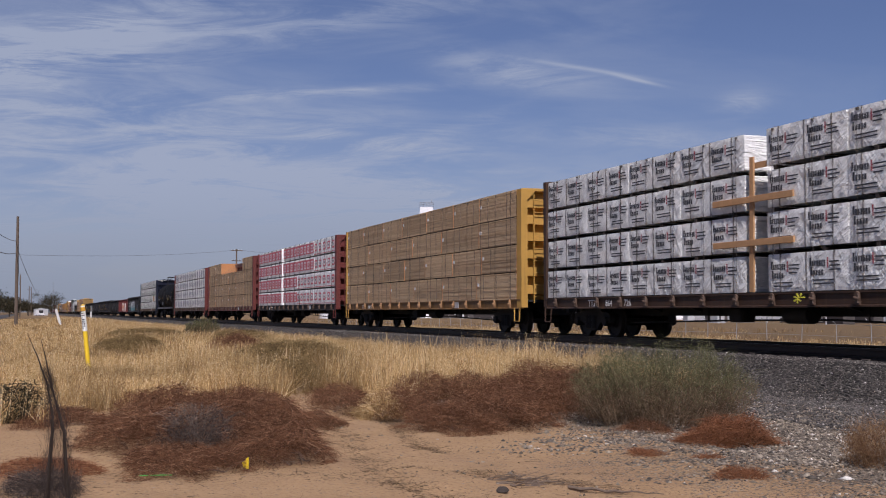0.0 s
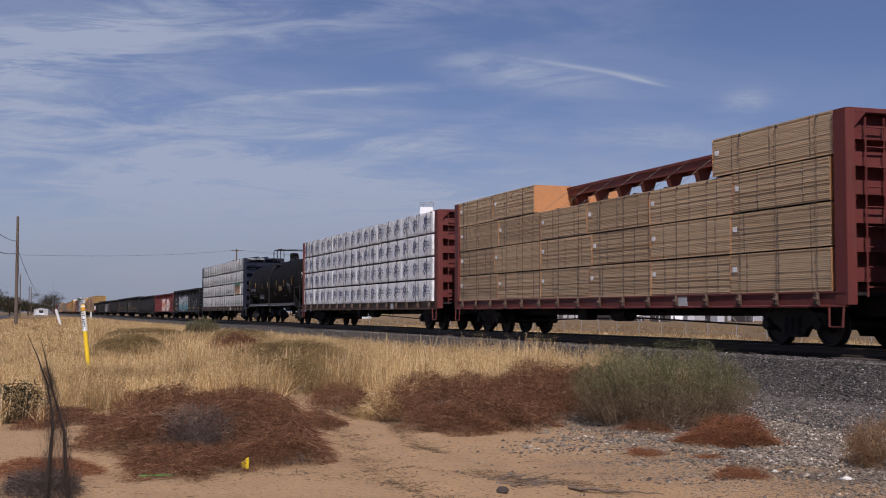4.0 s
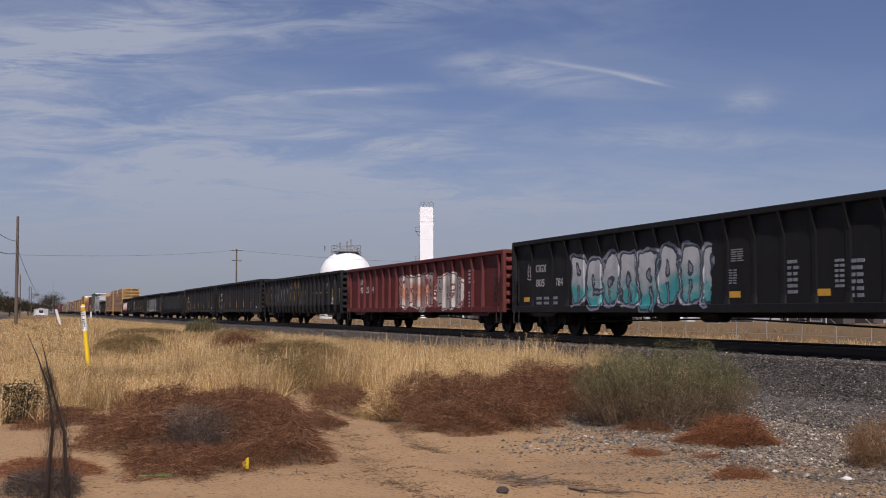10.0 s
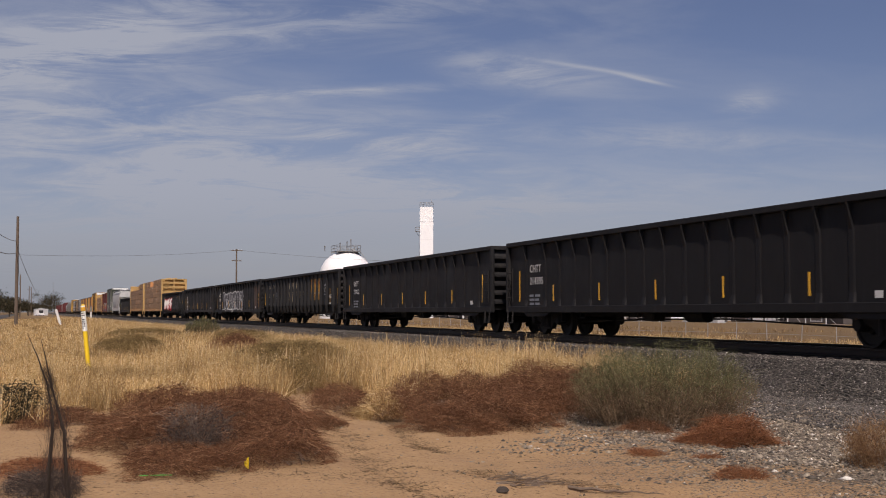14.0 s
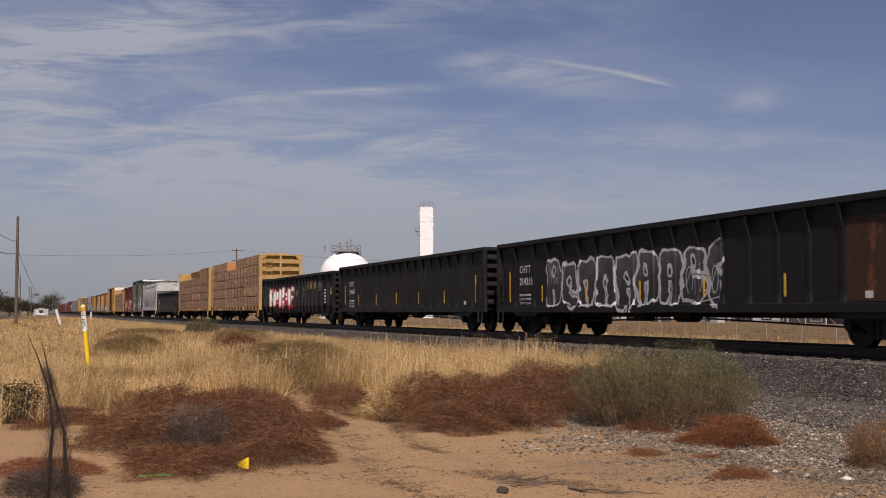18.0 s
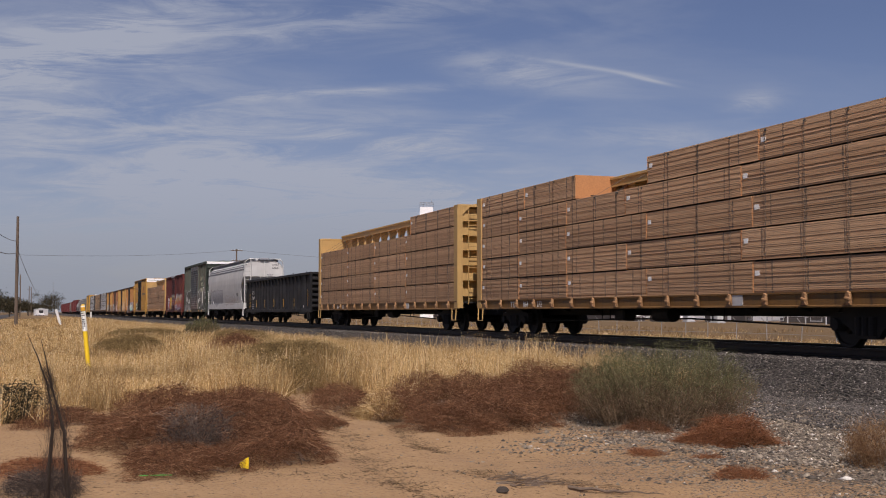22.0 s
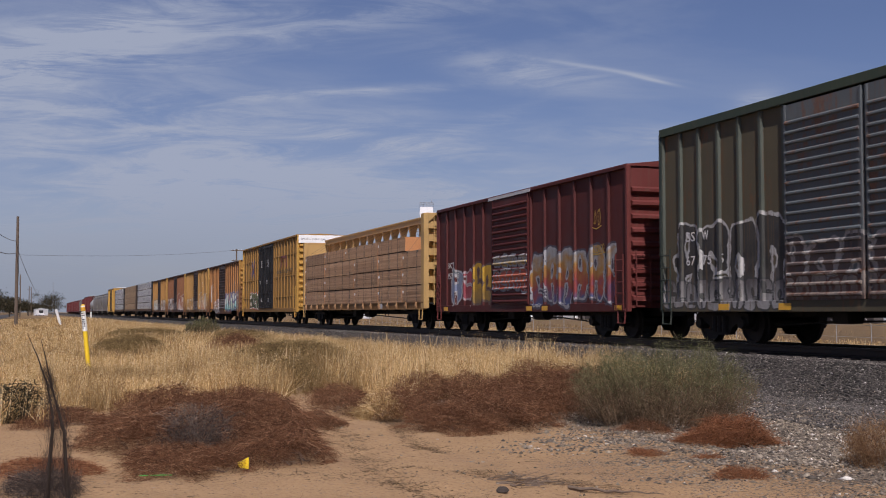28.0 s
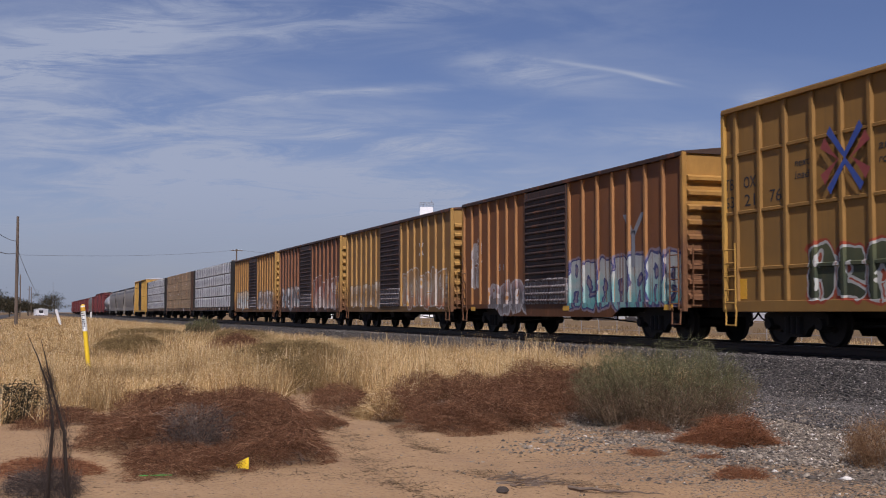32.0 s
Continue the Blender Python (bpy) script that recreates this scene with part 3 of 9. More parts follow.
# ---- track ----
def ballast_material():
    k = Nodes("ballast")
    co = k.co(vary=False)
    c = k.voronoi(co, 26, out="Color")
    d = k.voronoi(co, 26)
    sep = k.n.new("ShaderNodeSeparateColor")
    k.l.new(c, sep.inputs[0])
    col = k.ramp(sep.outputs[0], [(0, (0.035, 0.031, 0.029)), (0.6, (0.075, 0.067, 0.060)), (0.9, (0.13, 0.115, 0.10)), (1, (0.30, 0.27, 0.24))])
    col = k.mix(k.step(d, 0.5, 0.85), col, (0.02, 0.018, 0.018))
    col = k.mix(k.step(k.noise(co, 0.5, 5, 0.6), 0.45, 0.7, 0, 0.5), col, (0.09, 0.075, 0.065))
    k.bump(k.math("SUBTRACT", 1.0, d), 1.0, 0.05)
    return k.done(col, 0.9, 0, 0.2)


BALLAST = ballast_material()
X_FAR, X_NEAR = -1500.0, 60.0


def lay_track():
    b = MB()
    prof = [(-3.6, GROUND - 0.15), (-2.85, GROUND + 0.05), (-1.75, -0.27), (-1.35, -0.23), (1.35, -0.23), (1.75, -0.27), (2.85, GROUND + 0.05), (3.6, GROUND - 0.15)]
    xs = [X_NEAR + (-40 - X_NEAR) * i / 60 for i in range(61)] + [-40 - (1460) * (i / 80) ** 1.6 for i in range(1, 81)]
    n = len(prof)
    for i, x in enumerate(xs):
        for j, (y, z) in enumerate(prof):
            j1 = noise.noise(Vector((x * 0.7, y * 2.0, 3.0))) * 0.05 if 0 < j < 7 else 0.0
            b.v.append((x, TRACK_Y + y + (noise.noise(Vector((x * 0.4, j * 5.0, 1.0))) * 0.18 if j in (1, 6, 0, 7) else 0), z + j1 * (0.3 if j in (3, 4) else 1)))
    for i in range(len(xs) - 1):
        for j in range(n - 1):
            b.f.append((i * n + j, i * n + j + 1, (i + 1) * n + j + 1, (i + 1) * n + j))
            b.s.append(0)
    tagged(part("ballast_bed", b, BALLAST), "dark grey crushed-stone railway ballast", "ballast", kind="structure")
    tr = tagged(new("track"), "single railway track on wooden ties", "track", kind="structure")
    rail = [(-0.07, -0.18), (0.07, -0.18), (0.07, -0.165), (0.012, -0.14), (0.010, -0.05), (0.036, -0.04), (0.036, -0.006), (0.028, 0.0), (-0.028, 0.0), (-0.036, -0.006), (-0.036, -0.04), (-0.010, -0.05), (-0.012, -0.14), (-0.07, -0.165)]
    for s in (-1, 1):
        r = MB().prism([(TRACK_Y + s * 0.753 + y, z) for y, z in rail], X_FAR, X_NEAR, "x")
        r.box(X_FAR, X_NEAR, TRACK_Y + s * 0.753 - 0.026, TRACK_Y + s * 0.753 + 0.026, -0.002, 0.0015, 1)
        part("rail", r, [MAT["rail"], MAT["railtop"]], tr)
    tie = MB().box(-0.115, 0.115, -1.30, 1.30, -0.38, -0.185, c=0.012).mesh("tie", MAT["tie"])
    for i in range(150):
        x = -14 - i * 0.53
        part("tie", tie, None, tr, at=pose(x, TRACK_Y + random.uniform(-0.04, 0.04), random.uniform(-0.012, 0.006), 0, 0, random.uniform(-1, 1)))


lay_track()


# ---- rolling stock: shared running gear ----
CARS = []        # (thing, x at the start) of all that rolls
WHEELSETS = {-1: [], 1: []}
WHEEL_R, AXLE_X = 0.46, 0.89
SIDE = -1        # the side that faces the camera is -y


def make_gear():
    w = MB()
    w.tube((0, -1.02, 0), (0, 1.02, 0), 0.085, 10)
    for s in (-1, 1):
        prof = [(s * 0.66, 0.10), (s * 0.66, 0.17), (s * 0.69, 0.19), (s * 0.70, 0.37), (s * 0.66, 0.39), (s * 0.655, 0.50), (s * 0.69, 0.50),
                (s * 0.70, 0.462), (s * 0.80, 0.455), (s * 0.80, 0.40), (s * 0.765, 0.38), (s * 0.75, 0.19), (s * 0.82, 0.16), (s * 0.82, 0.10)]
        w.lathe(prof, 28, "y")
        for k in range(3):
            a = 2 * math.pi * k / 3
            w.tube((0.08 * math.cos(a), s * 1.0, 0.08 * math.sin(a)), (0.08 * math.cos(a), s * 1.07, 0.08 * math.sin(a)), 0.02, 5)
    wheel = w.mesh("wheelset", MAT["wheel"], True)
    outline = [(-1.12, -0.02), (-1.10, 0.20), (-0.98, 0.25), (-0.72, 0.24), (-0.45, 0.36), (-0.30, 0.42), (0.30, 0.42), (0.45, 0.36), (0.72, 0.24), (0.98, 0.25),
               (1.10, 0.20), (1.12, -0.02), (0.98, -0.06), (0.80, -0.05), (0.70, 0.02), (0.48, -0.08), (0.34, -0.24), (-0.34, -0.24), (-0.48, -0.08), (-0.70, 0.02),
               (-0.80, -0.05), (-0.98, -0.06)]
    f = MB()
    f.prism(outline, -0.075, 0.075, "y")
    f.box(-0.30, 0.30, -0.10, 0.10, -0.27, -0.20)
    for x in (-0.89, 0.89):
        f.lathe([(-0.15, 0.0), (-0.15, 0.12), (-0.10, 0.14), (0.10, 0.14), (0.12, 0.0)], 12, "y", (x, 0, 0))
    for x in (-0.2, 0.0, 0.2):
        f.tube((x, -0.09, -0.20), (x, -0.09, 0.16), 0.085, 8)
    frame_mesh = f.mesh("sideframe", MAT["under"], False)
    b = MB()
    b.box(-0.22, 0.22, -1.0, 1.0, 0.02, 0.30, c=0.03)
    b.tube((0, 0, 0.28), (0, 0, 0.42), 0.2, 14)
    b.box(-0.62, -0.52, -0.9, 0.9, -0.12, 0.02)
    b.box(0.52, 0.62, -0.9, 0.9, -0.12, 0.02)
    bolster = b.mesh("truck", MAT["under"])
    c = MB()
    c.box(0.0, 0.55, -0.11, 0.11, -0.10, 0.12, c=0.03)
    c.prism([(0.50, -0.14), (0.78, -0.18), (0.86, -0.05), (0.84, 0.05), (0.70, 0.02), (0.66, 0.14), (0.52, 0.16)], -0.16, 0.15, "z")
    c.tube((0.45, 0.20, 0.0), (0.60, 0.30, -0.28), 0.022, 6)
    c.tube((0.60, 0.30, -0.28), (0.86, 0.22, -0.34), 0.022, 6)
    coup = c.mesh("coupler", MAT["under"])
    h = MB()
    h.tube((-0.42, 0, 0), (0.42, 0, 0), 0.2, 14)
    h.box(-0.04, 0.04, -0.05, 0.05, 0.15, 0.34)
    res = h.mesh("air_reservoir", MAT["under"], True)
    return wheel, frame_mesh, bolster, coup, res


WHEEL_ME, FRAME_ME, BOLSTER_ME, COUPLER_ME, RESERVOIR_ME = make_gear()


def running_gear(car, half, truck_x, z_coupler=0.86):
    """Two trucks of two wheelsets, the two couplers, and the brake gear between the trucks."""
    for s in (-1, 1):
        tr = part("truck", BOLSTER_ME, None, car, at=pose(s * truck_x, 0, WHEEL_R))
        for y in (-1, 1):
            part("sideframe", FRAME_ME, None, tr, at=pose(0, y * 0.98, 0, 0, 0, 0 if y < 0 else 180))
        for k in (-1, 1):
            w = part("wheelset", WHEEL_ME, None, tr, at=pose(k * AXLE_X, 0, 0))
            WHEELSETS[k].append(w)
        part("coupler", COUPLER_ME, None, car, at=pose(s * (half - 0.02), 0, z_coupler, 0, 0, 0 if s > 0 else 180))
    rod = MB()
    rod.cable([(-truck_x + 1.4, -0.55, 0.42), (-2.2, -0.6, 0.52), (1.6, -0.6, 0.55), (truck_x - 1.4, -0.55, 0.40)], 0.022)
    for x in (-3.3, -2.8, 2.6, 3.1):
        rod.tube((x, -0.6, 0.5), (x, -0.6, 0.9), 0.02, 5)
    part("brake_rod", rod, MAT["under"], car)
    part("air_reservoir", RESERVOIR_ME, None, car, at=pose(0.6, -0.75, 0.66))
    v = MB().box(-1.9, -1.35, -0.95, -0.55, 0.48, 0.82, c=0.04)
    part("brake_valve", v, MAT["under"], car)


def car_at(name, x0, x1, label, category="freight car"):
    ob = thing(name, pose((x0 + x1) / 2, TRACK_Y, 0), label, category, "cars of the freight train")
    CARS.append((ob, (x0 + x1) / 2))
    return ob


def ladder(car, x, y, z0, z1, material, face="x", w=0.4, n=None, name="ladder"):
    """Rails and rungs; face: the axis that it is fixed across."""
    b = MB()
    n = n or max(2, int((z1 - z0) / 0.36))
    d = (lambda s: (x, y + s, 0)) if face == "x" else (lambda s: (x + s, y, 0))
    for s in (-w / 2, w / 2):
        p = d(s)
        b.tube((p[0], p[1], z0), (p[0], p[1], z1), 0.018, 5)
    for i in range(n):
        z = z0 + (i + 0.5) * (z1 - z0) / n
        p, q = d(-w / 2), d(w / 2)
        b.tube((p[0], p[1], z), (q[0], q[1], z), 0.016, 5)
    return part(name, b, material, car)


# ---- centre-beam flatcar ----
def centerbeam(x0, x1, key, label, sill_key=None, top=4.70, letters_text="", chord_up=0.0, far_deep=0.34):
    car = car_at("centerbeam_flatcar", x0, x1, label)
    m, h = MAT[key], (x1 - x0) / 2
    sm = MAT[sill_key or ("yellow_sill" if "yellow" in key else key)]
    deck = MB()
    deck.box(-h + 0.1, h - 0.1, -1.42, 1.42, 1.04, 1.10)
    deck.box(-h + 0.1, h - 0.1, -0.35, 0.35, 0.62, 1.04)
    for i in range(11):
        x = -h + 1.0 + i * (2 * h - 2.0) / 10
        deck.prism([(-1.40, 1.04), (1.40, 1.04), (0.35, 0.72), (-0.35, 0.72)], x - 0.06, x + 0.06, "x")
    part("deck", deck, MAT["under"], car)
    for s in (-1, 1):
        sill = MB().prism([(s * y, z) for y, z in ((1.37, 1.125), (1.51, 1.125), (1.51, 1.09), (1.48, 1.08), (1.48, 0.86), (1.50, 0.84), (1.50, 0.81), (1.38, 0.81), (1.38, 0.84), (1.44, 0.86), (1.44, 1.08), (1.37, 1.09))], -h + 0.05, h - 0.05, "x")
        part("side_sill", sill, sm, car)
    winch = MB()
    winch.prism([(-0.06, 0.86), (0.07, 0.86), (0.05, 1.08), (-0.01, 1.12), (-0.06, 1.06)], -1.56, -1.505, "y")
    winch.tube((-0.04, -1.575, 0.99), (0.12, -1.575, 0.95), 0.032, 7)
    winch.tube((0.05, -1.56, 1.06), (0.11, -1.60, 0.88), 0.015, 5)
    wme = winch.mesh("winch", MAT["winch"] if "yellow" in key else MAT["winch_dark"])
    n = 16
    for i in range(n):
        x = -h + 0.9 + i * (2 * h - 1.8) / (n - 1)
        part("winch", wme, None, car, at=pose(x, 0, 0))
        part("winch", wme, None, car, at=pose(x, 0, 0, 0, 0, 180))
    # end bulkheads
    for s in (-1, 1):
        xo = s * h
        xi = xo - s * (0.34 if s > 0 else far_deep)
        lo, hi = min(xi, xo), max(xi, xo)
        bh = part("bulkhead", MB().box(min(xi, xi + s * 0.03), max(xi, xi + s * 0.03), -1.40, 1.40, 1.10, top - 0.10), m, car)
        for y in (-1, 1):
            part("end_post", MB().prism([(lo, y * 1.40), (lo, y * 1.50), (hi + 0.03, y * 1.50), (hi + 0.03, y * 1.28), (hi - 0.06, y * 1.28), (hi - 0.06, y * 1.40)] if s > 0 else [(hi, y * 1.40), (hi, y * 1.50), (lo - 0.03, y * 1.50), (lo - 0.03, y * 1.28), (lo + 0.06, y * 1.28), (lo + 0.06, y * 1.40)], 0.86, top - 0.02, "z"), m, bh)
            part("gusset", MB().prism([(y * 1.32, top - 0.1), (y * 1.32, top - 0.42), (y * 1.0, top - 0.1)], xo - 0.02, xo + 0.02, "x"), m, bh)
        part("top_plate", MB().box(lo, hi, -1.40, 1.40, top - 0.10, top, c=0.01), m, bh)
        part("centre_post", MB().box(min(xi + s * 0.03, xo), max(xi + s * 0.03, xo), -0.07, 0.07, 1.10, top - 0.1), m, bh)
        for z in (1.28, 1.86, 2.42, 2.98, 3.54, 4.06):
            part("shelf", MB().prism([(xi + s * 0.03, z), (xo - s * 0.04, z + 0.02), (xo - s * 0.04, z + 0.30), (xi + s * 0.03, z + 0.30)], -1.38, 1.38, "y"), m, bh)
        ladder(car, xo + s * 0.09, -0.86, 1.0, top - 0.2, m, "x", 0.44, 9)
        st = MB()
        st.cable([(xo - s * 0.55, -1.50, 0.84), (xo - s * 0.52, -1.52, 0.42), (xo - s * 0.12, -1.52, 0.42), (xo - s * 0.10, -1.50, 0.84)], 0.022)
        part("step", st, m, car)
    # the centre beam: top chord, posts, and a web with openings
    top += chord_up
    ch = MB()
    ch.box(-h + 0.4, h - 0.4, -0.34, 0.34, top - 0.14, top - 0.06, c=0.01)
    ch.box(-h + 0.4, h - 0.4, -0.30, -0.26, top - 0.34, top - 0.12)
    ch.box(-h + 0.4, h - 0.4, 0.26, 0.30, top - 0.34, top - 0.12)
    part("top_chord", ch, m, car)
    n = 15
    step = (2 * h - 0.9) / n
    for i in range(n + 1):
        x = -h + 0.45 + i * step
        p = MB()
        p.prism([(-0.10, 1.1), (0.10, 1.1), (0.12, top - 0.62), (0.26, top - 0.2), (-0.26, top - 0.2), (-0.12, top - 0.62)], x - 0.10, x + 0.10, "x")
        part("post", p, m, car)
    web = MB()
    web.box(-h + 0.42, h - 0.42, -0.04, 0.04, 1.1, 3.72)
    web.box(-h + 0.42, -h + 0.42 + step * 0.98, -0.04, 0.04, 3.72, top - 0.14)
    web.box(h - 0.42 - step * 0.98, h - 0.42, -0.04, 0.04, 3.72, top - 0.14)
    part("web", web, m, car)
    running_gear(car, h, h - 2.35)
    pl = MB().box(h - 6.3, h - 5.9, -1.50, -1.488, 0.86, 1.12)
    part("data_plate", pl, MAT["galv"], car, "pale painted data plate")
    if letters_text:
        words = letters_text.split()
        x = -h + 3.0
        for w_ in words:
            letters(w_, 0.19, MAT["white_mark"], car, x, -1.487, 0.87)
            x += 0.17 * len(w_) + 0.55
    return car


# ---- lumber loads ----
BUNDLES = {}


def print_on(b, kind, x0, x1, z0, z1, y, slot, seed):
    """Printed pattern of a wrap on the face that looks to -y: plain shapes in the wrap's ink."""
    rnd = random.Random(seed)
    h = z1 - z0

    def quad(xa, xb, za, zb, s=slot, lift=0.0):
        b.face([(xa, y - lift, za), (xb, y - lift, za), (xb, y - lift, zb), (xa, y - lift, zb)], s)

    def poly(pts, s=slot, lift=0.0):
        b.face([(px, y - lift, pz) for px, pz in pts], s)
    if kind == "bars":
        x = x0 + 0.12
        while x < x1 - 0.9:
            z = z0 + h * rnd.uniform(0.46, 0.56)
            for k in range(7):
                quad(x + k * 0.075, x + k * 0.075 + 0.055, z + 0.10 - k * 0.002, z + 0.10 + (0.17 if k == 0 else 0.11))
            for k in range(5):
                quad(x + 0.03 + k * 0.085, x + 0.03 + k * 0.085 + 0.062, z - 0.09, z - 0.09 + (0.17 if k == 0 else 0.11))
            quad(x + 0.56, x + 0.60, z + 0.04, z + 0.26, slot + 1)
            for k in range(3):
                quad(x + 0.62, x + 0.62 + rnd.uniform(0.25, 0.4), z + 0.16 - 0.08 * k, z + 0.19 - 0.08 * k)
            for k in range(2):
                quad(x + 0.10, x + 0.75, z - 0.20 - 0.07 * k, z - 0.17 - 0.07 * k)
            x += 1.32
    elif kind in ("redfull", "redbox"):
        if kind == "redfull":
            quad(x0 + 0.02, x1 - 0.02, z0 + 0.17, z1 - 0.10)
        else:
            quad(x0 + 0.02, x1 - 0.02, z0 + 0.06, z0 + 0.09)
        n = max(2, round((x1 - x0) / 0.95))
        for i in range(n):
            cx, cz = x0 + (i + 0.5) * (x1 - x0) / n, z0 + h * 0.52
            s = slot + 1 if kind == "redfull" else slot
            t = slot if kind == "redfull" else slot + 1
            quad(cx - 0.27, cx + 0.27, cz - 0.21, cz + 0.21, s, 0.002)
            poly([(cx + 0.23 * math.cos(a), cz + 0.14 * math.sin(a)) for a in [2 * math.pi * k / 18 for k in range(18)]], t, 0.004)
            q = slot + 1 if kind == "redfull" else slot + 2
            for k in range(6):
                quad(cx - 0.16 + k * 0.055, cx - 0.125 + k * 0.055, cz - 0.04, cz + 0.05, q, 0.006)
    elif kind == "blue":
        n = max(1, round((x1 - x0) / 1.22))
        for i in range(n):
            cx, cz = x0 + (i + 0.34) * (x1 - x0) / n, z0 + h * 0.5
            o, w = 0.27, 0.085

            def stroke(pts, w_):
                for (xa, za), (xb, zb) in zip(pts, pts[1:]):
                    dx, dz = xb - xa, zb - za
                    q = math.hypot(dx, dz)
                    nx, nz = -dz / q * w_, dx / q * w_
                    ex, ez = dx / q * w_ * 0.5, dz / q * w_ * 0.5
                    poly([(xa - ex + nx, za - ez + nz), (xa - ex - nx, za - ez - nz), (xb + ex - nx, zb + ez - nz), (xb + ex + nx, zb + ez + nz)], slot)
            stroke([(cx + 0.14, cz - 0.02), (cx + 0.20, cz + 0.10), (cx + 0.03, cz + 0.25), (cx - 0.14, cz + 0.12), (cx + 0.08, cz - 0.10), (cx - 0.02, cz - 0.24), (cx - 0.18, cz - 0.10), (cx - 0.10, cz - 0.02)], 0.034)
            stroke([(cx + 0.03, cz + 0.12), (cx + 0.05, cz - 0.02)], 0.03)
            for r, k in ((0.10, 6), (-0.03, 7)):
                for j in range(k):
                    quad(cx + 0.24 + j * 0.058, cx + 0.275 + j * 0.058, cz + r, cz + r + (0.12 if j == 0 else 0.075), slot + 1)
            quad(cx + 0.26, cx + 0.56, cz - 0.12, cz - 0.10, slot + 1)
    elif kind == "green":
        quad(x0 + 0.02, x1 - 0.02, z0 + 0.03, z0 + 0.055, slot + 1)
        n = max(2, round((x1 - x0) / 1.02))
        for i in range(n):
            cx, cz = x0 + (i + 0.42) * (x1 - x0) / n, z0 + h * 0.40
            poly([(cx - 0.15, cz - 0.20), (cx + 0.15, cz - 0.20), (cx + 0.15, cz + 0.02), (cx + 0.19, cz + 0.02), (cx, cz + 0.22), (cx - 0.19, cz + 0.02), (cx - 0.15, cz + 0.02)])
            for dz in (-0.04, -0.13):
                poly([(cx, cz + 0.13 + dz), (cx + 0.08, cz + 0.04 + dz), (cx - 0.08, cz + 0.04 + dz)], slot + 2, 0.003)
            quad(cx - 0.018, cx + 0.018, cz - 0.20, cz + 0.0, slot + 2, 0.003)
            for j in range(9):
                quad(cx + 0.26 + j * 0.045, cx + 0.288 + j * 0.045, cz - 0.14, cz - 0.14 + (0.085 if j in (0, 4) else 0.055), slot + 1)


WRAPS = {
    "bars": [wrap("grey_lumber_wrap", (0.75, 0.745, 0.71)), plain("charcoal_print", (0.05, 0.05, 0.055), 0.5), plain("dull_red_print", (0.35, 0.05, 0.06), 0.5), MAT["strap"]],
    "red": [wrap("white_lumber_wrap", (0.84, 0.84, 0.82)), plain("red_print", (0.52, 0.035, 0.06), 0.4), plain("pale_print", (0.66, 0.66, 0.66), 0.5), plain("ink_print", (0.05, 0.04, 0.05), 0.5), MAT["strap"]],
    "blue": [wrap("pale_lumber_wrap", (0.80, 0.80, 0.78)), plain("navy_print", (0.03, 0.037, 0.12), 0.45), plain("slate_print", (0.12, 0.14, 0.22), 0.5), MAT["strap"]],
    "green": [wrap("silver_lumber_wrap", (0.77, 0.76, 0.72)), plain("green_print", (0.01, 0.14, 0.07), 0.45), plain("dark_print", (0.08, 0.10, 0.10), 0.5), plain("bare_wrap_print", (0.50, 0.50, 0.48), 0.45), MAT["strap"]],
    "white": [wrap("bleached_lumber_wrap", (0.74, 0.74, 0.73)), plain("faint_print", (0.20, 0.21, 0.26), 0.5), plain("faint_print_b", (0.25, 0.26, 0.30), 0.5), MAT["strap"]],
}
TAN = lumber("weathered_lumber", (0.50, 0.352, 0.205), (0.63, 0.462, 0.282))
PINK = lumber("fresh_fir_lumber", (0.44, 0.268, 0.152), (0.60, 0.39, 0.235))
ENDGRAIN = plain("sawn_end_grain", (0.44, 0.20, 0.078), 0.8, 0, 0.35, 25)


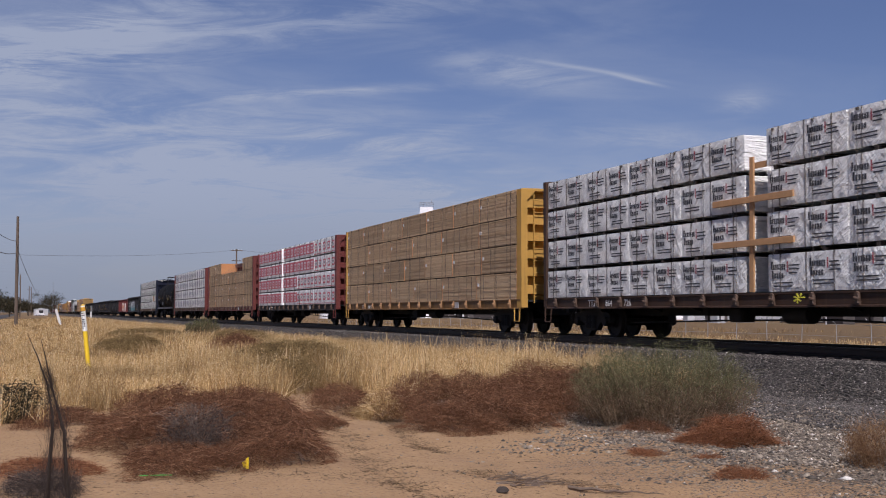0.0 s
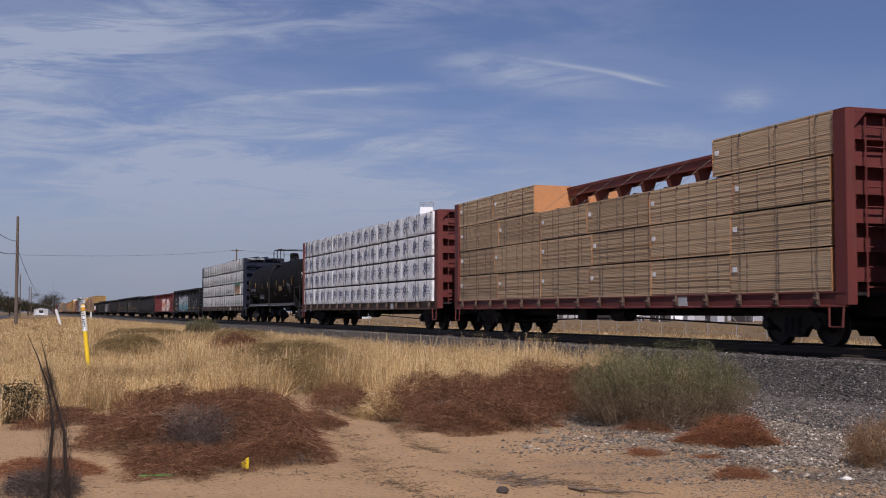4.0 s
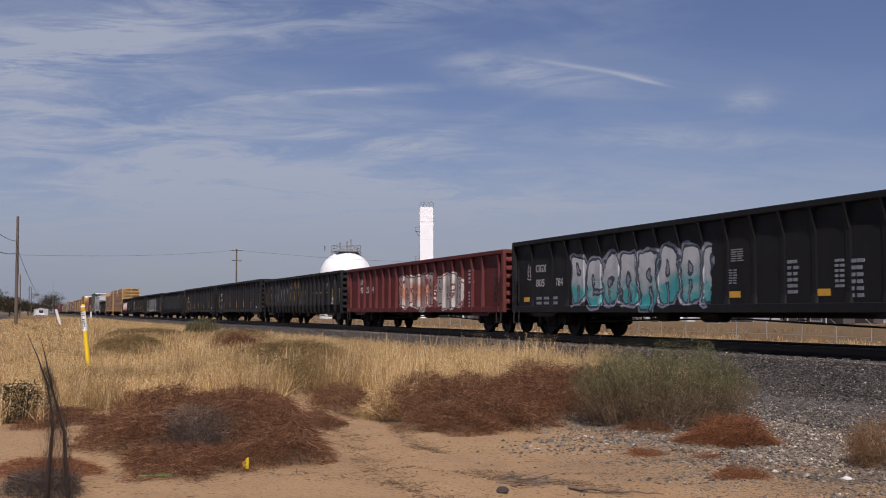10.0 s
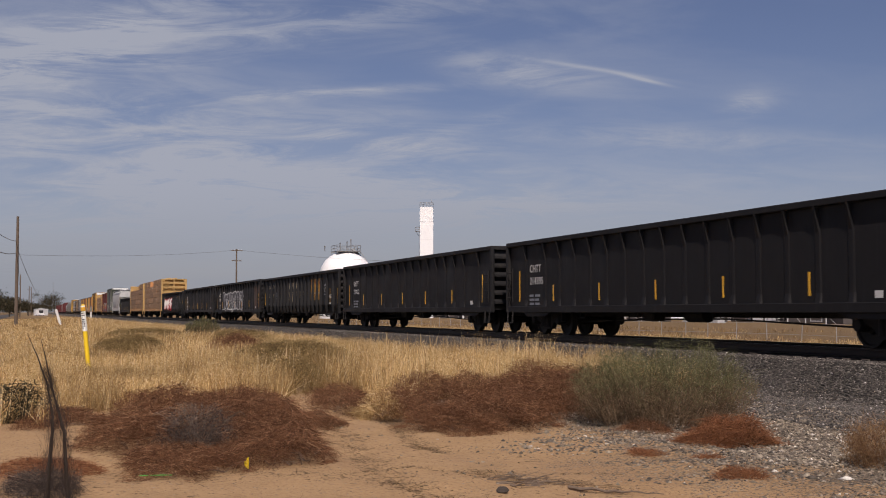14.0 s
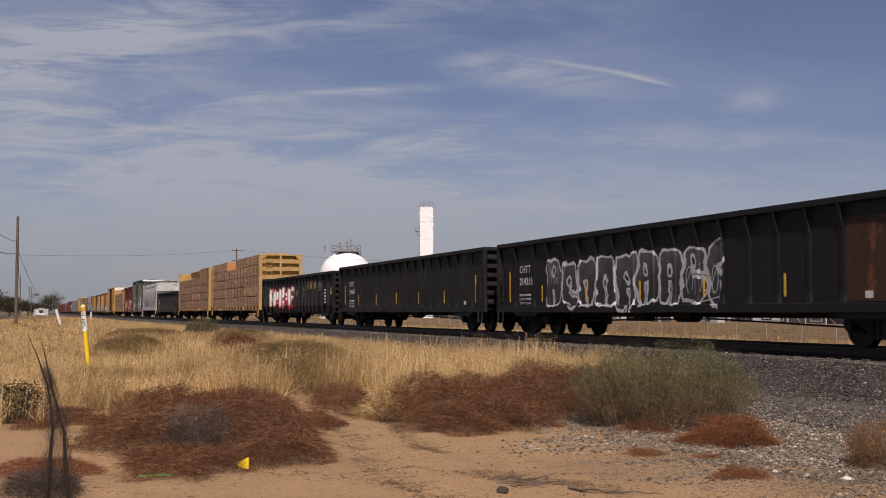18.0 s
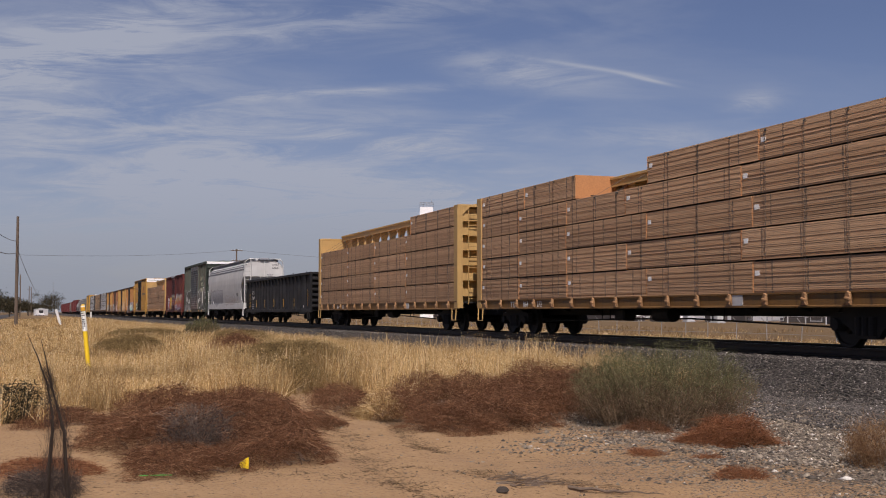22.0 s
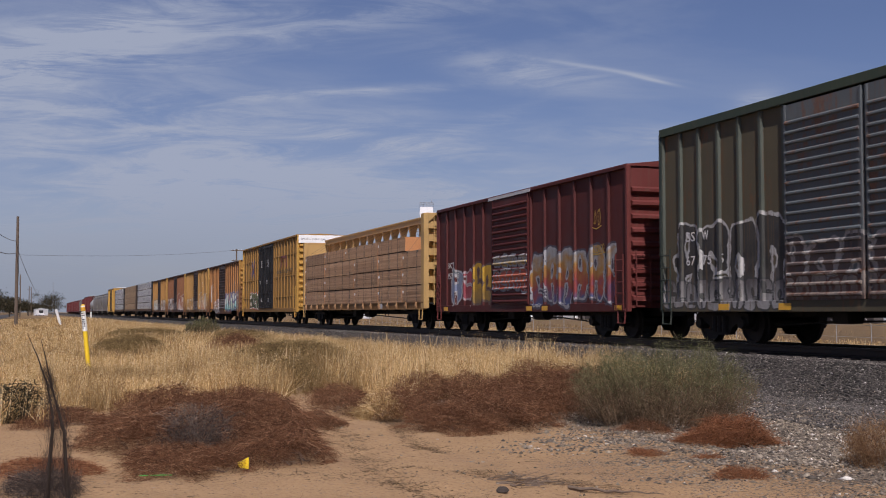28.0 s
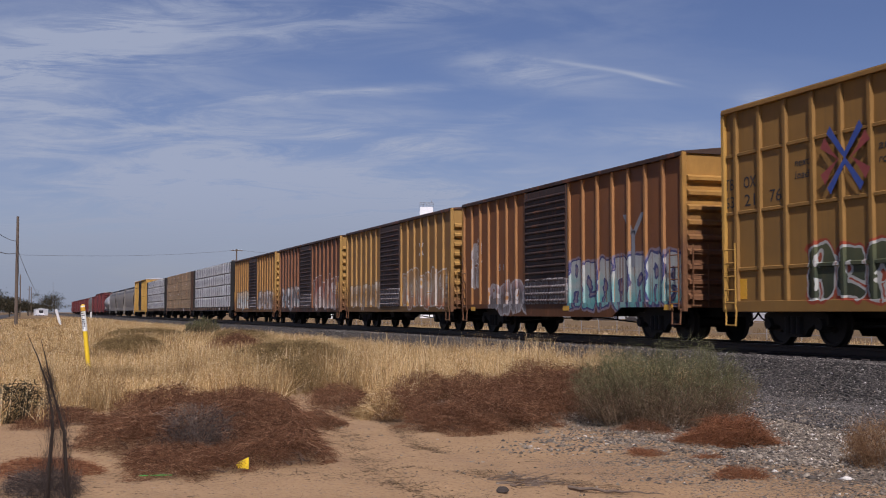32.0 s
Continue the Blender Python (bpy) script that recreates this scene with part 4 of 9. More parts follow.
def bundle_mesh(length, height, kind, seed):
    key = (round(length, 2), round(height, 2), kind, seed)
    if key in BUNDLES:
        return BUNDLES[key]
    b = MB()
    L, w = length / 2, 0.665
    if kind in ("tan", "pink"):
        rnd = random.Random(seed)
        n = max(3, round(height / 0.038))
        # boards of the outer layer, each a little in or out; the core behind them
        b.box(-L + 0.02, L - 0.02, -w + 0.03, w - 0.03, 0.0, height - 0.01, 0)
        for i in range(n):
            z = i * height / n
            o = rnd.uniform(0, 0.014)
            e = rnd.uniform(-0.02, 0.01)
            b.box(-L - e, L + e * 0.6, -w - o + 0.012, w + o - 0.012, z, z + height / n - 0.004, 0)
        nx = max(2, round(length / 1.4))
        for i in range(nx):
            x = -L + (i + 0.5) * length / nx + rnd.uniform(-0.1, 0.1)
            b.box(x - 0.006, x + 0.006, -w - 0.004, w + 0.004, -0.002, height + 0.003, 1)
        b.box(-L + 0.10, -L + 0.26, -w - 0.012, -w - 0.006, height * 0.55, height * 0.55 + 0.11, 2)
        for s in (-1, 1):
            b.face([(s * (L + 0.022), y, z) for y, z in ((-w, 0), (w, 0), (w, height), (-w, height))], 3)
        me = b.mesh("lumber_block", [TAN if kind == "tan" else PINK, MAT["strap"], MAT["tag"], ENDGRAIN])
    else:
        b.box(-L + 0.003, L - 0.003, -w + 0.03, w, 0.02, height - 0.004, 0, c=0.018)
        # the front sheet, drawn into ridges that run slantwise from the corners and straps
        nx, nz = max(8, int(length / 0.075)), 10
        i0 = len(b.v)
        sl = 0.55 + 0.25 * (seed % 3)
        for iz in range(nz + 1):
            for ix in range(nx + 1):
                x, z = -L + 0.003 + (length - 0.006) * ix / nx, 0.02 + (height - 0.024) * iz / nz
                r1 = abs(noise.noise(Vector(((x + z * sl) * 3.1, seed * 7.1 + length, z * 0.9))))
                r2 = abs(noise.noise(Vector(((x - z * 1.3) * 4.3, seed * 3.7 + length, 5.0 + z))))
                edge = min(1.0, min(ix, nx - ix, iz + 0.6, nz - iz + 0.6) / 1.6)
                b.v.append((x, -w + (0.03 - 0.03 * edge) + edge * (0.004 + 0.024 * r1 + 0.018 * r2), z))
        for iz in range(nz):
            for ix in range(nx):
                a_ = i0 + iz * (nx + 1) + ix
                b.f.append((a_, a_ + 1, a_ + nx + 2, a_ + nx + 1))
                b.s.append(0)
        mats = WRAPS["red" if kind.startswith("red") else kind]
        if kind == "white":
            print_on(b, "blue", -L, L, 0, height, -w + 0.004, 1, seed)
        else:
            print_on(b, kind, -L, L, 0, height, -w + 0.004, 1, seed)
        for x in (-L * 0.66, 0.0, L * 0.66):
            b.box(x - 0.005, x + 0.005, -w - 0.002, w + 0.006, 0.015, height, len(mats) - 1)
        for s in (-0.55, 0.55):
            b.box(s * L - 0.05, s * L + 0.05, -w + 0.03, w - 0.03, 0.0, 0.03, len(mats) - 1)
        me = b.mesh("lumber_block", mats)
    BUNDLES[key] = me
    return me


def load_on(x0, x1, tiers, label, z0=1.125, cables=True):
    """Bundles in tiers on both sides of the centre beam. tiers: (height, [(start, end, kind)]) from the deck up, measured from the car's middle."""
    ld = thing("lumber_load", pose((x0 + x1) / 2, TRACK_Y, 0), label, "lumber", "lumber loads")
    CARS.append((ld, (x0 + x1) / 2))
    z = z0
    for ti, (hh, row) in enumerate(tiers):
        for bi, (a, e, kind) in enumerate(row):
            me = bundle_mesh(e - a - 0.012, hh - (0.085 if kind == "bars" else 0.032 if kind in ("tan", "pink") else 0.05), kind, (bi + ti) % 3)
            jit = ((bi * 7 + ti * 3) % 5 - 2) * 0.006
            part("lumber_block", me, None, ld, at=pose((a + e) / 2, -0.80 + jit, z))
            part("lumber_block", me, None, ld, at=pose((a + e) / 2, 0.80 + jit, z, 0, 0, 180))
        z += hh
    dun = MB()
    zz = z0
    for hh, row in tiers:
        if row:
            a, e = min(r[0] for r in row), max(r[1] for r in row)
            x = a + 0.5
            while x < e:
                for s in (-1, 1):
                    dun.box(x - 0.045, x + 0.045, s * 0.80 - 0.64, s * 0.80 + 0.64, zz - (0.088 if row[0][2] == "bars" else 0.034 if row[0][2] in ("tan", "pink") else 0.052), zz + 0.001)
                x += 1.6
        zz += hh
    tagged(part("dunnage", dun, MAT["tie"], ld), kind="stuff")
    if cables:
        h = (x1 - x0) / 2
        cb = MB()
        for i in range(16):
            x = -h + 0.9 + i * (x1 - x0 - 1.8) / 15
            top = z0
            for hh, row in tiers:
                if any(a <= x <= e for a, e, _ in row):
                    top += hh
            top -= 0.085 if tiers[0][1][0][2] == "bars" else 0.04
            cb.cable([(x, -1.50, 1.05), (x, -1.485, top - 0.03), (x, -1.42, top + 0.012), (x, -0.34, 4.6)], 0.006, 4)
            cb.box(x - 0.03, x + 0.03, -1.478, -1.42, top - 0.07, top - 0.02)
        part("tie_down_cable", cb, MAT["strap"], ld)
    return ld


def even(a, e, n, kind, jig=0.0, seed=0):
    rnd = random.Random(seed)
    cuts = [a] + [a + (e - a) * i / n + rnd.uniform(-jig, jig) for i in range(1, n)] + [e]
    return [(p, q, kind) for p, q in zip(cuts, cuts[1:])]


# ---- gondola ----
RIBS = {}        # where the side ribs of each gondola stand


# rib outlines: (height from foot, or from top when negative, depth, half width)
RIB_SHAPES = {"straight": ((0.02, 0.11, 0.10), (0.5, 0.11, 0.085), (-0.6, 0.08, 0.075), (-0.15, 0.11, 0.075)),
              "gusset": ((0.02, 0.095, 0.13), (0.40, 0.022, 0.10), (-0.66, 0.020, 0.10), (-0.12, 0.125, 0.05)),
              "fin": ((0.06, 0.06, 0.10), (0.44, 0.14, 0.15), (-0.9, 0.10, 0.10), (-0.13, 0.06, 0.05))}


def rib_places(h, style, ribs):
    if style == "gusset":
        return [-h + 1.35] + [-h + 2.85 + i * (2 * h - 5.7) / 14 for i in range(15)] + [h - 1.35]
    if style == "fin":
        return [-h + 1.3, -h + 2.7] + [-h + 4.0 + i * (2 * h - 8.0) / 13 for i in range(14)] + [h - 2.7, h - 1.3]
    return [-h + 0.42] + [-h + 1.95 + i * (2 * h - 3.9) / (ribs - 3) for i in range(ribs - 2)] + [h - 0.42]


def gondola(x0, x1, label, skin, top=2.97, bottom=0.70, ribs=15, end_key="black", style="straight"):
    car = car_at("gondola", x0, x1, label)
    h = (x1 - x0) / 2
    em = MAT[end_key]
    W = 1.50
    sill = 0.48 if style == "fin" else 0.2
    at = RIBS[car] = rib_places(h, style, ribs)
    for s in (-1, 1):
        y = s * (W - 0.12)
        b = MB()
        if style == "fin":
            # a row of slots runs right through the sheet below the top chord
            slots = sorted(p + (q - p) * k for p, q in zip([-h + 0.1] + at, at + [h - 0.1]) for k in (0.30, 0.56, 0.82))
            b.box(-h + 0.05, h - 0.05, y - 0.02, y + 0.02, 1.10, top - 0.235).box(-h + 0.05, h - 0.05, y - 0.06, y + 0.06, 1.08, 1.13)
            b.box(-h + 0.05, h - 0.05, y - 0.02, y + 0.02, top - 0.165, top - 0.10)
            edge = -h + 0.05
            for c in slots:
                b.box(edge, c - 0.05, y - 0.02, y + 0.02, top - 0.235, top - 0.165)
                edge = c + 0.05
            b.box(edge, h - 0.05, y - 0.02, y + 0.02, top - 0.235, top - 0.165)
        else:
            b.box(-h + 0.05, h - 0.05, y - 0.02, y + 0.02, bottom + 0.16, top - 0.14)
        part("side_panel", b, skin, car)
        part("top_chord", MB().box(-h, h, s * (W - 0.085) - 0.105, s * (W - 0.085) + 0.105, top - 0.145, top, c=0.02), skin, car)
        inset = 0.42 if style == "fin" else 0.07
        part("side_sill", MB().box(-h + 0.05, h - 0.05, s * (W - inset) - 0.06, s * (W - inset) + 0.06, bottom, bottom + sill, c=0.012), MAT["under"] if style == "fin" else skin, car)
        yo = s * (W - 0.10)
        for x in at:
            r = MB()
            for z, d, wd in RIB_SHAPES[style]:
                zz = bottom + z if z > 0 else top + z
                r.v += [(x - wd, yo, zz), (x - wd * 0.6, yo + s * d, zz), (x + wd * 0.6, yo + s * d, zz), (x + wd, yo, zz)]
            for lv in range(3):
                for k in range(3):
                    a = lv * 4 + k
                    r.f.append((a, a + 1, a + 5, a + 4))
                    r.s.append(0)
            r.f += [(0, 1, 2, 3), (12, 13, 14, 15)]
            r.s += [0, 0]
            part("rib", r, skin, car)
    fl = MB()
    fl.box(-h + 0.06, h - 0.06, -W + 0.14, W - 0.14, bottom + 0.18, bottom + 0.28)
    fl.box(-h + 0.2, h - 0.2, -0.35, 0.35, 0.58, bottom + 0.18)
    part("floor", fl, MAT["under"], car)
    for s in (-1, 1):
        en = part("end", MB().box(s * (h - 0.05) - 0.03, s * (h - 0.05) + 0.03, -W + 0.1, W - 0.1, bottom + 0.1, top - 0.05), em, car)
        part("end_rail", MB().box(s * h - 0.09, s * h + 0.09, -W, W, top - 0.14, top + 0.005, c=0.02), em, en)
        for i in range(6):
            z = bottom + 0.22 + i * (top - bottom - 0.42) / 6
            part("end_rib", MB().prism([(s * (h - 0.03), z), (s * (h + 0.12), z + 0.08), (s * (h + 0.12), z + 0.15), (s * (h - 0.03), z + 0.25)], -W + 0.12, W - 0.12, "y"), em, en)
        for y in (-1, 1):
            part("corner_post", MB().box(s * h - 0.10, s * h + 0.10, y * (W - 0.06) - 0.06, y * (W - 0.06) + 0.06, bottom, top - 0.1, c=0.015), em, en)
        ladder(car, s * (h - 0.34), -W - 0.03, bottom + 0.35, top - 0.85, MAT["under"], "y", 0.42, 4)
        st = MB()
        st.cable([(s * (h - 0.5), -W, bottom + 0.05), (s * (h - 0.48), -W - 0.02, 0.36), (s * (h - 0.1), -W - 0.02, 0.36), (s * (h - 0.08), -W, bottom + 0.05)], 0.024)
        part("step", st, MAT["under"], car)
        part("brake_wheel" if s > 0 else "end_ladder", MB().lathe([(-0.03, 0.20), (0.03, 0.20), (0.03, 0.24), (-0.03, 0.24)], 16, "x", (h + 0.20, 0.7, 2.2)).tube((h, 0.7, 2.2), (h + 0.21, 0.7, 2.2), 0.03, 6).box(h + 0.18, h + 0.21, 0.48, 0.92, 2.18, 2.22) if s > 0 else MB().tube((-h - 0.16, -1.1, bottom + 0.3), (-h - 0.16, -1.1, top - 0.4), 0.02, 5), MAT["under"], en)
    # steel stock between the trucks: bolster skirt and hanging brackets
    sk = MB()
    for s in (-1, 1):
        sk.prism([(s * (h - 1.2), bottom + 0.02), (s * (h - 3.3), bottom + 0.02), (s * (h - 2.9), bottom - 0.12), (s * (h - 1.5), bottom - 0.12)], -W + 0.06, -W + 0.09, "y")
    part("bolster_skirt", sk, skin, car)
    for x in (-4.6, -1.2, 2.4, 4.9):
        part("hanger", MB().cable([(x - 0.16, -W + 0.1, bottom + 0.02), (x - 0.16, -W + 0.1, bottom - 0.15), (x + 0.16, -W + 0.1, bottom - 0.15), (x + 0.16, -W + 0.1, bottom + 0.02)], 0.02, 5), MAT["under"], car)
    running_gear(car, h, h - 2.2)
    return car


def yellow_strips(car, xs, y, z, hgt=0.5):
    for x in xs:
        part("reflector", MB().box(x - 0.035, x + 0.035, y - 0.006, y + 0.002, z, z + hgt), MAT["yellow_mark"], car)


# ---- boxcar ----
def boxcar(x0, x1, label, skin, end_mat, roof_mat, top=4.55, bottom=0.72, posts=7, doors=((-1.0, 1.0, None),), grid=False, roof_rise=0.12, dropped=False, ribbed_doors=True, sill_mat=None, eave_trim=None, eave_h=0.10, rib_skin=None, post_x=None):
    """doors: (x from, x to, material) of each door leaf on both sides."""
    car = car_at("boxcar", x0, x1, label)
    h = (x1 - x0) / 2
    W = 1.50
    d0, d1 = min(d[0] for d in doors), max(d[1] for d in doors)
    sill_mat = sill_mat or skin
    for s in (-1, 1):
        y = s * (W - 0.09)
        for a, e in ((-h, d0), (d1, h)):
            b = MB()
            b.box(a + 0.01, e - 0.01, y - 0.02, y + 0.02, bottom + 0.2, top - 0.08)
            part("side_panel", b, skin, car)
        for a, e, n in ((-h, d0, posts), (d1, h, posts)):
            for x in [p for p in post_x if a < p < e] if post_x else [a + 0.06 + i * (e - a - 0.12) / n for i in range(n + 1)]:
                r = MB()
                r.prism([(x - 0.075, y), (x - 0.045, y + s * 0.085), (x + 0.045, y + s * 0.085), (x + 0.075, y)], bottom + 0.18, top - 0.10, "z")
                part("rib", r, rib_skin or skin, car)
            if grid:
                for z in (1.66, 2.92, 4.22):
                    r = MB()
                    r.prism([(y, z - 0.055), (y + s * 0.06, z - 0.03), (y + s * 0.06, z + 0.03), (y, z + 0.055)], a + 0.1, e - 0.1, "x")
                    part("stringer", r, skin, car)
        sl = MB()
        if dropped:
            sl.prism([(-h, bottom + 0.12), (-h + 3.2, bottom + 0.12), (-h + 3.7, bottom - 0.14), (h - 3.7, bottom - 0.14), (h - 3.2, bottom + 0.12), (h, bottom + 0.12), (h, bottom + 0.26), (-h, bottom + 0.26)], s * (W - 0.02) - 0.02, s * (W - 0.02) + 0.02, "y")
        else:
            sl.box(-h, h, s * (W - 0.03) - 0.03, s * (W - 0.03) + 0.03, bottom, bottom + 0.24, c=0.01)
        part("side_sill", sl, sill_mat, car)
        tc = MB()
        tc.box(-h, h, s * (W - 0.02) - 0.05, s * (W - 0.02) + 0.05, top - 0.12, top - 0.12 + eave_h, c=0.012)
        part("eave", tc, eave_trim or skin, car)
        for a, e, dm in doors:
            yd = s * (W - 0.015)
            dr = part("door", MB().box(a + 0.02, e - 0.02, yd - 0.03, yd + 0.02, bottom + 0.24, top - 0.16), dm or skin, car)
            if ribbed_doors:
                n = int((top - bottom - 0.5) / 0.21)
                for i in range(n):
                    z = bottom + 0.34 + i * 0.21
                    part("door_rib", MB().prism([(yd + s * 0.015, z - 0.05), (yd + s * 0.075, z - 0.01), (yd + s * 0.075, z + 0.02), (yd + s * 0.015, z + 0.07)], a + 0.08, e - 0.08, "x"), dm or skin, dr)
            else:
                for z in (bottom + 0.30, 1.30, 1.95, 2.62, 3.30, 3.98, top - 0.30):
                    part("door_rail", MB().box(a + 0.03, e - 0.03, yd - 0.055, yd + 0.055, z - 0.06, z + 0.06, c=0.01), dm or skin, dr)
            for x in (a + 0.05, e - 0.05):
                part("door_post", MB().box(x - 0.04, x + 0.04, yd - 0.05, yd + 0.05, bottom + 0.24, top - 0.16, c=0.01), dm or skin, dr)
            if not ribbed_doors:
                for x in (a + (e - a) * 0.16, a + (e - a) * 0.38, a + (e - a) * 0.62, a + (e - a) * 0.84):
                    part("lock_handle", MB().box(x - 0.05, x + 0.05, yd + s * 0.04 - 0.04, yd + s * 0.04 + 0.04, 1.86, 2.10, c=0.012).box(x - 0.04, x + 0.04, yd + s * 0.05 - 0.03, yd + s * 0.05 + 0.03, top - 0.62, top - 0.5), dm or skin, dr)
                    part("lock_bar", MB().tube((x, yd + s * 0.07, bottom + 0.3), (x, yd + s * 0.07, top - 0.3), 0.022, 6), dm or skin, dr)
    fl = MB()
    fl.box(-h + 0.03, h - 0.03, -W + 0.1, W - 0.1, bottom + 0.12, bottom + 0.22)
    fl.box(-h + 0.2, h - 0.2, -0.35, 0.35, 0.60, bottom + 0.12)
    part("floor", fl, MAT["under"], car)
    for s in (-1, 1):
        en = part("end", MB().prism([(-W + 0.06, bottom + 0.1), (W - 0.06, bottom + 0.1), (W - 0.06, top - 0.03), (0, top - 0.03 + roof_rise), (-W + 0.06, top - 0.03)], s * (h - 0.04) - 0.025, s * (h - 0.04) + 0.025, "x"), end_mat, car)
        n = int((top - bottom - 0.4) / 0.36)
        for i in range(n):
            z = bottom + 0.34 + i * 0.36
            part("end_rib", MB().prism([(s * (h - 0.02), z - 0.09), (s * (h + 0.10), z - 0.03), (s * (h + 0.10), z + 0.05), (s * (h - 0.02), z + 0.11)], -W + 0.14, W - 0.14, "y"), end_mat, en)
        for y in (-1, 1):
            part("corner_post", MB().box(s * h - 0.06, s * h + 0.06, y * (W - 0.05) - 0.06, y * (W - 0.05) + 0.06, bottom, top - 0.03, c=0.015), end_mat, en)
        ladder(car, s * (h + 0.14), -W + 0.42, bottom + 0.15, 2.35, end_mat, "x", 0.42, 5)
        ladder(car, s * (h - 0.32), -W - 0.05, bottom + 0.05, 2.25, end_mat, "y", 0.42, 5)
        st = MB()
        st.cable([(s * (h - 0.5), -W, bottom + 0.1), (s * (h - 0.48), -W - 0.02, 0.42), (s * (h - 0.1), -W - 0.02, 0.42), (s * (h - 0.08), -W, bottom + 0.1)], 0.022)
        part("step", st, end_mat, car)
        br = MB()
        br.tube((s * (h + 0.12), 0.55, 2.1), (s * (h + 0.22), 0.55, 2.1), 0.26, 16)
        br.box(min(s * h, s * (h + 0.14)), max(s * h, s * (h + 0.14)), 0.42, 0.68, 1.5, 2.2, c=0.02)
        part("hand_brake", br, end_mat, car)
    rf = MB()
    rf.prism([(-W + 0.0, top - 0.05), (W, top - 0.05), (W, top), (0.0, top + roof_rise), (-W, top)], -h - 0.03, h + 0.03, "x")
    n = int(2 * h / 1.25)
    for i in range(n + 1):
        x = -h + 0.05 + i * (2 * h - 0.1) / n
        rf.prism([(-W + 0.02, top), (W - 0.02, top), (0.0, top + roof_rise + 0.05)], x - 0.04, x + 0.04, "x")
    part("roof", rf, roof_mat, car)
    running_gear(car, h, h - 2.0)
    return car


# ---- covered hopper ----
HOPPER_SIDE = ((1.40, 1.36), (1.46, 1.8), (1.51, 2.4), (1.53, 2.9), (1.52, 3.3), (1.48, 3.72), (1.45, 3.86), (1.41, 4.0), (1.35, 4.12), (1.27, 4.22), (1.14, 4.34), (0.95, 4.44), (0.6, 4.52), (0.0, 4.55))


def hopper_end(z, h):
    """How far the side sheet reaches along the car at a height: full at the top, cut back in a curve below."""
    return float(np.interp(z, (1.36, 1.6, 1.95, 2.35, 2.9, 3.3), (h - 1.02, h - 1.16, h - 1.40, h - 1.44, h - 0.75, h - 0.12)))


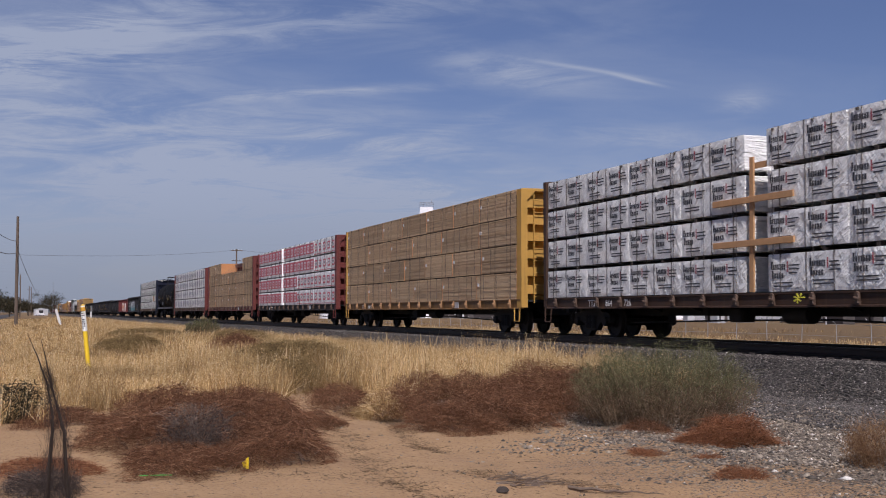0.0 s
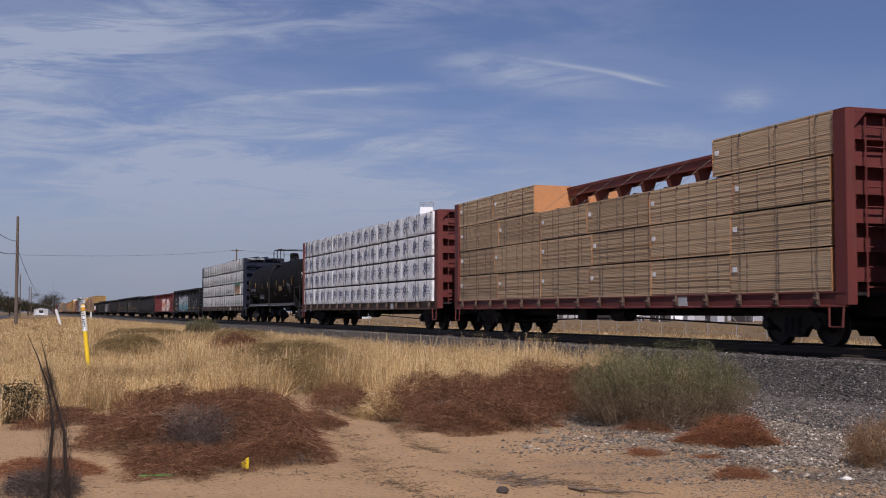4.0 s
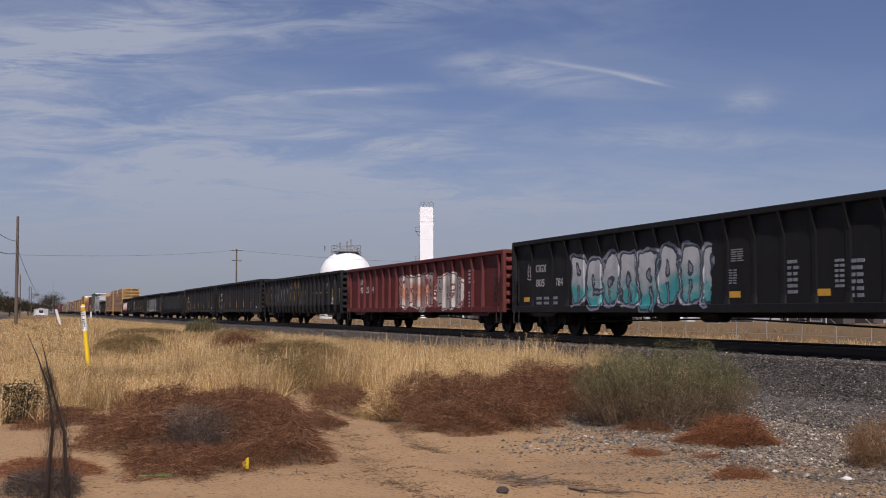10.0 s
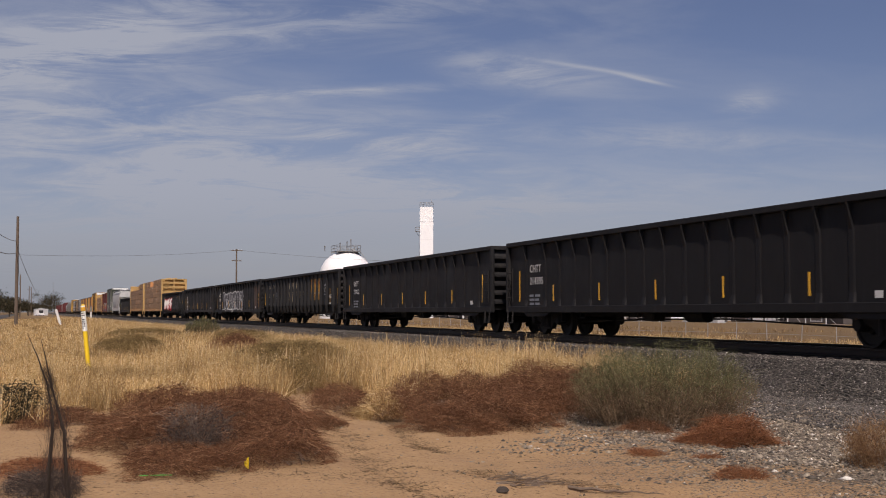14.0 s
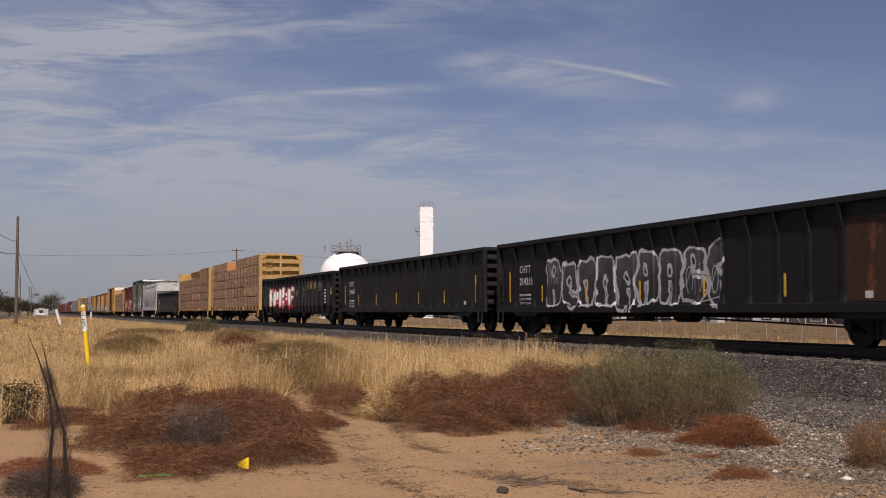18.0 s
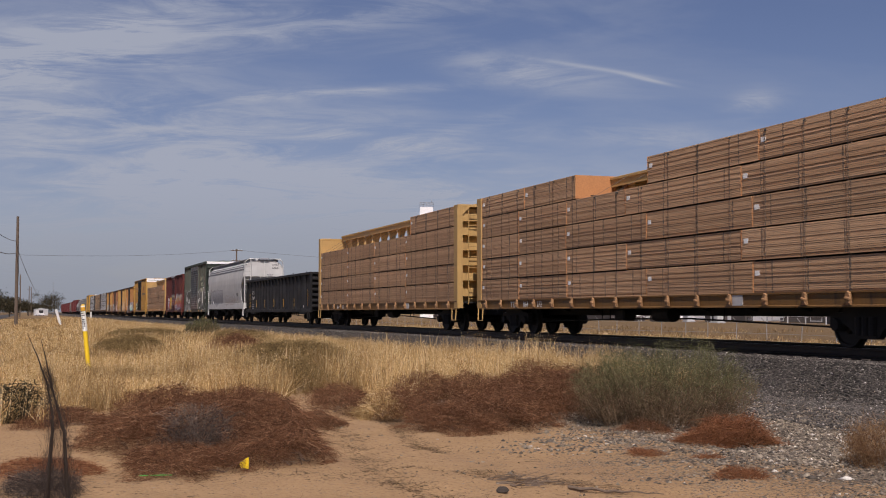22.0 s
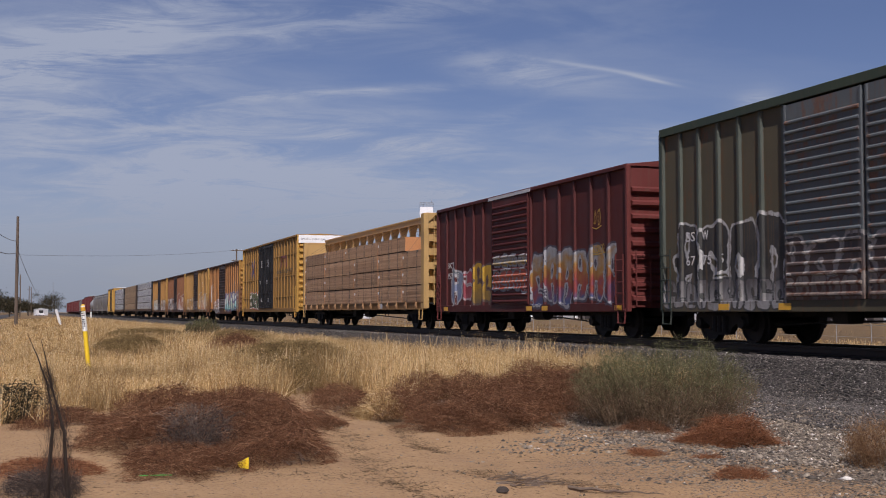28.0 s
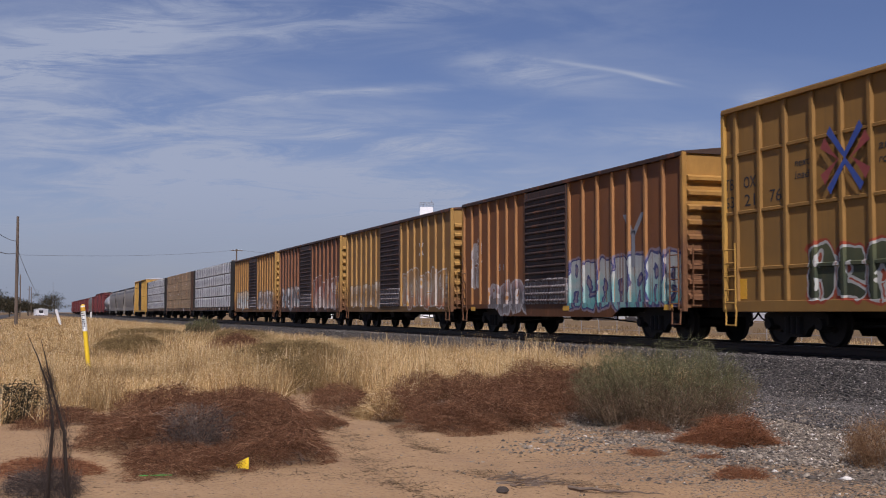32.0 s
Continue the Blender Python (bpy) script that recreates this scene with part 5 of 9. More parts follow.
def covered_hopper(x0, x1, label, skin, top=4.55, bottom=0.94, detail=True):
    car = car_at("covered_hopper", x0, x1, label)
    h = (x1 - x0) / 2
    up = top - 4.55
    prof = []
    for (ya, za), (yb, zb) in zip(HOPPER_SIDE, HOPPER_SIDE[1:]):
        n = 5 if zb < 3.4 else 1
        prof += [(ya + (yb - ya) * k / n, za + (zb - za) * k / n + up) for k in range(n)]
    prof.append((0.0, top))
    for s in (-1, 1):
        b = MB()
        for y, z in prof:
            e = hopper_end(z - up, h)
            b.v += [(-e, s * y, z), (e, s * y, z), (e, s * (y - 0.03), z - 0.015), (-e, s * (y - 0.03), z - 0.015)]
        for k in range(len(prof) - 1):
            for j in range(4):
                m = (j + 1) % 4
                b.f.append((4 * k + j, 4 * k + m, 4 * k + 4 + m, 4 * k + 4 + j))
                b.s.append(0)
        b.f += [(0, 1, 2, 3), tuple(4 * (len(prof) - 1) + j for j in range(4))]
        b.s += [0, 0]
        part("side_sheet", b, skin, car, smooth=True)
        part("side_sill", MB().box(-h + 0.02, h - 0.02, s * 1.47 - 0.04, s * 1.47 + 0.04, bottom, 1.38, c=0.012), skin, car)
        # end wall under the roof's arch, and the slope sheet that runs in from its foot
        arch = [(y, z - 0.02) for y, z in prof if z > 3.35 + up]
        full = [(1.5, 3.35 + up)] + arch + [(-y, z) for y, z in arch[-2::-1]] + [(-1.5, 3.35 + up)]
        part("end_wall", MB().prism(full, s * (h - 0.18), s * (h - 0.15), "x"), skin, car)
        part("slope_sheet", MB().prism([(s * (h - 0.16), 3.36 + up), (s * (h - 3.0), 1.36), (s * (h - 3.06), 1.36), (s * (h - 0.22), 3.36 + up)], -1.47, 1.47, "y"), skin, car)
        e = MB()
        e.box(s * (h - 0.06) - 0.05, s * (h - 0.06) + 0.05, -1.43, 1.43, bottom + 0.06, 1.37)
        part("end_sill", e, skin, car)
        part("end_platform", MB().box(s * (h - 0.75) - 0.62, s * (h - 0.75) + 0.62, -1.43, 1.43, 1.30, 1.34), MAT["galv_dull"], car)
        for y in (-0.42, 0.42):
            part("end_stay", MB().tube((s * (h - 0.12), y, 1.36), (s * (h - 0.14), y * 0.6, 3.4 + up), 0.04, 6), skin, car)
        part("air_cylinder", MB().tube((s * (h - 0.9), -0.9, 1.62), (s * (h - 0.9), -0.1, 1.62), 0.19, 12), MAT["galv_dull"], car, smooth=True)
        part("centre_stake", MB().box(s * (h - 0.10) - 0.03, s * (h - 0.10) + 0.03, 0.02, 0.09, 3.3 + up, top + 0.1), skin, car)
        for y in (-1.42, -0.98, 1.42):
            part("corner_stile", MB().box(s * (h - 0.03) - 0.03, s * (h - 0.03) + 0.03, y - 0.03, y + 0.03, 0.92, top - 0.3 if abs(y) > 1.2 else top + 0.06), skin, car)
        for y in (-1, 1):
            part("roof_bracket", MB().cable([(s * (h - 0.03), y * 1.42, top - 0.32), (s * (h - 0.03), y * 1.36, top - 0.08), (s * (h - 0.03), y * 1.14, top + 0.08), (s * (h - 0.03), 0.0, top + 0.09)], 0.035, 6), skin, car)
        ladder(car, s * (h - 0.01), -1.20, 1.4, top - 0.1, skin, "x", 0.46, 8)
        part("grab_iron", MB().cable([(s * (h - 0.5), -1.53, 1.45), (s * (h - 0.5), -1.56, 2.5), (s * (h - 0.12), -1.56, 2.55)], 0.016, 5), skin, car)
        part("step", MB().cable([(s * (h - 0.52), -1.48, bottom), (s * (h - 0.47), -1.5, 0.46), (s * (h - 0.10), -1.5, 0.46), (s * (h - 0.06), -1.48, bottom)], 0.03), skin, car)
        part("brake_hood" if s > 0 else "roof_hood", MB().box(s * (h - 0.3) - 0.34, s * (h - 0.3) + 0.34, -0.34, 0.34, top + 0.0, top + 0.16, c=0.03), MAT["galv_dull"], car)
    if detail:
        # dark strips along the roof's shoulder, painted for the shade of its ribs
        for za, zb in ((3.80, 3.92), (3.99, 4.10), (4.17, 4.24)):
            for s in (-1, 1):
                ya, yb = (float(np.interp(z, [p[1] for p in HOPPER_SIDE], [p[0] for p in HOPPER_SIDE])) for z in (za, zb))
                part("stripe", MB().prism([(s * (ya - 0.01), za + up), (s * (ya + 0.012), za + up), (s * (yb + 0.012), zb + up), (s * (yb - 0.01), zb + up)], -h + 0.16, h - 0.16, "x"), MAT["mark_shade_grey"], car, "dark band for the shade of the roof ribs")
    for k in (-1, 0, 1):
        q = MB()
        cx = k * 4.1 - 0.6
        q.v += [(cx - 1.9, -1.38, 1.34), (cx + 1.9, -1.38, 1.34), (cx + 1.9, 1.38, 1.34), (cx - 1.9, 1.38, 1.34),
                (cx - 0.4, -0.5, 0.50), (cx + 0.4, -0.5, 0.50), (cx + 0.4, 0.5, 0.50), (cx - 0.4, 0.5, 0.50)]
        q.f += [(0, 1, 5, 4), (1, 2, 6, 5), (2, 3, 7, 6), (3, 0, 4, 7), (4, 5, 6, 7)]
        q.s += [0] * 5
        q.box(cx - 0.45, cx + 0.45, -0.62, 0.62, 0.36, 0.51)
        part("discharge_gate", q, MAT["under"], car)
    part("centre_sill", MB().box(-h + 0.05, h - 0.05, -0.3, 0.3, 0.66, 1.0), MAT["under"], car)
    for s in (-1, 1):
        rb = MB()
        rb.box(-h + 0.1, h - 0.1, s * 0.88 - 0.24, s * 0.88 + 0.24, top + 0.06, top + 0.10)
        for i in range(15):
            x = -h + 0.3 + i * (2 * h - 0.6) / 14
            rb.box(x - 0.03, x + 0.03, s * 0.88 - 0.22, s * 0.88 + 0.22, top - 0.12, top + 0.06)
        part("running_board", rb, MAT["galv_dull"], car)
    part("hatch", MB().box(-h + 1.2, h - 1.2, -0.38, 0.38, top - 0.02, top + 0.15, c=0.03), skin, car)
    running_gear(car, h, h - 1.9)
    return car


# ---- tank car ----
def tank_car(x0, x1, label, skin, radius=1.52, centre=2.56, plat=0.8):
    car = car_at("tank_car", x0, x1, label)
    h = (x1 - x0) / 2
    L = h - 0.85
    prof = [(-L, 0.0), (-L + 0.02, 0.35), (-L + 0.07, 0.7), (-L + 0.17, 1.02), (-L + 0.30, 1.24), (-L + 0.46, 1.39), (-L + 0.62, 1.47), (-L + 0.80, 1.5)]
    prof = [(a, r * radius / 1.5) for a, r in prof]
    full = prof + [(-a, r) for a, r in reversed(prof)]
    part("shell", MB().lathe(full, 64, "x", (0, 0, centre)), skin, car, smooth=True)
    for a in (-L * 0.62, -L * 0.2, L * 0.2, L * 0.62):
        part("weld_band", MB().lathe([(a - 0.02, radius), (a - 0.02, radius + 0.006), (a + 0.02, radius + 0.006), (a + 0.02, radius)], 64, "x", (0, 0, centre)), skin, car)
    zt = centre + radius
    d = MB()
    d.lathe([(zt - 0.1, 0.28), (zt + 0.42, 0.28), (zt + 0.48, 0.24), (zt + 0.52, 0.0)], 20, "z", (plat, 0, 0))
    part("valve_dome", d, skin, car, smooth=True)
    part("safety_valve", MB().tube((plat + 0.62, 0.1, zt - 0.1), (plat + 0.62, 0.1, zt + 0.22), 0.09, 10).tube((plat + 0.42, -0.25, zt - 0.1), (plat + 0.42, -0.25, zt + 0.12), 0.12, 10).box(plat + 0.3, plat + 0.9, -0.3, 0.3, zt - 0.06, zt + 0.03), MAT["under"], car)
    for y in (-0.98, 0.98):
        part("platform", MB().prism([(plat - 0.62, y - 0.26), (plat + 0.62, y - 0.26), (plat + 0.62, y + 0.26), (plat - 0.62, y + 0.26)], zt - 0.34, zt - 0.29, "z"), MAT["under"], car)
    zr = zt + 0.66
    for x in (plat - 0.56, plat + 0.56):
        part("handrail", MB().cable([(x, -1.24, zt - 0.32), (x, -1.24, zr - 0.06), (x, -1.18, zr), (x, 0.0, zr + 0.02), (x, 1.18, zr), (x, 1.24, zr - 0.06), (x, 1.24, zt - 0.32)], 0.03), MAT["under"], car)
        for y in (-1, 1):
            part("side_hoop", MB().cable([(x, y * 1.22, zr + 0.0), (x, y * 1.1, zr + 0.06), (x, y * 0.86, zr + 0.04), (x, y * 0.80, zr - 0.04), (x, y * 0.80, zt - 0.2)], 0.024), MAT["under"], car)
    xl = plat - 0.06
    curve = [(-1.56, 0.66), (-1.62, 1.3), (-1.66, 2.2), (-1.62, 3.0), (-1.45, 3.45), (-1.24, zt - 0.34)]
    for x in (xl - 0.2, xl + 0.2):
        part("ladder_stile", MB().cable([(x, y, z) for y, z in curve], 0.024), MAT["under"], car)
    for i in range(9):
        z = 0.75 + i * 0.34
        y = float(np.interp(z, [c[1] for c in curve], [c[0] for c in curve]))
        part("ladder_rung", MB().tube((xl - 0.2, y, z), (xl + 0.2, y, z), 0.018, 5), MAT["under"], car)
    for s in (-1, 1):
        sd = MB()
        sd.box(s * (h - 0.95) - 0.9, s * (h - 0.95) + 0.9, -0.35, 0.35, 0.66, 1.10, c=0.02)
        sd.box(s * (h - 0.5) - 0.45, s * (h - 0.5) + 0.45, -1.45, 1.45, 1.00, 1.08)
        part("stub_sill", sd, MAT["under"], car)
        part("saddle", MB().prism([(-1.2, 1.02), (1.2, 1.02), (1.42, 1.95), (1.1, 1.5), (0.6, 1.2), (0, 1.08), (-0.6, 1.2), (-1.1, 1.5), (-1.42, 1.95)], s * (h - 2.0) - 0.24, s * (h - 2.0) + 0.24, "x"), skin, car)
        part("gusset", MB().prism([(s * (h - 1.75), 1.06), (s * (h - 0.55), 1.06), (s * (h - 1.75), 1.75)], -1.36, -1.30, "y"), skin, car)
        hr = MB()
        hr.cable([(s * (h - 1.55), -1.45, 1.05), (s * (h - 1.52), -1.46, 2.06), (s * (h - 1.45), -1.46, 2.14), (s * (h - 0.12), -1.46, 2.22), (s * (h - 0.04), -1.46, 2.16), (s * (h - 0.04), -1.45, 1.05)], 0.028)
        part("end_handrail", hr, MAT["under"], car)
        part("step", MB().cable([(s * (h - 0.5), -1.45, 1.05), (s * (h - 0.48), -1.47, 0.42), (s * (h - 0.1), -1.47, 0.42), (s * (h - 0.08), -1.45, 1.05)], 0.024), MAT["under"], car)
    rr = MB()
    rr.cable([(-L + 1.3, -1.56, 1.13), (0.0, -1.57, 1.13), (L - 1.3, -1.56, 1.13)], 0.024)
    part("side_rail", rr, MAT["galv_dull"], car)
    for i in range(8):
        x = -L + 1.6 + i * (2 * L - 3.2) / 7
        part("rail_bracket", MB().prism([(x - 0.05, 1.12), (x + 0.05, 1.12), (x + 0.16, 1.28), (x + 0.08, 1.28)], -1.56, -1.16, "y"), MAT["galv_dull"], car)
    part("bottom_outlet", MB().prism([(plat - 0.9, 1.05), (plat + 1.0, 1.05), (plat + 0.55, 0.78), (plat - 0.5, 0.78)], -0.45, 0.45, "y").tube((plat, 0, 0.8), (plat, 0, 0.56), 0.12, 10), MAT["under"], car)
    for k, x in enumerate((-L + 1.12, -4.85, -2.38, -0.43, 2.49, 4.81, L - 1.12)):
        ring = MB()
        tall = 0.30 if k in (0, 6) else 0.20
        for j in range(6):
            z0_, z1_ = (-0.26 + (2 * tall) * (j + i) / 6 for i in (0, 1))
            lean = -0.25 if k == 0 else 0.0
            ring.face([(x + w + lean * zz, -math.sqrt(radius * radius - zz * zz) - 0.012, centre + zz) for w, zz in ((-0.035, z0_), (0.035, z0_), (0.035, z1_), (-0.035, z1_))])
        part("reflector", ring, MAT["yellow_mark"], car)
    running_gear(car, h, h - 1.95)
    return car


# ---- the train, from its head ----
def cuts(at, kind):
    return [(a, e, kind) for a, e in zip(at, at[1:])]


def tiers_of(h, n, make):
    return [(h, make(i)) for i in range(n)]


H = 11.15
TOPZ = (4.73 - 1.125) / 4
MUD = (0.013, 0.0125, 0.013)

# wrapped grey lumber, with a braced gap
centerbeam(-33.2, -10.9, "brown_sill", "brown centre-beam flatcar with bulkheads, carrying grey-wrapped lumber", letters_text="TTZ 864 726", far_deep=0.16, chord_up=0.12)
load_on(-33.2, -10.9, tiers_of(TOPZ, 4, lambda i: cuts([-10.98, -8.3, -5.8, -3.15, -0.4], "bars") + cuts([0.42, 3.1, 5.6, 8.2, 10.8], "bars")), "grey plastic-wrapped lumber bundles with dark print, stacked four high")
# yellow car with bare lumber
centerbeam(-57.3, -35.0, "yellow", "yellow centre-beam flatcar loaded with bare lumber", letters_text="TTZ 866941", far_deep=0.14)
load_on(-57.3, -35.0, tiers_of(TOPZ, 4, lambda i: even(-10.98, 10.70, 7 if i % 2 else 6, "tan", 0.3, i)), "bare weathered lumber bundles with white tags, stacked four high")
# red car with red and white wrap
centerbeam(-81.5, -59.3, "red", "oxide-red centre-beam flatcar carrying red-and-white-wrapped lumber", "under", letters_text="ATW 30 015", far_deep=0.14)


def red_row(i):
    r = cuts([-10.94, -7.2, -3.2], "redfull") + cuts([-2.6, 1.4, 5.8, 10.75], "redfull")
    return [(a, e, "redbox" if (k == 4 or (k == 3 and i < 2)) else "redfull") for k, (a, e, _) in enumerate(r)]


load_on(-81.5, -59.3, tiers_of(TOPZ, 4, red_row), "lumber in red-and-white printed wrap, stacked four high")
# red car with bare lumber, part of the top tier gone
centerbeam(-105.7, -83.4, "red", "oxide-red centre-beam flatcar with opera-window beam showing above bare lumber")
load_on(-105.7, -83.4, [(TOPZ, even(-10.65, 10.65, 6, "tan", 0.2, i)) for i in range(3)] + [(TOPZ, even(-10.75, -3.9, 2, "tan") + even(6.4, 10.75, 1, "tan"))], "bare tan lumber bundles with part of the top tier missing")
# red car with pale wrap and navy print
centerbeam(-131.65, -107.7, "red", "oxide-red centre-beam flatcar carrying pale-wrapped lumber with navy print", "brown_sill", far_deep=0.16)
load_on(-131.65, -107.7, tiers_of(TOPZ, 4, lambda i: cuts([-11.80, -9.2, -5.1, -0.3, 3.4, 7.1, 11.2], "blue")), "pale plastic-wrapped lumber bundles with navy print, stacked four high")
# black tank car
tk = tank_car(-151.1, -132.6, "black tank car with a railed top platform and side ladder", MAT["tank"])
# dark blue car with green-printed wrap
blue_car = centerbeam(-174.0, -151.7, "blue", "dark blue centre-beam flatcar carrying silver-wrapped lumber with green print", "under", letters_text="NOKL 7374", far_deep=0.18, chord_up=0.10)
load_on(-174.0, -151.7, tiers_of(TOPZ, 4, lambda i: cuts([-10.96, -6.9, -4.0, 0.35, 3.3, 6.95, 10.72], "green")), "silver plastic-wrapped lumber with green print, one wrap torn open")

WHITE, TEAL, DK = (0.55, 0.56, 0.56), (0.05, 0.36, 0.36), (0.02, 0.02, 0.022)
g7 = gondola(-196.75, -176.2, "black gondola with white and teal sprayed lettering", graffiti("black_sprayed_teal", MUD, [(-6.1, 1.5, 0.74, 2.40, [TEAL, (0.07, 0.36, 0.36), (0.40, 0.44, 0.44), WHITE, WHITE], (0.05, 0.07, 0.08), 1.02, (0.26, 0.26, 0.31))], wear=0.12), style="gusset")
g8 = gondola(-218.1, -197.7, "oxide-red gondola with pale sprayed lettering", graffiti("red_sprayed_pale", (0.125, 0.026, 0.024), [(-1.8, 2.9, 0.78, 2.3, [(0.42, 0.38, 0.34), (0.36, 0.14, 0.08), (0.52, 0.48, 0.43)], (0.10, 0.03, 0.03), 0.78, (0.50, 0.46, 0.42)), (3.2, 6.3, 0.78, 2.2, [(0.44, 0.41, 0.38), (0.34, 0.30, 0.27), (0.52, 0.49, 0.45)], (0.12, 0.05, 0.04), 0.78, (0.48, 0.45, 0.42))], wear=0.2), top=2.80, ribs=19, end_key="red")
g9 = gondola(-240.2, -219.5, "black gondola with faded gold lettering and white tags", graffiti("black_tagged", MUD, []), top=2.83, bottom=0.64, style="fin")
g10 = gondola(-261.7, -241.6, "plain black gondola with yellow reflector strips", graffiti("black_plain", (0.014, 0.013, 0.0135), []), style="gusset")
g11 = gondola(-283.3, -263.2, "plain black gondola with yellow reflector strips", graffiti("black_plain_b", (0.015, 0.0135, 0.0135), []), style="gusset")
g12 = gondola(-305.1, -284.4, "black gondola with a faded orange panel and pale lettering", graffiti("black_orange_panel", MUD, []), top=2.92, bottom=0.64, style="fin")
g13 = gondola(-326.95, -306.3, "black gondola with large white sprayed lettering", graffiti("black_sprayed_white", MUD, [(-6.6, 3.2, 0.72, 2.35, [(0.03, 0.03, 0.03), (0.045, 0.045, 0.05), (0.10, 0.10, 0.11)], WHITE, 1.15)], wear=0.2), style="gusset")
g14 = gondola(-348.6, -328.3, "plain black gondola with yellow reflector strips", graffiti("black_plain_c", (0.015, 0.014, 0.014), []), style="gusset")
g15 = gondola(-369.8, -349.9, "black gondola with red and white sprayed lettering", graffiti("black_sprayed_red", MUD, [(-7.4, 0.2, 0.88, 2.3, [(0.34, 0.03, 0.04), (0.50, 0.49, 0.46), (0.56, 0.55, 0.52), (0.50, 0.49, 0.46)], (0.30, 0.02, 0.03), 1.3)], wear=0.1), top=2.86, bottom=0.64, style="fin")


def strip_marks(g, number, tail=()):
    """Reflector strips along the side, the reporting mark beside the first, and small weight lines under it."""
    h = (RIBS[g][-1] - RIBS[g][0]) / 2 + 1.35
    yellow_strips(g, [-h + 0.85, h - 1.0], -1.404, 1.05, 0.97)
    yellow_strips(g, [-h + d for d in (3.45, 6.5, 9.65, 12.75, 15.92)], -1.404, 1.04, 0.49)
    x = -h + 1.66
    letters("CHTT", 0.245, MAT["white_mark"], g, x, -1.404, 1.96, width=0.86)
    letters(number, 0.235, MAT["white_mark"], g, x, -1.404, 1.58, width=1.02 if len(number) > 5 else 0.96)
    if tail:
        for i, line in enumerate(tail):
            letters(line, 0.075, MAT["white_mark"], g, x, -1.404, 1.22 - 0.13 * i, width=0.88)
    else:
        bars(g, MAT["galv_dull"], x, -1.403, 0.94, 0.86, 0.38, 3, 2)
    part("data_plate", MB().box(h - 2.2, h - 1.98, -1.408, -1.402, 0.98, 1.12), MAT["white_mark"], g)


for g, num, tail in ((g10, "214395", ()), (g11, "21402", ()), (g13, "214215", ("LD LMT 207900", "LT WT 78100", "CU FT 3564")), (g14, "214617", ("LD LMT 207900", "LT WT 78100", "CU FT 3564"))):
    strip_marks(g, num, tail)

# yellow cars with bare lumber
TOP5 = (4.72 - 1.125) / 5
centerbeam(-393.3, -371.0, "faded_yellow", "yellow centre-beam flatcar with tall bulkheads, loaded with bare lumber", letters_text="TTZ 864 272")
load_on(-393.3, -371.0, [(TOP5, cuts([-10.78, -7.5, -3.9, -0.2, 5.2, 10.78] if i % 2 else [-10.78, -7.5, -3.9, 0.9, 5.6, 10.78], "pink")) for i in range(4)] + [(TOP5, even(-10.78, -3.3, 2, "pink") + even(1.0, 10.78, 2, "pink"))], "bare reddish lumber bundles stacked five high with a gap on top")
centerbeam(-417.6, -395.4, "faded_yellow", "yellow centre-beam flatcar with open-windowed beam above bare lumber", letters_text="TTZ 864 837", chord_up=0.2)
load_on(-417.6, -395.4, [(0.70, cuts([-10.75, -5.1, -0.2, 4.6, 10.75], "pink")) for i in range(4)] + [(0.76, even(5.3, 10.75, 1, "pink"))], "bare reddish lumber bundles with the top tier on one end only")
g18 = gondola(-440.3, -419.7, "plain black gondola with yellow reflector strips", graffiti("black_plain_d", (0.018, 0.0175, 0.018), []), style="gusset")
strip_marks(g18, "72349")
h19 = covered_hopper(-460.15, -441.65, "pale grey covered hopper with dark smudged graffiti", graffiti("hopper_grey", (0.55, 0.55, 0.53), [(-7.6, -0.8, 1.25, 2.6, [(0.18, 0.18, 0.19), (0.30, 0.30, 0.31), (0.46, 0.46, 0.47)], (0.24, 0.24, 0.25), 0.85), (0.0, 5.2, 1.25, 2.0, [(0.40, 0.38, 0.36), (0.50, 0.50, 0.51)], (0.36, 0.32, 0.28), 0.8)]))
SPRAYED20 = [(-7.2, -2.6, 0.72, 2.95, [(0.10, 0.09, 0.085), (0.035, 0.034, 0.034), (0.05, 0.048, 0.046)], (0.46, 0.45, 0.43), 1.15), (2.5, 7.7, 0.72, 2.95, [(0.04, 0.04, 0.04), (0.055, 0.052, 0.05), (0.12, 0.115, 0.11)], (0.46, 0.45, 0.43), 1.3), (-7.7, -2.6, 0.72, 1.5, [(0.32, 0.31, 0.30), (0.10, 0.09, 0.09)], (0.05, 0.05, 0.05), 0.5)]
G20 = graffiti("green_box_sprayed", (0.098, 0.083, 0.052), SPRAYED20, rust=0.16, wear=0.3)
D20 = graffiti("blue_door_sprayed", (0.115, 0.130, 0.135), [(-2.8, 2.4, 0.85, 2.35, [(0.085, 0.045, 0.035), (0.13, 0.09, 0.075), (0.06, 0.055, 0.055)], (0.36, 0.33, 0.30), 0.95), (-2.8, 2.4, 0.8, 1.5, [(0.10, 0.05, 0.035), (0.30, 0.26, 0.22)], (0.12, 0.06, 0.04), 0.5)], rust=0.3, wear=0.4)
b20 = boxcar(-477.1, -461.5, "tall olive-green boxcar with blue ribbed doors and white graffiti", G20, paint("green_end_paint", (0.032, 0.042, 0.034)), paint("green_roof", (0.07, 0.10, 0.07)), top=5.18, posts=6, doors=((-2.63, -0.14, D20), (-0.06, 2.4, D20)), eave_trim=paint("green_eave", (0.045, 0.062, 0.042)), eave_h=0.20, rib_skin=graffiti("green_rib_sprayed", (0.080, 0.092, 0.074), SPRAYED20, rust=0.1, wear=0.5))
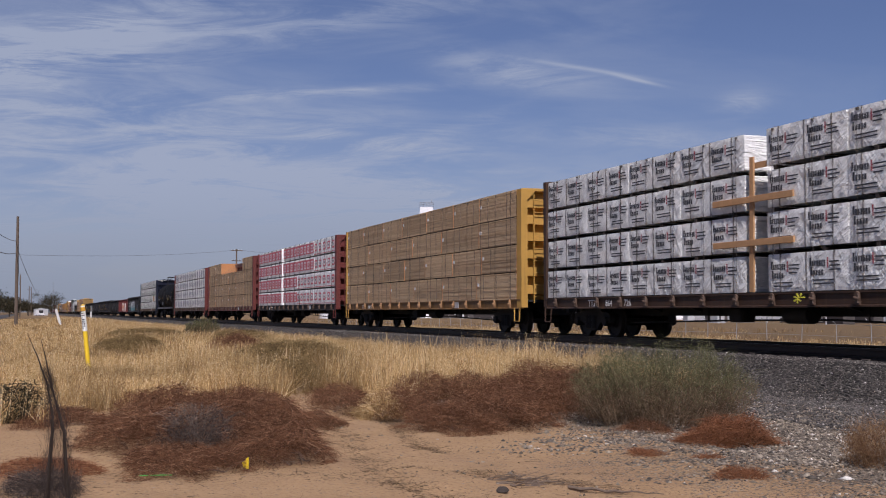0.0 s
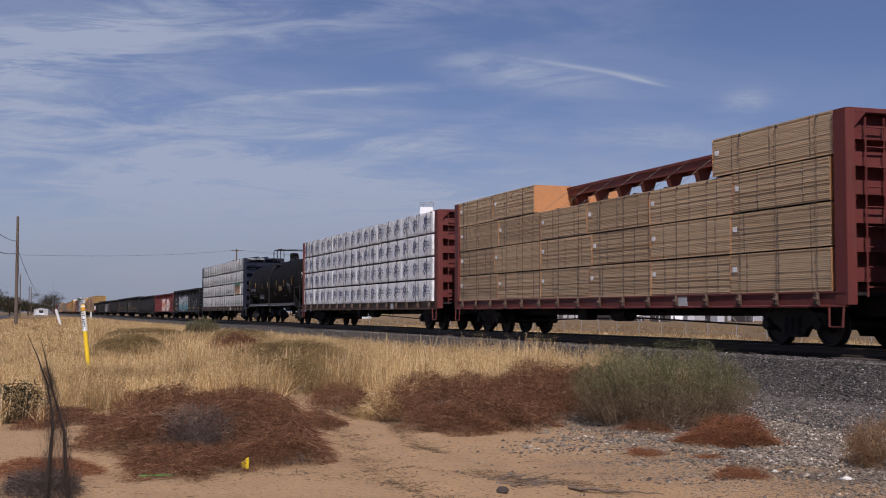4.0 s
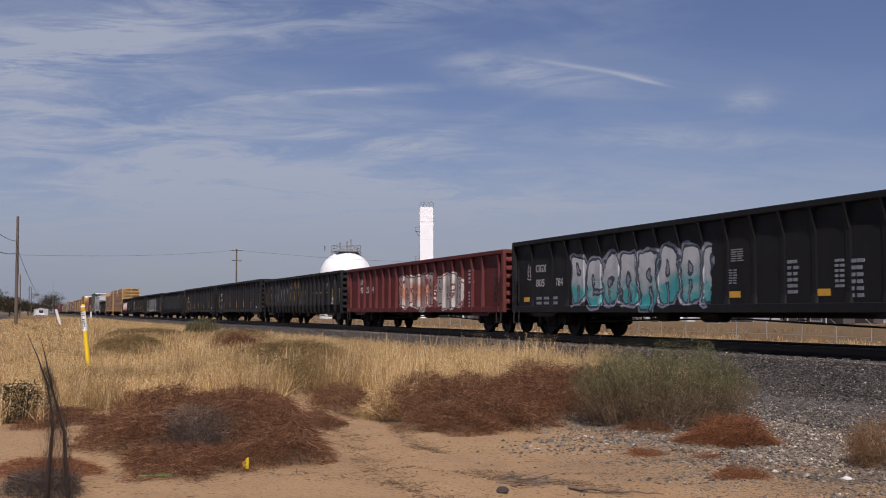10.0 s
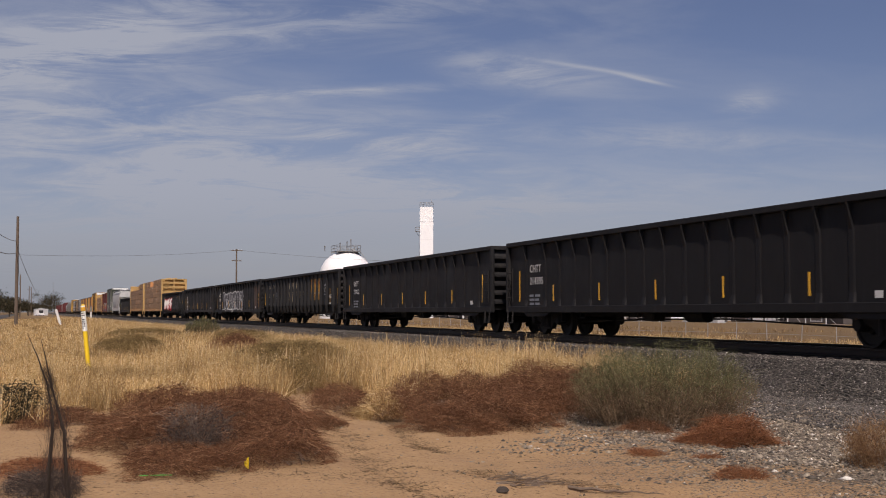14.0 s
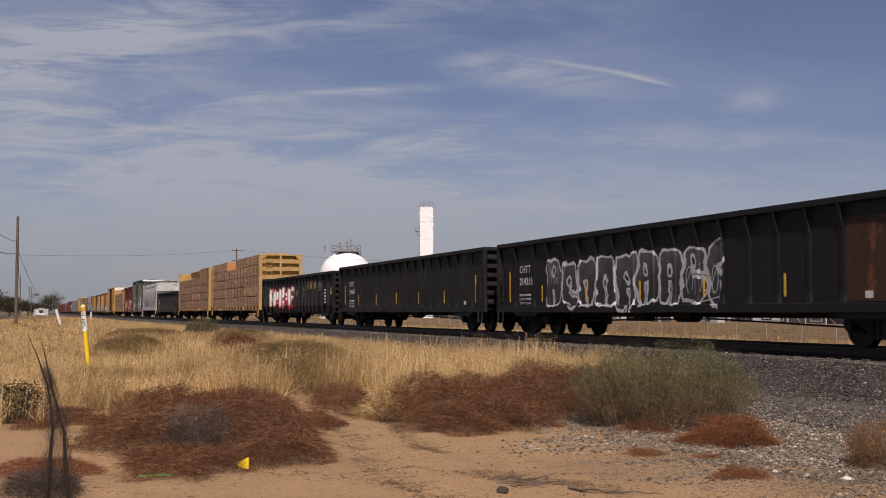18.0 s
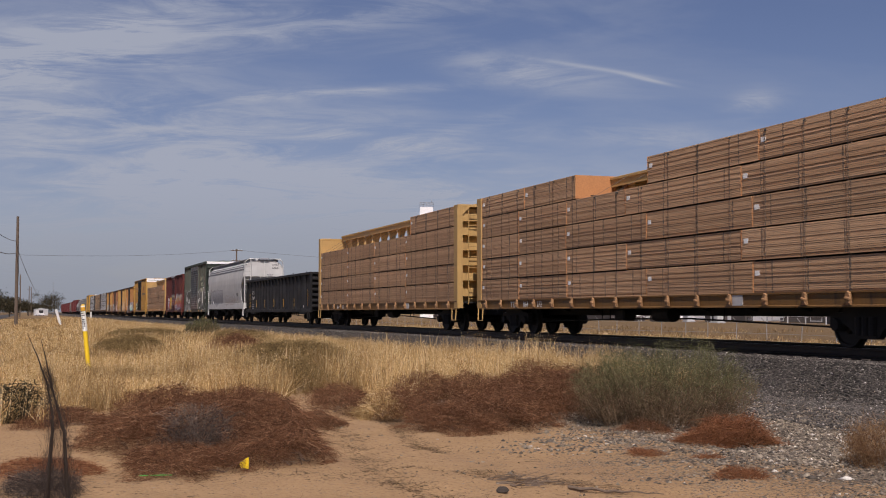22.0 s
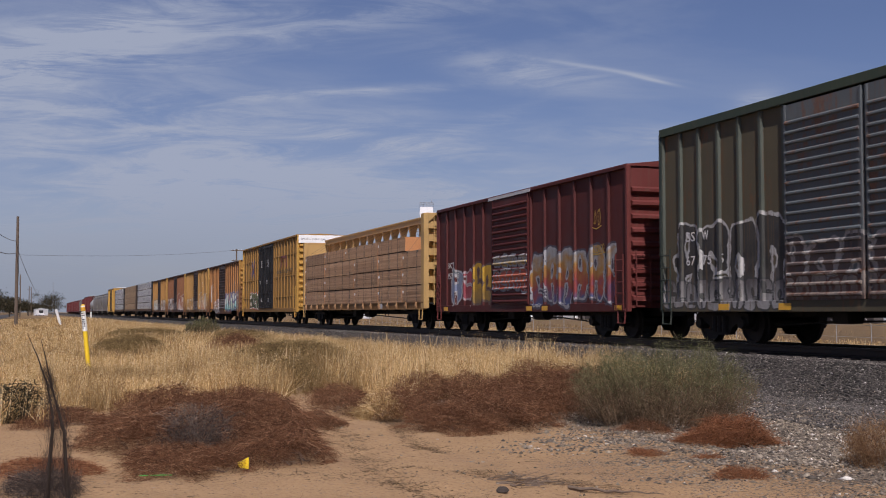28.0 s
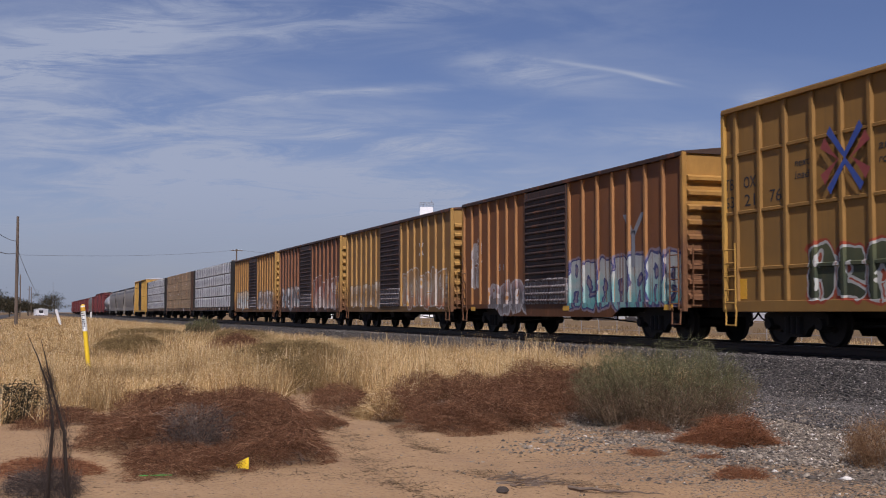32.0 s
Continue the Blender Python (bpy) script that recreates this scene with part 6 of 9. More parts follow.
SPRAYED21 = [(-6.3, -5.0, 0.80, 2.35, [(0.12, 0.15, 0.26), (0.20, 0.24, 0.34), (0.16, 0.19, 0.20)], (0.42, 0.42, 0.42), 1.25), (-5.0, -3.9, 0.95, 2.35, [(0.30, 0.10, 0.12), (0.24, 0.05, 0.06), (0.33, 0.08, 0.09)], (0.36, 0.30, 0.30), 0.95),
             (-3.9, -2.0, 0.80, 2.5, [(0.16, 0.11, 0.05), (0.34, 0.20, 0.03), (0.46, 0.28, 0.03)], (0.10, 0.07, 0.06), 0.9), (1.3, 6.9, 0.85, 2.65, [(0.06, 0.08, 0.17), (0.24, 0.05, 0.04), (0.28, 0.15, 0.04), (0.26, 0.27, 0.27)], (0.28, 0.28, 0.29), 1.0, (0.06, 0.06, 0.08))]
R21 = graffiti("red_box_sprayed", (0.080, 0.019, 0.017), SPRAYED21, wear=0.28)
D21 = graffiti("red_door_sprayed", (0.085, 0.019, 0.017), [(-1.8, 1.1, 1.35, 2.15, [(0.34, 0.06, 0.05), (0.50, 0.16, 0.08), (0.42, 0.10, 0.07)], (0.30, 0.31, 0.33), 0.58, (0.25, 0.26, 0.28)), (-1.8, 1.1, 2.15, 2.6, [(0.40, 0.26, 0.04), (0.36, 0.36, 0.36)], (0.36, 0.36, 0.36), 0.7)], wear=0.2)
b21 = boxcar(-494.3, -478.9, "oxide-red boxcar with ribbed doors and many-coloured graffiti", R21, MAT["red"], MAT["red"], top=4.64, posts=6, doors=((-1.9, 1.2, D21),))
centerbeam(-518.1, -496.0, "faded_yellow", "yellow centre-beam flatcar with windowed beam above bare lumber", chord_up=0.2, far_deep=0.2)
load_on(-518.1, -496.0, [(0.72, cuts([-10.7, -6.0, 0.1, 4.3, 8.0, 10.7], "pink")) for i in range(3)] + [(0.62, cuts([-10.7, -6.0, -1.7, 4.3, 8.5], "pink"))], "bare reddish lumber bundles, unevenly stacked four high")
Y23 = graffiti("yellow_box_sprayed", (0.285, 0.155, 0.042), [(-6.5, -3.0, 0.80, 2.15, [(0.035, 0.045, 0.03), (0.05, 0.06, 0.035), (0.09, 0.10, 0.05)], (0.42, 0.42, 0.38), 0.95, (0.30, 0.06, 0.03))], wear=0.08)
b23 = boxcar(-538.7, -519.9, "tall yellow boxcar with black double plug doors", Y23, MAT["yellow"], paint("yellow_roof", (0.34, 0.19, 0.05)), top=5.30, posts=6, grid=True, roof_rise=0.02, post_x=[-8.92, -8.02, -7.09, -6.17, -5.28, -4.42, -3.6, -2.85, 2.25, 2.94, 3.82, 4.71, 5.65, 6.53, 7.4, 8.21, 9.02, 9.34], doors=((-2.75, -0.3, MAT["black"]), (-0.3, 2.15, MAT["black"])), ribbed_doors=False)
BD = graffiti("dark_brown_door", (0.045, 0.030, 0.026), [(-1.9, 1.3, 0.85, 1.75, [(0.10, 0.07, 0.06), (0.22, 0.19, 0.18)], (0.34, 0.32, 0.31), 0.42)], rust=0.25, wear=0.5)
BROWN_EAVE = paint("brown_eave", (0.055, 0.030, 0.021), rust=0.3)
WORN_END = rusty_end("yellow_rusty_end", (0.42, 0.22, 0.045), 2.1, 3.9)
WORN_END_B = rusty_end("yellow_worn_end", (0.42, 0.24, 0.06), 0.8, 2.6)


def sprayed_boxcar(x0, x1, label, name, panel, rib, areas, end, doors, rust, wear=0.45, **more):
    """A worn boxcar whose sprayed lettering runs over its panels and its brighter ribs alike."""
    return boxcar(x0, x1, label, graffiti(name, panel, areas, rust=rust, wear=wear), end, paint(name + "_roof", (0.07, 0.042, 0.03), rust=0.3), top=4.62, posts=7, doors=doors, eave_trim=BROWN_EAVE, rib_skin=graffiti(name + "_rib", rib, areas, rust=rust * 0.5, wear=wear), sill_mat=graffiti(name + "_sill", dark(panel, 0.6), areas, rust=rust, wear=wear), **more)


PALE = [(0.34, 0.32, 0.30), (0.20, 0.16, 0.14), (0.40, 0.38, 0.36)]
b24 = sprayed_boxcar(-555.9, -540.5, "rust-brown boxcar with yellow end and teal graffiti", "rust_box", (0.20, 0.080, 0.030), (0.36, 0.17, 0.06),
                     [(1.2, 7.7, 0.62, 2.3, [(0.10, 0.34, 0.32), (0.22, 0.40, 0.38), (0.42, 0.44, 0.40), (0.36, 0.38, 0.38)], (0.05, 0.06, 0.15), 0.92, (0.22, 0.18, 0.21)), (-5.2, -1.9, 0.62, 1.75, [(0.26, 0.25, 0.25), (0.09, 0.08, 0.08), (0.34, 0.26, 0.27)], (0.38, 0.36, 0.35), 1.0), (-6.8, -6.2, 1.3, 3.2, PALE, (0.40, 0.38, 0.36), 0.4)], WORN_END, ((-1.9, 1.2, BD),), 0.30, 0.22, dropped=True)
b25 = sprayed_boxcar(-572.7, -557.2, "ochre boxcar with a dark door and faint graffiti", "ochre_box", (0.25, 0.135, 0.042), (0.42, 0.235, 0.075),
                     [(-7.2, -1.7, 0.80, 2.1, [(0.38, 0.35, 0.31), (0.20, 0.12, 0.06), (0.36, 0.33, 0.28)], (0.16, 0.10, 0.05), 0.55), (1.5, 7.2, 0.80, 2.5, [(0.30, 0.12, 0.07), (0.34, 0.27, 0.19), (0.26, 0.14, 0.05)], (0.40, 0.37, 0.33), 0.75)], WORN_END_B, ((-1.6, 1.3, BD),), 0.22, 0.5)
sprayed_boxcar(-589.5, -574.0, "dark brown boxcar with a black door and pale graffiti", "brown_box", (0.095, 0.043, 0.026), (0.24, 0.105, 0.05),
               [(-7.2, -1.7, 0.80, 2.3, [(0.38, 0.37, 0.35), (0.14, 0.17, 0.19), (0.40, 0.38, 0.36)], (0.07, 0.06, 0.06), 0.65), (1.5, 7.3, 0.80, 2.7, [(0.34, 0.30, 0.27), (0.20, 0.07, 0.05), (0.13, 0.06, 0.04)], (0.36, 0.32, 0.30), 0.7)], WORN_END_B, ((-1.5, 1.3, BD),), 0.35, 0.5)
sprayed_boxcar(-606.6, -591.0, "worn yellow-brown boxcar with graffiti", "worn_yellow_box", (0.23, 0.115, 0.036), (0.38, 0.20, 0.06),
               [(-7.0, -1.6, 0.80, 2.3, [(0.36, 0.36, 0.34), (0.22, 0.26, 0.26), (0.36, 0.30, 0.22)], (0.07, 0.06, 0.06), 0.6), (1.6, 7.2, 0.80, 2.2, [(0.37, 0.36, 0.35), (0.15, 0.15, 0.16), (0.38, 0.36, 0.34)], (0.08, 0.07, 0.07), 0.6)], WORN_END_B, ((-1.5, 1.5, BD),), 0.3, 0.5)
for a, e, kind, key, txt in ((-631.2, -608.6, "white", "under", "white plastic-wrapped lumber bundles, stacked four high"), (-655.3, -633.0, "tan", "brown_sill", "bare tan lumber bundles, stacked four high"), (-679.4, -657.1, "white", "under", "white plastic-wrapped lumber bundles, stacked four high")):
    centerbeam(a, e, key, "dark centre-beam flatcar carrying a full lumber load")
    load_on(a, e, tiers_of(TOPZ, 4, lambda i: even(-10.6, 10.6, 6, kind, 0.1, i)), txt)
Y31 = graffiti("yellow_box_far", (0.46, 0.27, 0.06), [])
boxcar(-699.3, -680.9, "tall yellow boxcar with a dark door", Y31, MAT["yellow"], MAT["galv"], top=5.2, posts=6, doors=((-2.0, 2.0, MAT["black"]),), grid=True)
TAUPE = paint("taupe_hopper_paint", (0.27, 0.25, 0.22), dirt_amount=0.4)
x = -701.2
for i in range(3):
    covered_hopper(x - 18.2, x, "dusty taupe covered hopper far down the train", TAUPE, top=4.5)
    x -= 20.0
tank_car(x - 16.0, x, "pale grey tank car with railed dome", paint("pale_tank_paint", (0.45, 0.45, 0.45)))
x -= 17.8
MAROON = paint("maroon_box_paint", (0.13, 0.03, 0.03), dirt_amount=0.4)
PALE_ROOF = paint("pale_roof", (0.42, 0.41, 0.40))
for i in range(12):
    if i == 3:
        covered_hopper(x - 18.2, x, "dusty taupe covered hopper far down the train", TAUPE, top=4.5)
        x -= 20.0
        continue
    boxcar(x - 15.6, x, "plain maroon boxcar far down the train", MAROON, MAROON, PALE_ROOF if i in (0, 5) else MAROON, top=4.9 if i in (0, 1) else 4.5, posts=6, doors=((-1.5, 1.5, None),))
    x -= 17.2


# ---- lettering, marks and small pieces on the cars ----
def patch(car, x0, x1, z0, z1, y, material, name="painted_patch"):
    return part(name, MB().box(x0, x1, y - 0.003, y + 0.003, z0, z1), material, car)


def end_letters(text, size, material, parent, x, y, z, width=None):
    ob = letters(text, size, material, parent, 0, 0, 0, width=width)
    ob.matrix_basis = Matrix.Translation((x, y, z)) @ Matrix.Rotation(radians(90), 4, "Z") @ FACE
    return ob


GP, BP = -1.404, -1.434       # faces of the gondola and boxcar side panels
WM, GM = MAT["white_mark"], MAT["gold_mark"]
def on_panel(g, k, text, size, z, material=WM):
    a, e = RIBS[g][k], RIBS[g][k + 1]
    return letters(text, size, material, g, a + 0.17, GP, z, width=min(e - a - 0.32, size * 0.8 * len(text)))


for txt, x_, z_, w_ in (("CIGX", -8.66, 1.95, 0.78), ("805", -8.63, 1.50, 0.62), ("784", -7.18, 1.50, 0.5)):
    letters(txt, 0.24, MAT["galv"], g7, x_, GP, z_, width=w_)
bars(g7, MAT["galv_dull"], -8.6, GP, 0.95, 1.7, 0.3, 2, 3, 4)
for x, z in ((-9.6, 1.04), (2.2, 1.04), (5.35, 1.04), (8.9, 1.04)):
    patch(g7, x, x + 0.45, z, z + 0.14, GP, MAT["yellow_mark"], "reflector")
for i, (x, z, w, h_) in enumerate(((2.3, 1.85, 0.5, 0.3), (2.2, 1.35, 0.35, 0.35), (4.4, 1.1, 0.4, 0.75), (6.35, 1.0, 0.5, 0.8), (5.95, 1.2, 0.3, 0.6), (7.6, 1.5, 0.3, 0.5))):
    bars(g7, MAT["galv_dull"], x, GP, z, w, h_, 6, 2, 20 + i)
on_panel(g8, 1, "UP", 0.30, 2.0)
on_panel(g8, 1, "96", 0.30, 1.6)
on_panel(g8, 2, "22", 0.30, 1.6)
on_panel(g8, 3, "4", 0.30, 1.6)
bars(g8, MAT["galv"], 6.75, GP, 1.75, 0.6, 0.55, 4, 2, 6)
bars(g8, MAT["galv"], 6.75, GP, 0.9, 0.6, 0.6, 5, 2, 7)
patch(g8, 6.8, 7.15, 1.38, 1.68, GP, MAT["black_mark"], "data_plate")


FADED_TAN = plain("faded_tan_lettering", (0.40, 0.33, 0.22), 0.7, 0, 0.3)


def gold_marks(g, seed, num, m):
    for k in (0, 1):
        letters(num[0][2 * k:2 * k + 2], 0.25, m, g, RIBS[g][k] + 0.42, GP, 2.2, width=0.56)
        letters(num[1].split()[k], 0.24, m, g, RIBS[g][k] + 0.42, GP, 1.66, width=0.62)
        bars(g, MAT["galv_dull"], RIBS[g][k] + 0.5, GP, 1.08, 0.5, 0.22, 2, 1, seed + 5 + k)
    # what is left of a large painted name, panel by panel
    for x0_, x1_, z0_, z1_ in ((-2.25, -2.05, 2.1, 2.46), (-1.25, -0.72, 2.24, 2.46), (-1.02, -0.86, 2.1, 2.24), (-0.24, -0.04, 2.1, 2.52), (0.1, 0.33, 2.06, 2.52), (-0.04, 0.1, 2.3, 2.4)):
        patch(g, x0_, x1_, z0_, z1_, GP, m, "faded_letter")
    for x_, eye_ in ((-0.10, 0.16), (0.84, 0.12), (1.88, 0.0)):
        patch(g, x_, x_ + 0.44, 1.52 if eye_ < 0.15 else 1.44, 1.92, GP, m, "faded_letter")
        patch(g, x_ + 0.16, x_ + 0.28, 1.52 + eye_, 1.70 + eye_ * 0.6, GP - 0.003, MAT["black_mark"], "letter_hole")
    for x0_, x1_, z0_, z1_ in ((-2.23, -0.62, 1.85, 1.89), (-2.23, -2.19, 1.44, 1.85), (-2.19, -1.2, 1.44, 1.48), (-1.24, -1.18, 1.30, 1.80), (-1.18, -0.62, 1.62, 1.66), (-0.66, -0.62, 1.62, 1.85), (-3.9, -3.8, 1.1, 1.7)):
        patch(g, x0_, x1_, z0_, z1_, GP - 0.001, m, "faded_line")
    bars(g, m, 3.75, GP, 1.72, 2.5, 0.14, 1, 3, seed)
    bars(g, WM, 7.2, GP, 1.1, 0.5, 0.55, 3, 1, seed + 1)
    bars(g, WM, 8.1, GP, 1.1, 0.9, 0.22, 1, 1, seed + 2)
    for x_ in (5.3, 8.2, 9.75, -9.95):
        patch(g, x_, x_ + 0.07, 1.15, 1.95, GP, MAT["yellow_mark"], "reflector")


gold_marks(g9, 30, ("GNTX", "295 134"), GM)
gold_marks(g12, 40, ("GNTX", "29 870"), FADED_TAN)
letters("NSG20", 0.2, WM, g9, 8.1, GP, 1.3, width=0.8)
FADED_RED = plain("faded_red_lettering", (0.26, 0.045, 0.03), 0.6, 0, 0.35)
ORANGE = plain("faded_orange_panel", (0.50, 0.25, 0.035), 0.6, 0, 0.3)
for i in range(3):
    patch(g12, 3.75 + i * 0.92, 4.58 + i * 0.92, 1.38, 2.55, GP, ORANGE, "faded_panel")
    patch(g12, 4.05 + i * 0.92, 4.25 + i * 0.92, 1.62, 2.36, GP - 0.003, FADED_RED, "faded_letter")
    patch(g12, 3.88 + i * 0.92, 4.45 + i * 0.92, 2.24, 2.36, GP - 0.004, FADED_RED, "faded_letter")
letters("NSG21", 0.2, WM, g12, 8.0, GP, 1.45, width=0.8)
on_panel(g15, 0, "GNTX", 0.22, 2.2, FADED_TAN)
on_panel(g15, 0, "29710", 0.22, 1.7, FADED_TAN)
for i in range(3):
    patch(g15, 3.5 + i * 0.85, 4.28 + i * 0.85, 2.0, 2.45, GP, GM, "faded_panel")
patch(g15, -9.55, -9.48, 1.0, 1.75, GP, MAT["yellow_mark"], "reflector")
for x in (0.6, 1.9, 8.9):
    patch(g15, x, x + 0.3, 1.6, 2.0, GP, GM, "faded_letter")
bars(g15, WM, 7.6, GP, 1.2, 0.4, 0.8, 5, 1, 50)


def scrawl(car, y, x, z, w, h, seed, material=WM, wide=0.014):
    """A sprayed tag: a few joined looping thin strokes, like written letters, and a line under them."""
    rnd = random.Random(seed)
    b = MB()

    def line(pts):
        for p, q in zip(pts, pts[1:]):
            dx, dz = q[0] - p[0], q[1] - p[1]
            n = math.hypot(dx, dz) + 1e-6
            ox, oz, ex, ez = -dz / n * wide, dx / n * wide, dx / n * wide * 0.6, dz / n * wide * 0.6
            b.face([(p[0] - ox - ex, y, p[1] - oz - ez), (q[0] - ox + ex, y, q[1] - oz + ez), (q[0] + ox + ex, y, q[1] + oz + ez), (p[0] + ox - ex, y, p[1] + oz - ez)])
    n = max(2, round(w / max(0.12, h * 0.42)))
    lw = w / n
    for i in range(n):
        cx, cz, ra, rb = x + (i + 0.5) * lw, z + h * 0.58, lw * rnd.uniform(0.30, 0.52), h * rnd.uniform(0.26, 0.40)
        a0, sweep = rnd.uniform(0, 6.28), rnd.uniform(3.2, 6.0) * rnd.choice((-1, 1))
        arc = [(cx + ra * math.cos(a0 + sweep * k / 9), cz + rb * math.sin(a0 + sweep * k / 9)) for k in range(10)]
        line(arc)
        line([(cx - ra * rnd.uniform(0.2, 1.0), z + h * rnd.uniform(0.2, 0.35)), arc[0], (cx + ra * rnd.uniform(-0.3, 1.0), z + h * rnd.uniform(0.75, 1.0))])
    line([(x - 0.03, z + h * 0.14), (x + w * 0.45, z + h * 0.05), (x + w * 1.04, z + h * 0.18)])
    part("sprayed_tag", b, material, car)


for i, (g, x, z, w, h) in enumerate(((g9, -8.45, 1.22, 0.62, 0.42), (g9, -7.05, 1.3, 0.62, 0.42), (g9, -6.1, 1.95, 0.6, 0.55), (g9, -6.25, 1.2, 0.5, 0.75), (g9, -5.15, 1.35, 0.3, 0.8), (g9, -4.45, 1.75, 0.6, 0.4), (g9, -4.2, 1.2, 0.4, 0.5), (g9, -3.3, 1.8, 0.6, 0.35), (g9, -3.2, 1.2, 0.4, 0.5), (g9, 0.4, 1.0, 1.25, 0.52), (g9, 7.0, 1.7, 0.5, 0.6), (g9, 8.6, 1.9, 0.4, 0.5),
                                    (g15, -9.5, 1.95, 0.8, 0.5), (g15, -9.5, 1.2, 0.7, 0.4), (g15, 2.4, 1.3, 0.5, 0.9), (g15, 6.2, 1.9, 0.8, 0.5), (g15, 8.2, 1.05, 0.5, 0.9), (g12, 6.9, 1.6, 0.5, 0.7), (g12, -6.2, 1.5, 0.6, 0.5), (g7, -9.3, 1.7, 0.4, 0.5), (g7, -4.6, 1.5, 0.7, 0.6), (g13, 1.6, 0.9, 1.5, 1.0))):
    scrawl(g, GP - 0.002, x, z, w, h, 60 + i, MAT["galv"])
for line, z in (("LOS", 1.86), ("TSK", 1.56)):
    letters(line, 0.22, MAT["galv_dull"], g13, RIBS[g13][2] + 0.12, GP - 0.002, z, width=0.62)

STAIN = paint("rust_stained_side", (0.060, 0.031, 0.016), dirt=(0.025, 0.018, 0.013), dirt_amount=0.9, rust=0.35)
for p, q in zip(RIBS[g13][-2:], RIBS[g13][-1:] + [10.2]):
    part("rust_stain", MB().box(p + 0.11, q - 0.11, GP - 0.002, GP + 0.004, 0.92, 2.55), STAIN, g13)
# hopper
letters("ACFX", 0.16, MAT["black_mark"], h19, -8.2, -1.545, 2.3, width=0.5)
end_letters("ACFX", 0.15, MAT["black_mark"], h19, 9.105, 0.62, 4.12, width=0.52)
end_letters("68861", 0.15, MAT["black_mark"], h19, 9.105, 0.62, 3.90, width=0.52)
for i in range(3):
    part("stencil", MB().box(9.09, 9.104, 0.25, 0.72, 3.5 - i * 0.07, 3.53 - i * 0.07), MAT["mark_shade_grey"], h19)
part("data_panel", MB().box(6.1, 6.45, -1.50, -1.485, 1.9, 2.15), MAT["black_mark"], h19)

# green boxcar
CREAM = plain("cream_lettering", (0.50, 0.45, 0.30), 0.6, 0, 0.15)
for r, (x, n) in enumerate(((3.55, 6), (4.15, 4), (3.55, 7))):
    for i in range(n):
        xx = x + i * 0.30
        part("faded_letter", MB().box(xx, xx + 0.19, BP - 0.003, BP + 0.003, 3.62 - r * 0.52, 3.98 - r * 0.52).box(xx + 0.19, xx + 0.22, BP - 0.003, BP + 0.003, 3.62 - r * 0.52, 3.75 - r * 0.52), CREAM, b20)
PINKISH = plain("pink_patch", (0.36, 0.20, 0.24), 0.6, 0, 0.15)
for i in range(3):
    patch(b20, 5.75, 6.12, 3.62 - i * 0.55, 4.02 - i * 0.55, BP, PINKISH)
for i in range(2):
    patch(b20, 6.45, 6.80, 3.12 - i * 0.55, 3.50 - i * 0.55, BP, CREAM)
for txt, x_, z_, w_ in (("SS", -6.72, 2.40, 0.40), ("W", -5.98, 2.40, 0.26), ("67", -6.72, 1.83, 0.40), ("75", -5.98, 1.83, 0.36), ("5", -5.28, 1.83, 0.18)):
    letters(txt, 0.23, WM, b20, x_, BP, z_, width=w_)
for b_, xs in ((b20, (-5.2, -2.9, 2.8, 4.9, 7.0)), (b21, (-6.9, 1.0, 2.2, 7.0)), (b24, (-6.8, 0.9, 6.8))):
    for x in xs:
        patch(b_, x, x + 0.42, 0.76, 0.90, -1.505, MAT["yellow_mark"], "reflector")
# red boxcar
letters("BKTY", 0.22, WM, b21, -6.7, BP, 2.35, width=1.0)
letters("157 020", 0.22, WM, b21, -6.7, BP, 1.95, width=1.2)
scrawl(b21, BP - 0.002, 5.6, 3.0, 0.5, 0.6, 91, GM)
scrawl(b21, BP - 0.002, 5.4, 2.3, 0.9, 0.3, 92, GM)
part("eave_scrape", MB().box(-2.2, 1.4, -1.54, -1.53, 4.50, 4.60), MAT["galv"], b21, "scraped bare metal above the door")
# tall yellow boxcar
BM = MAT["black_mark"]
for w_, x, z, w2 in (("TB", -9.42, 3.45, 0.36), ("OX", -8.68, 3.45, 0.46), ("63", -9.42, 3.05, 0.36), ("21", -8.66, 3.05, 0.40), ("76", -7.72, 3.07, 0.42)):
    letters(w_, 0.27, BM, b23, x, BP, z, width=w2)
for w_, x, z in (("next", -6.82, 3.72), ("load", -6.82, 3.46), ("any", -4.24, 3.76), ("road", -4.24, 3.5)):
    letters(w_, 0.17, BM, b23, x, BP, z, width=0.48, lean=0.15)
RB, BB = plain("red_arrow_paint", (0.27, 0.055, 0.045), 0.5, 0, 0.15), plain("blue_arrow_paint", (0.045, 0.08, 0.30), 0.5, 0, 0.15)
for sx, sz in ((-1, -1), (-1, 1), (1, -1), (1, 1)):
    for mat_, y_, u0, u1, v1, t_ in ((BB, -0.064, 0.0, 0.48, 0.60, 0.12), (RB, -0.067, 0.16, 0.64, 0.36, 0.19)):
        q = MB()
        q.face([(-5.13 + sx * a_, BP + y_, 3.70 + sz * c_) for a_, c_ in ((u0, -0.02), (u0 + t_ * 1.2 if mat_ is RB else u0, t_), (u1 - 0.04, v1 + t_ * 0.6), (u1 + t_ * 0.55, v1 - t_ * 0.5))])
        part("arrow_mark", q, mat_, b23)
RD = plain("dark_red_mark", (0.22, 0.04, 0.04), 0.5, 0, 0.15)
for x0_, x1_, z0_, z1_ in ((4.7, 4.85, 3.5, 4.2), (4.7, 5.3, 4.08, 4.2), (5.35, 5.9, 4.08, 4.2), (5.55, 5.7, 3.5, 4.1)):
    patch(b23, x0_, x1_, z0_, z1_, BP - 0.06, RD, "faded_mark")
q = MB()
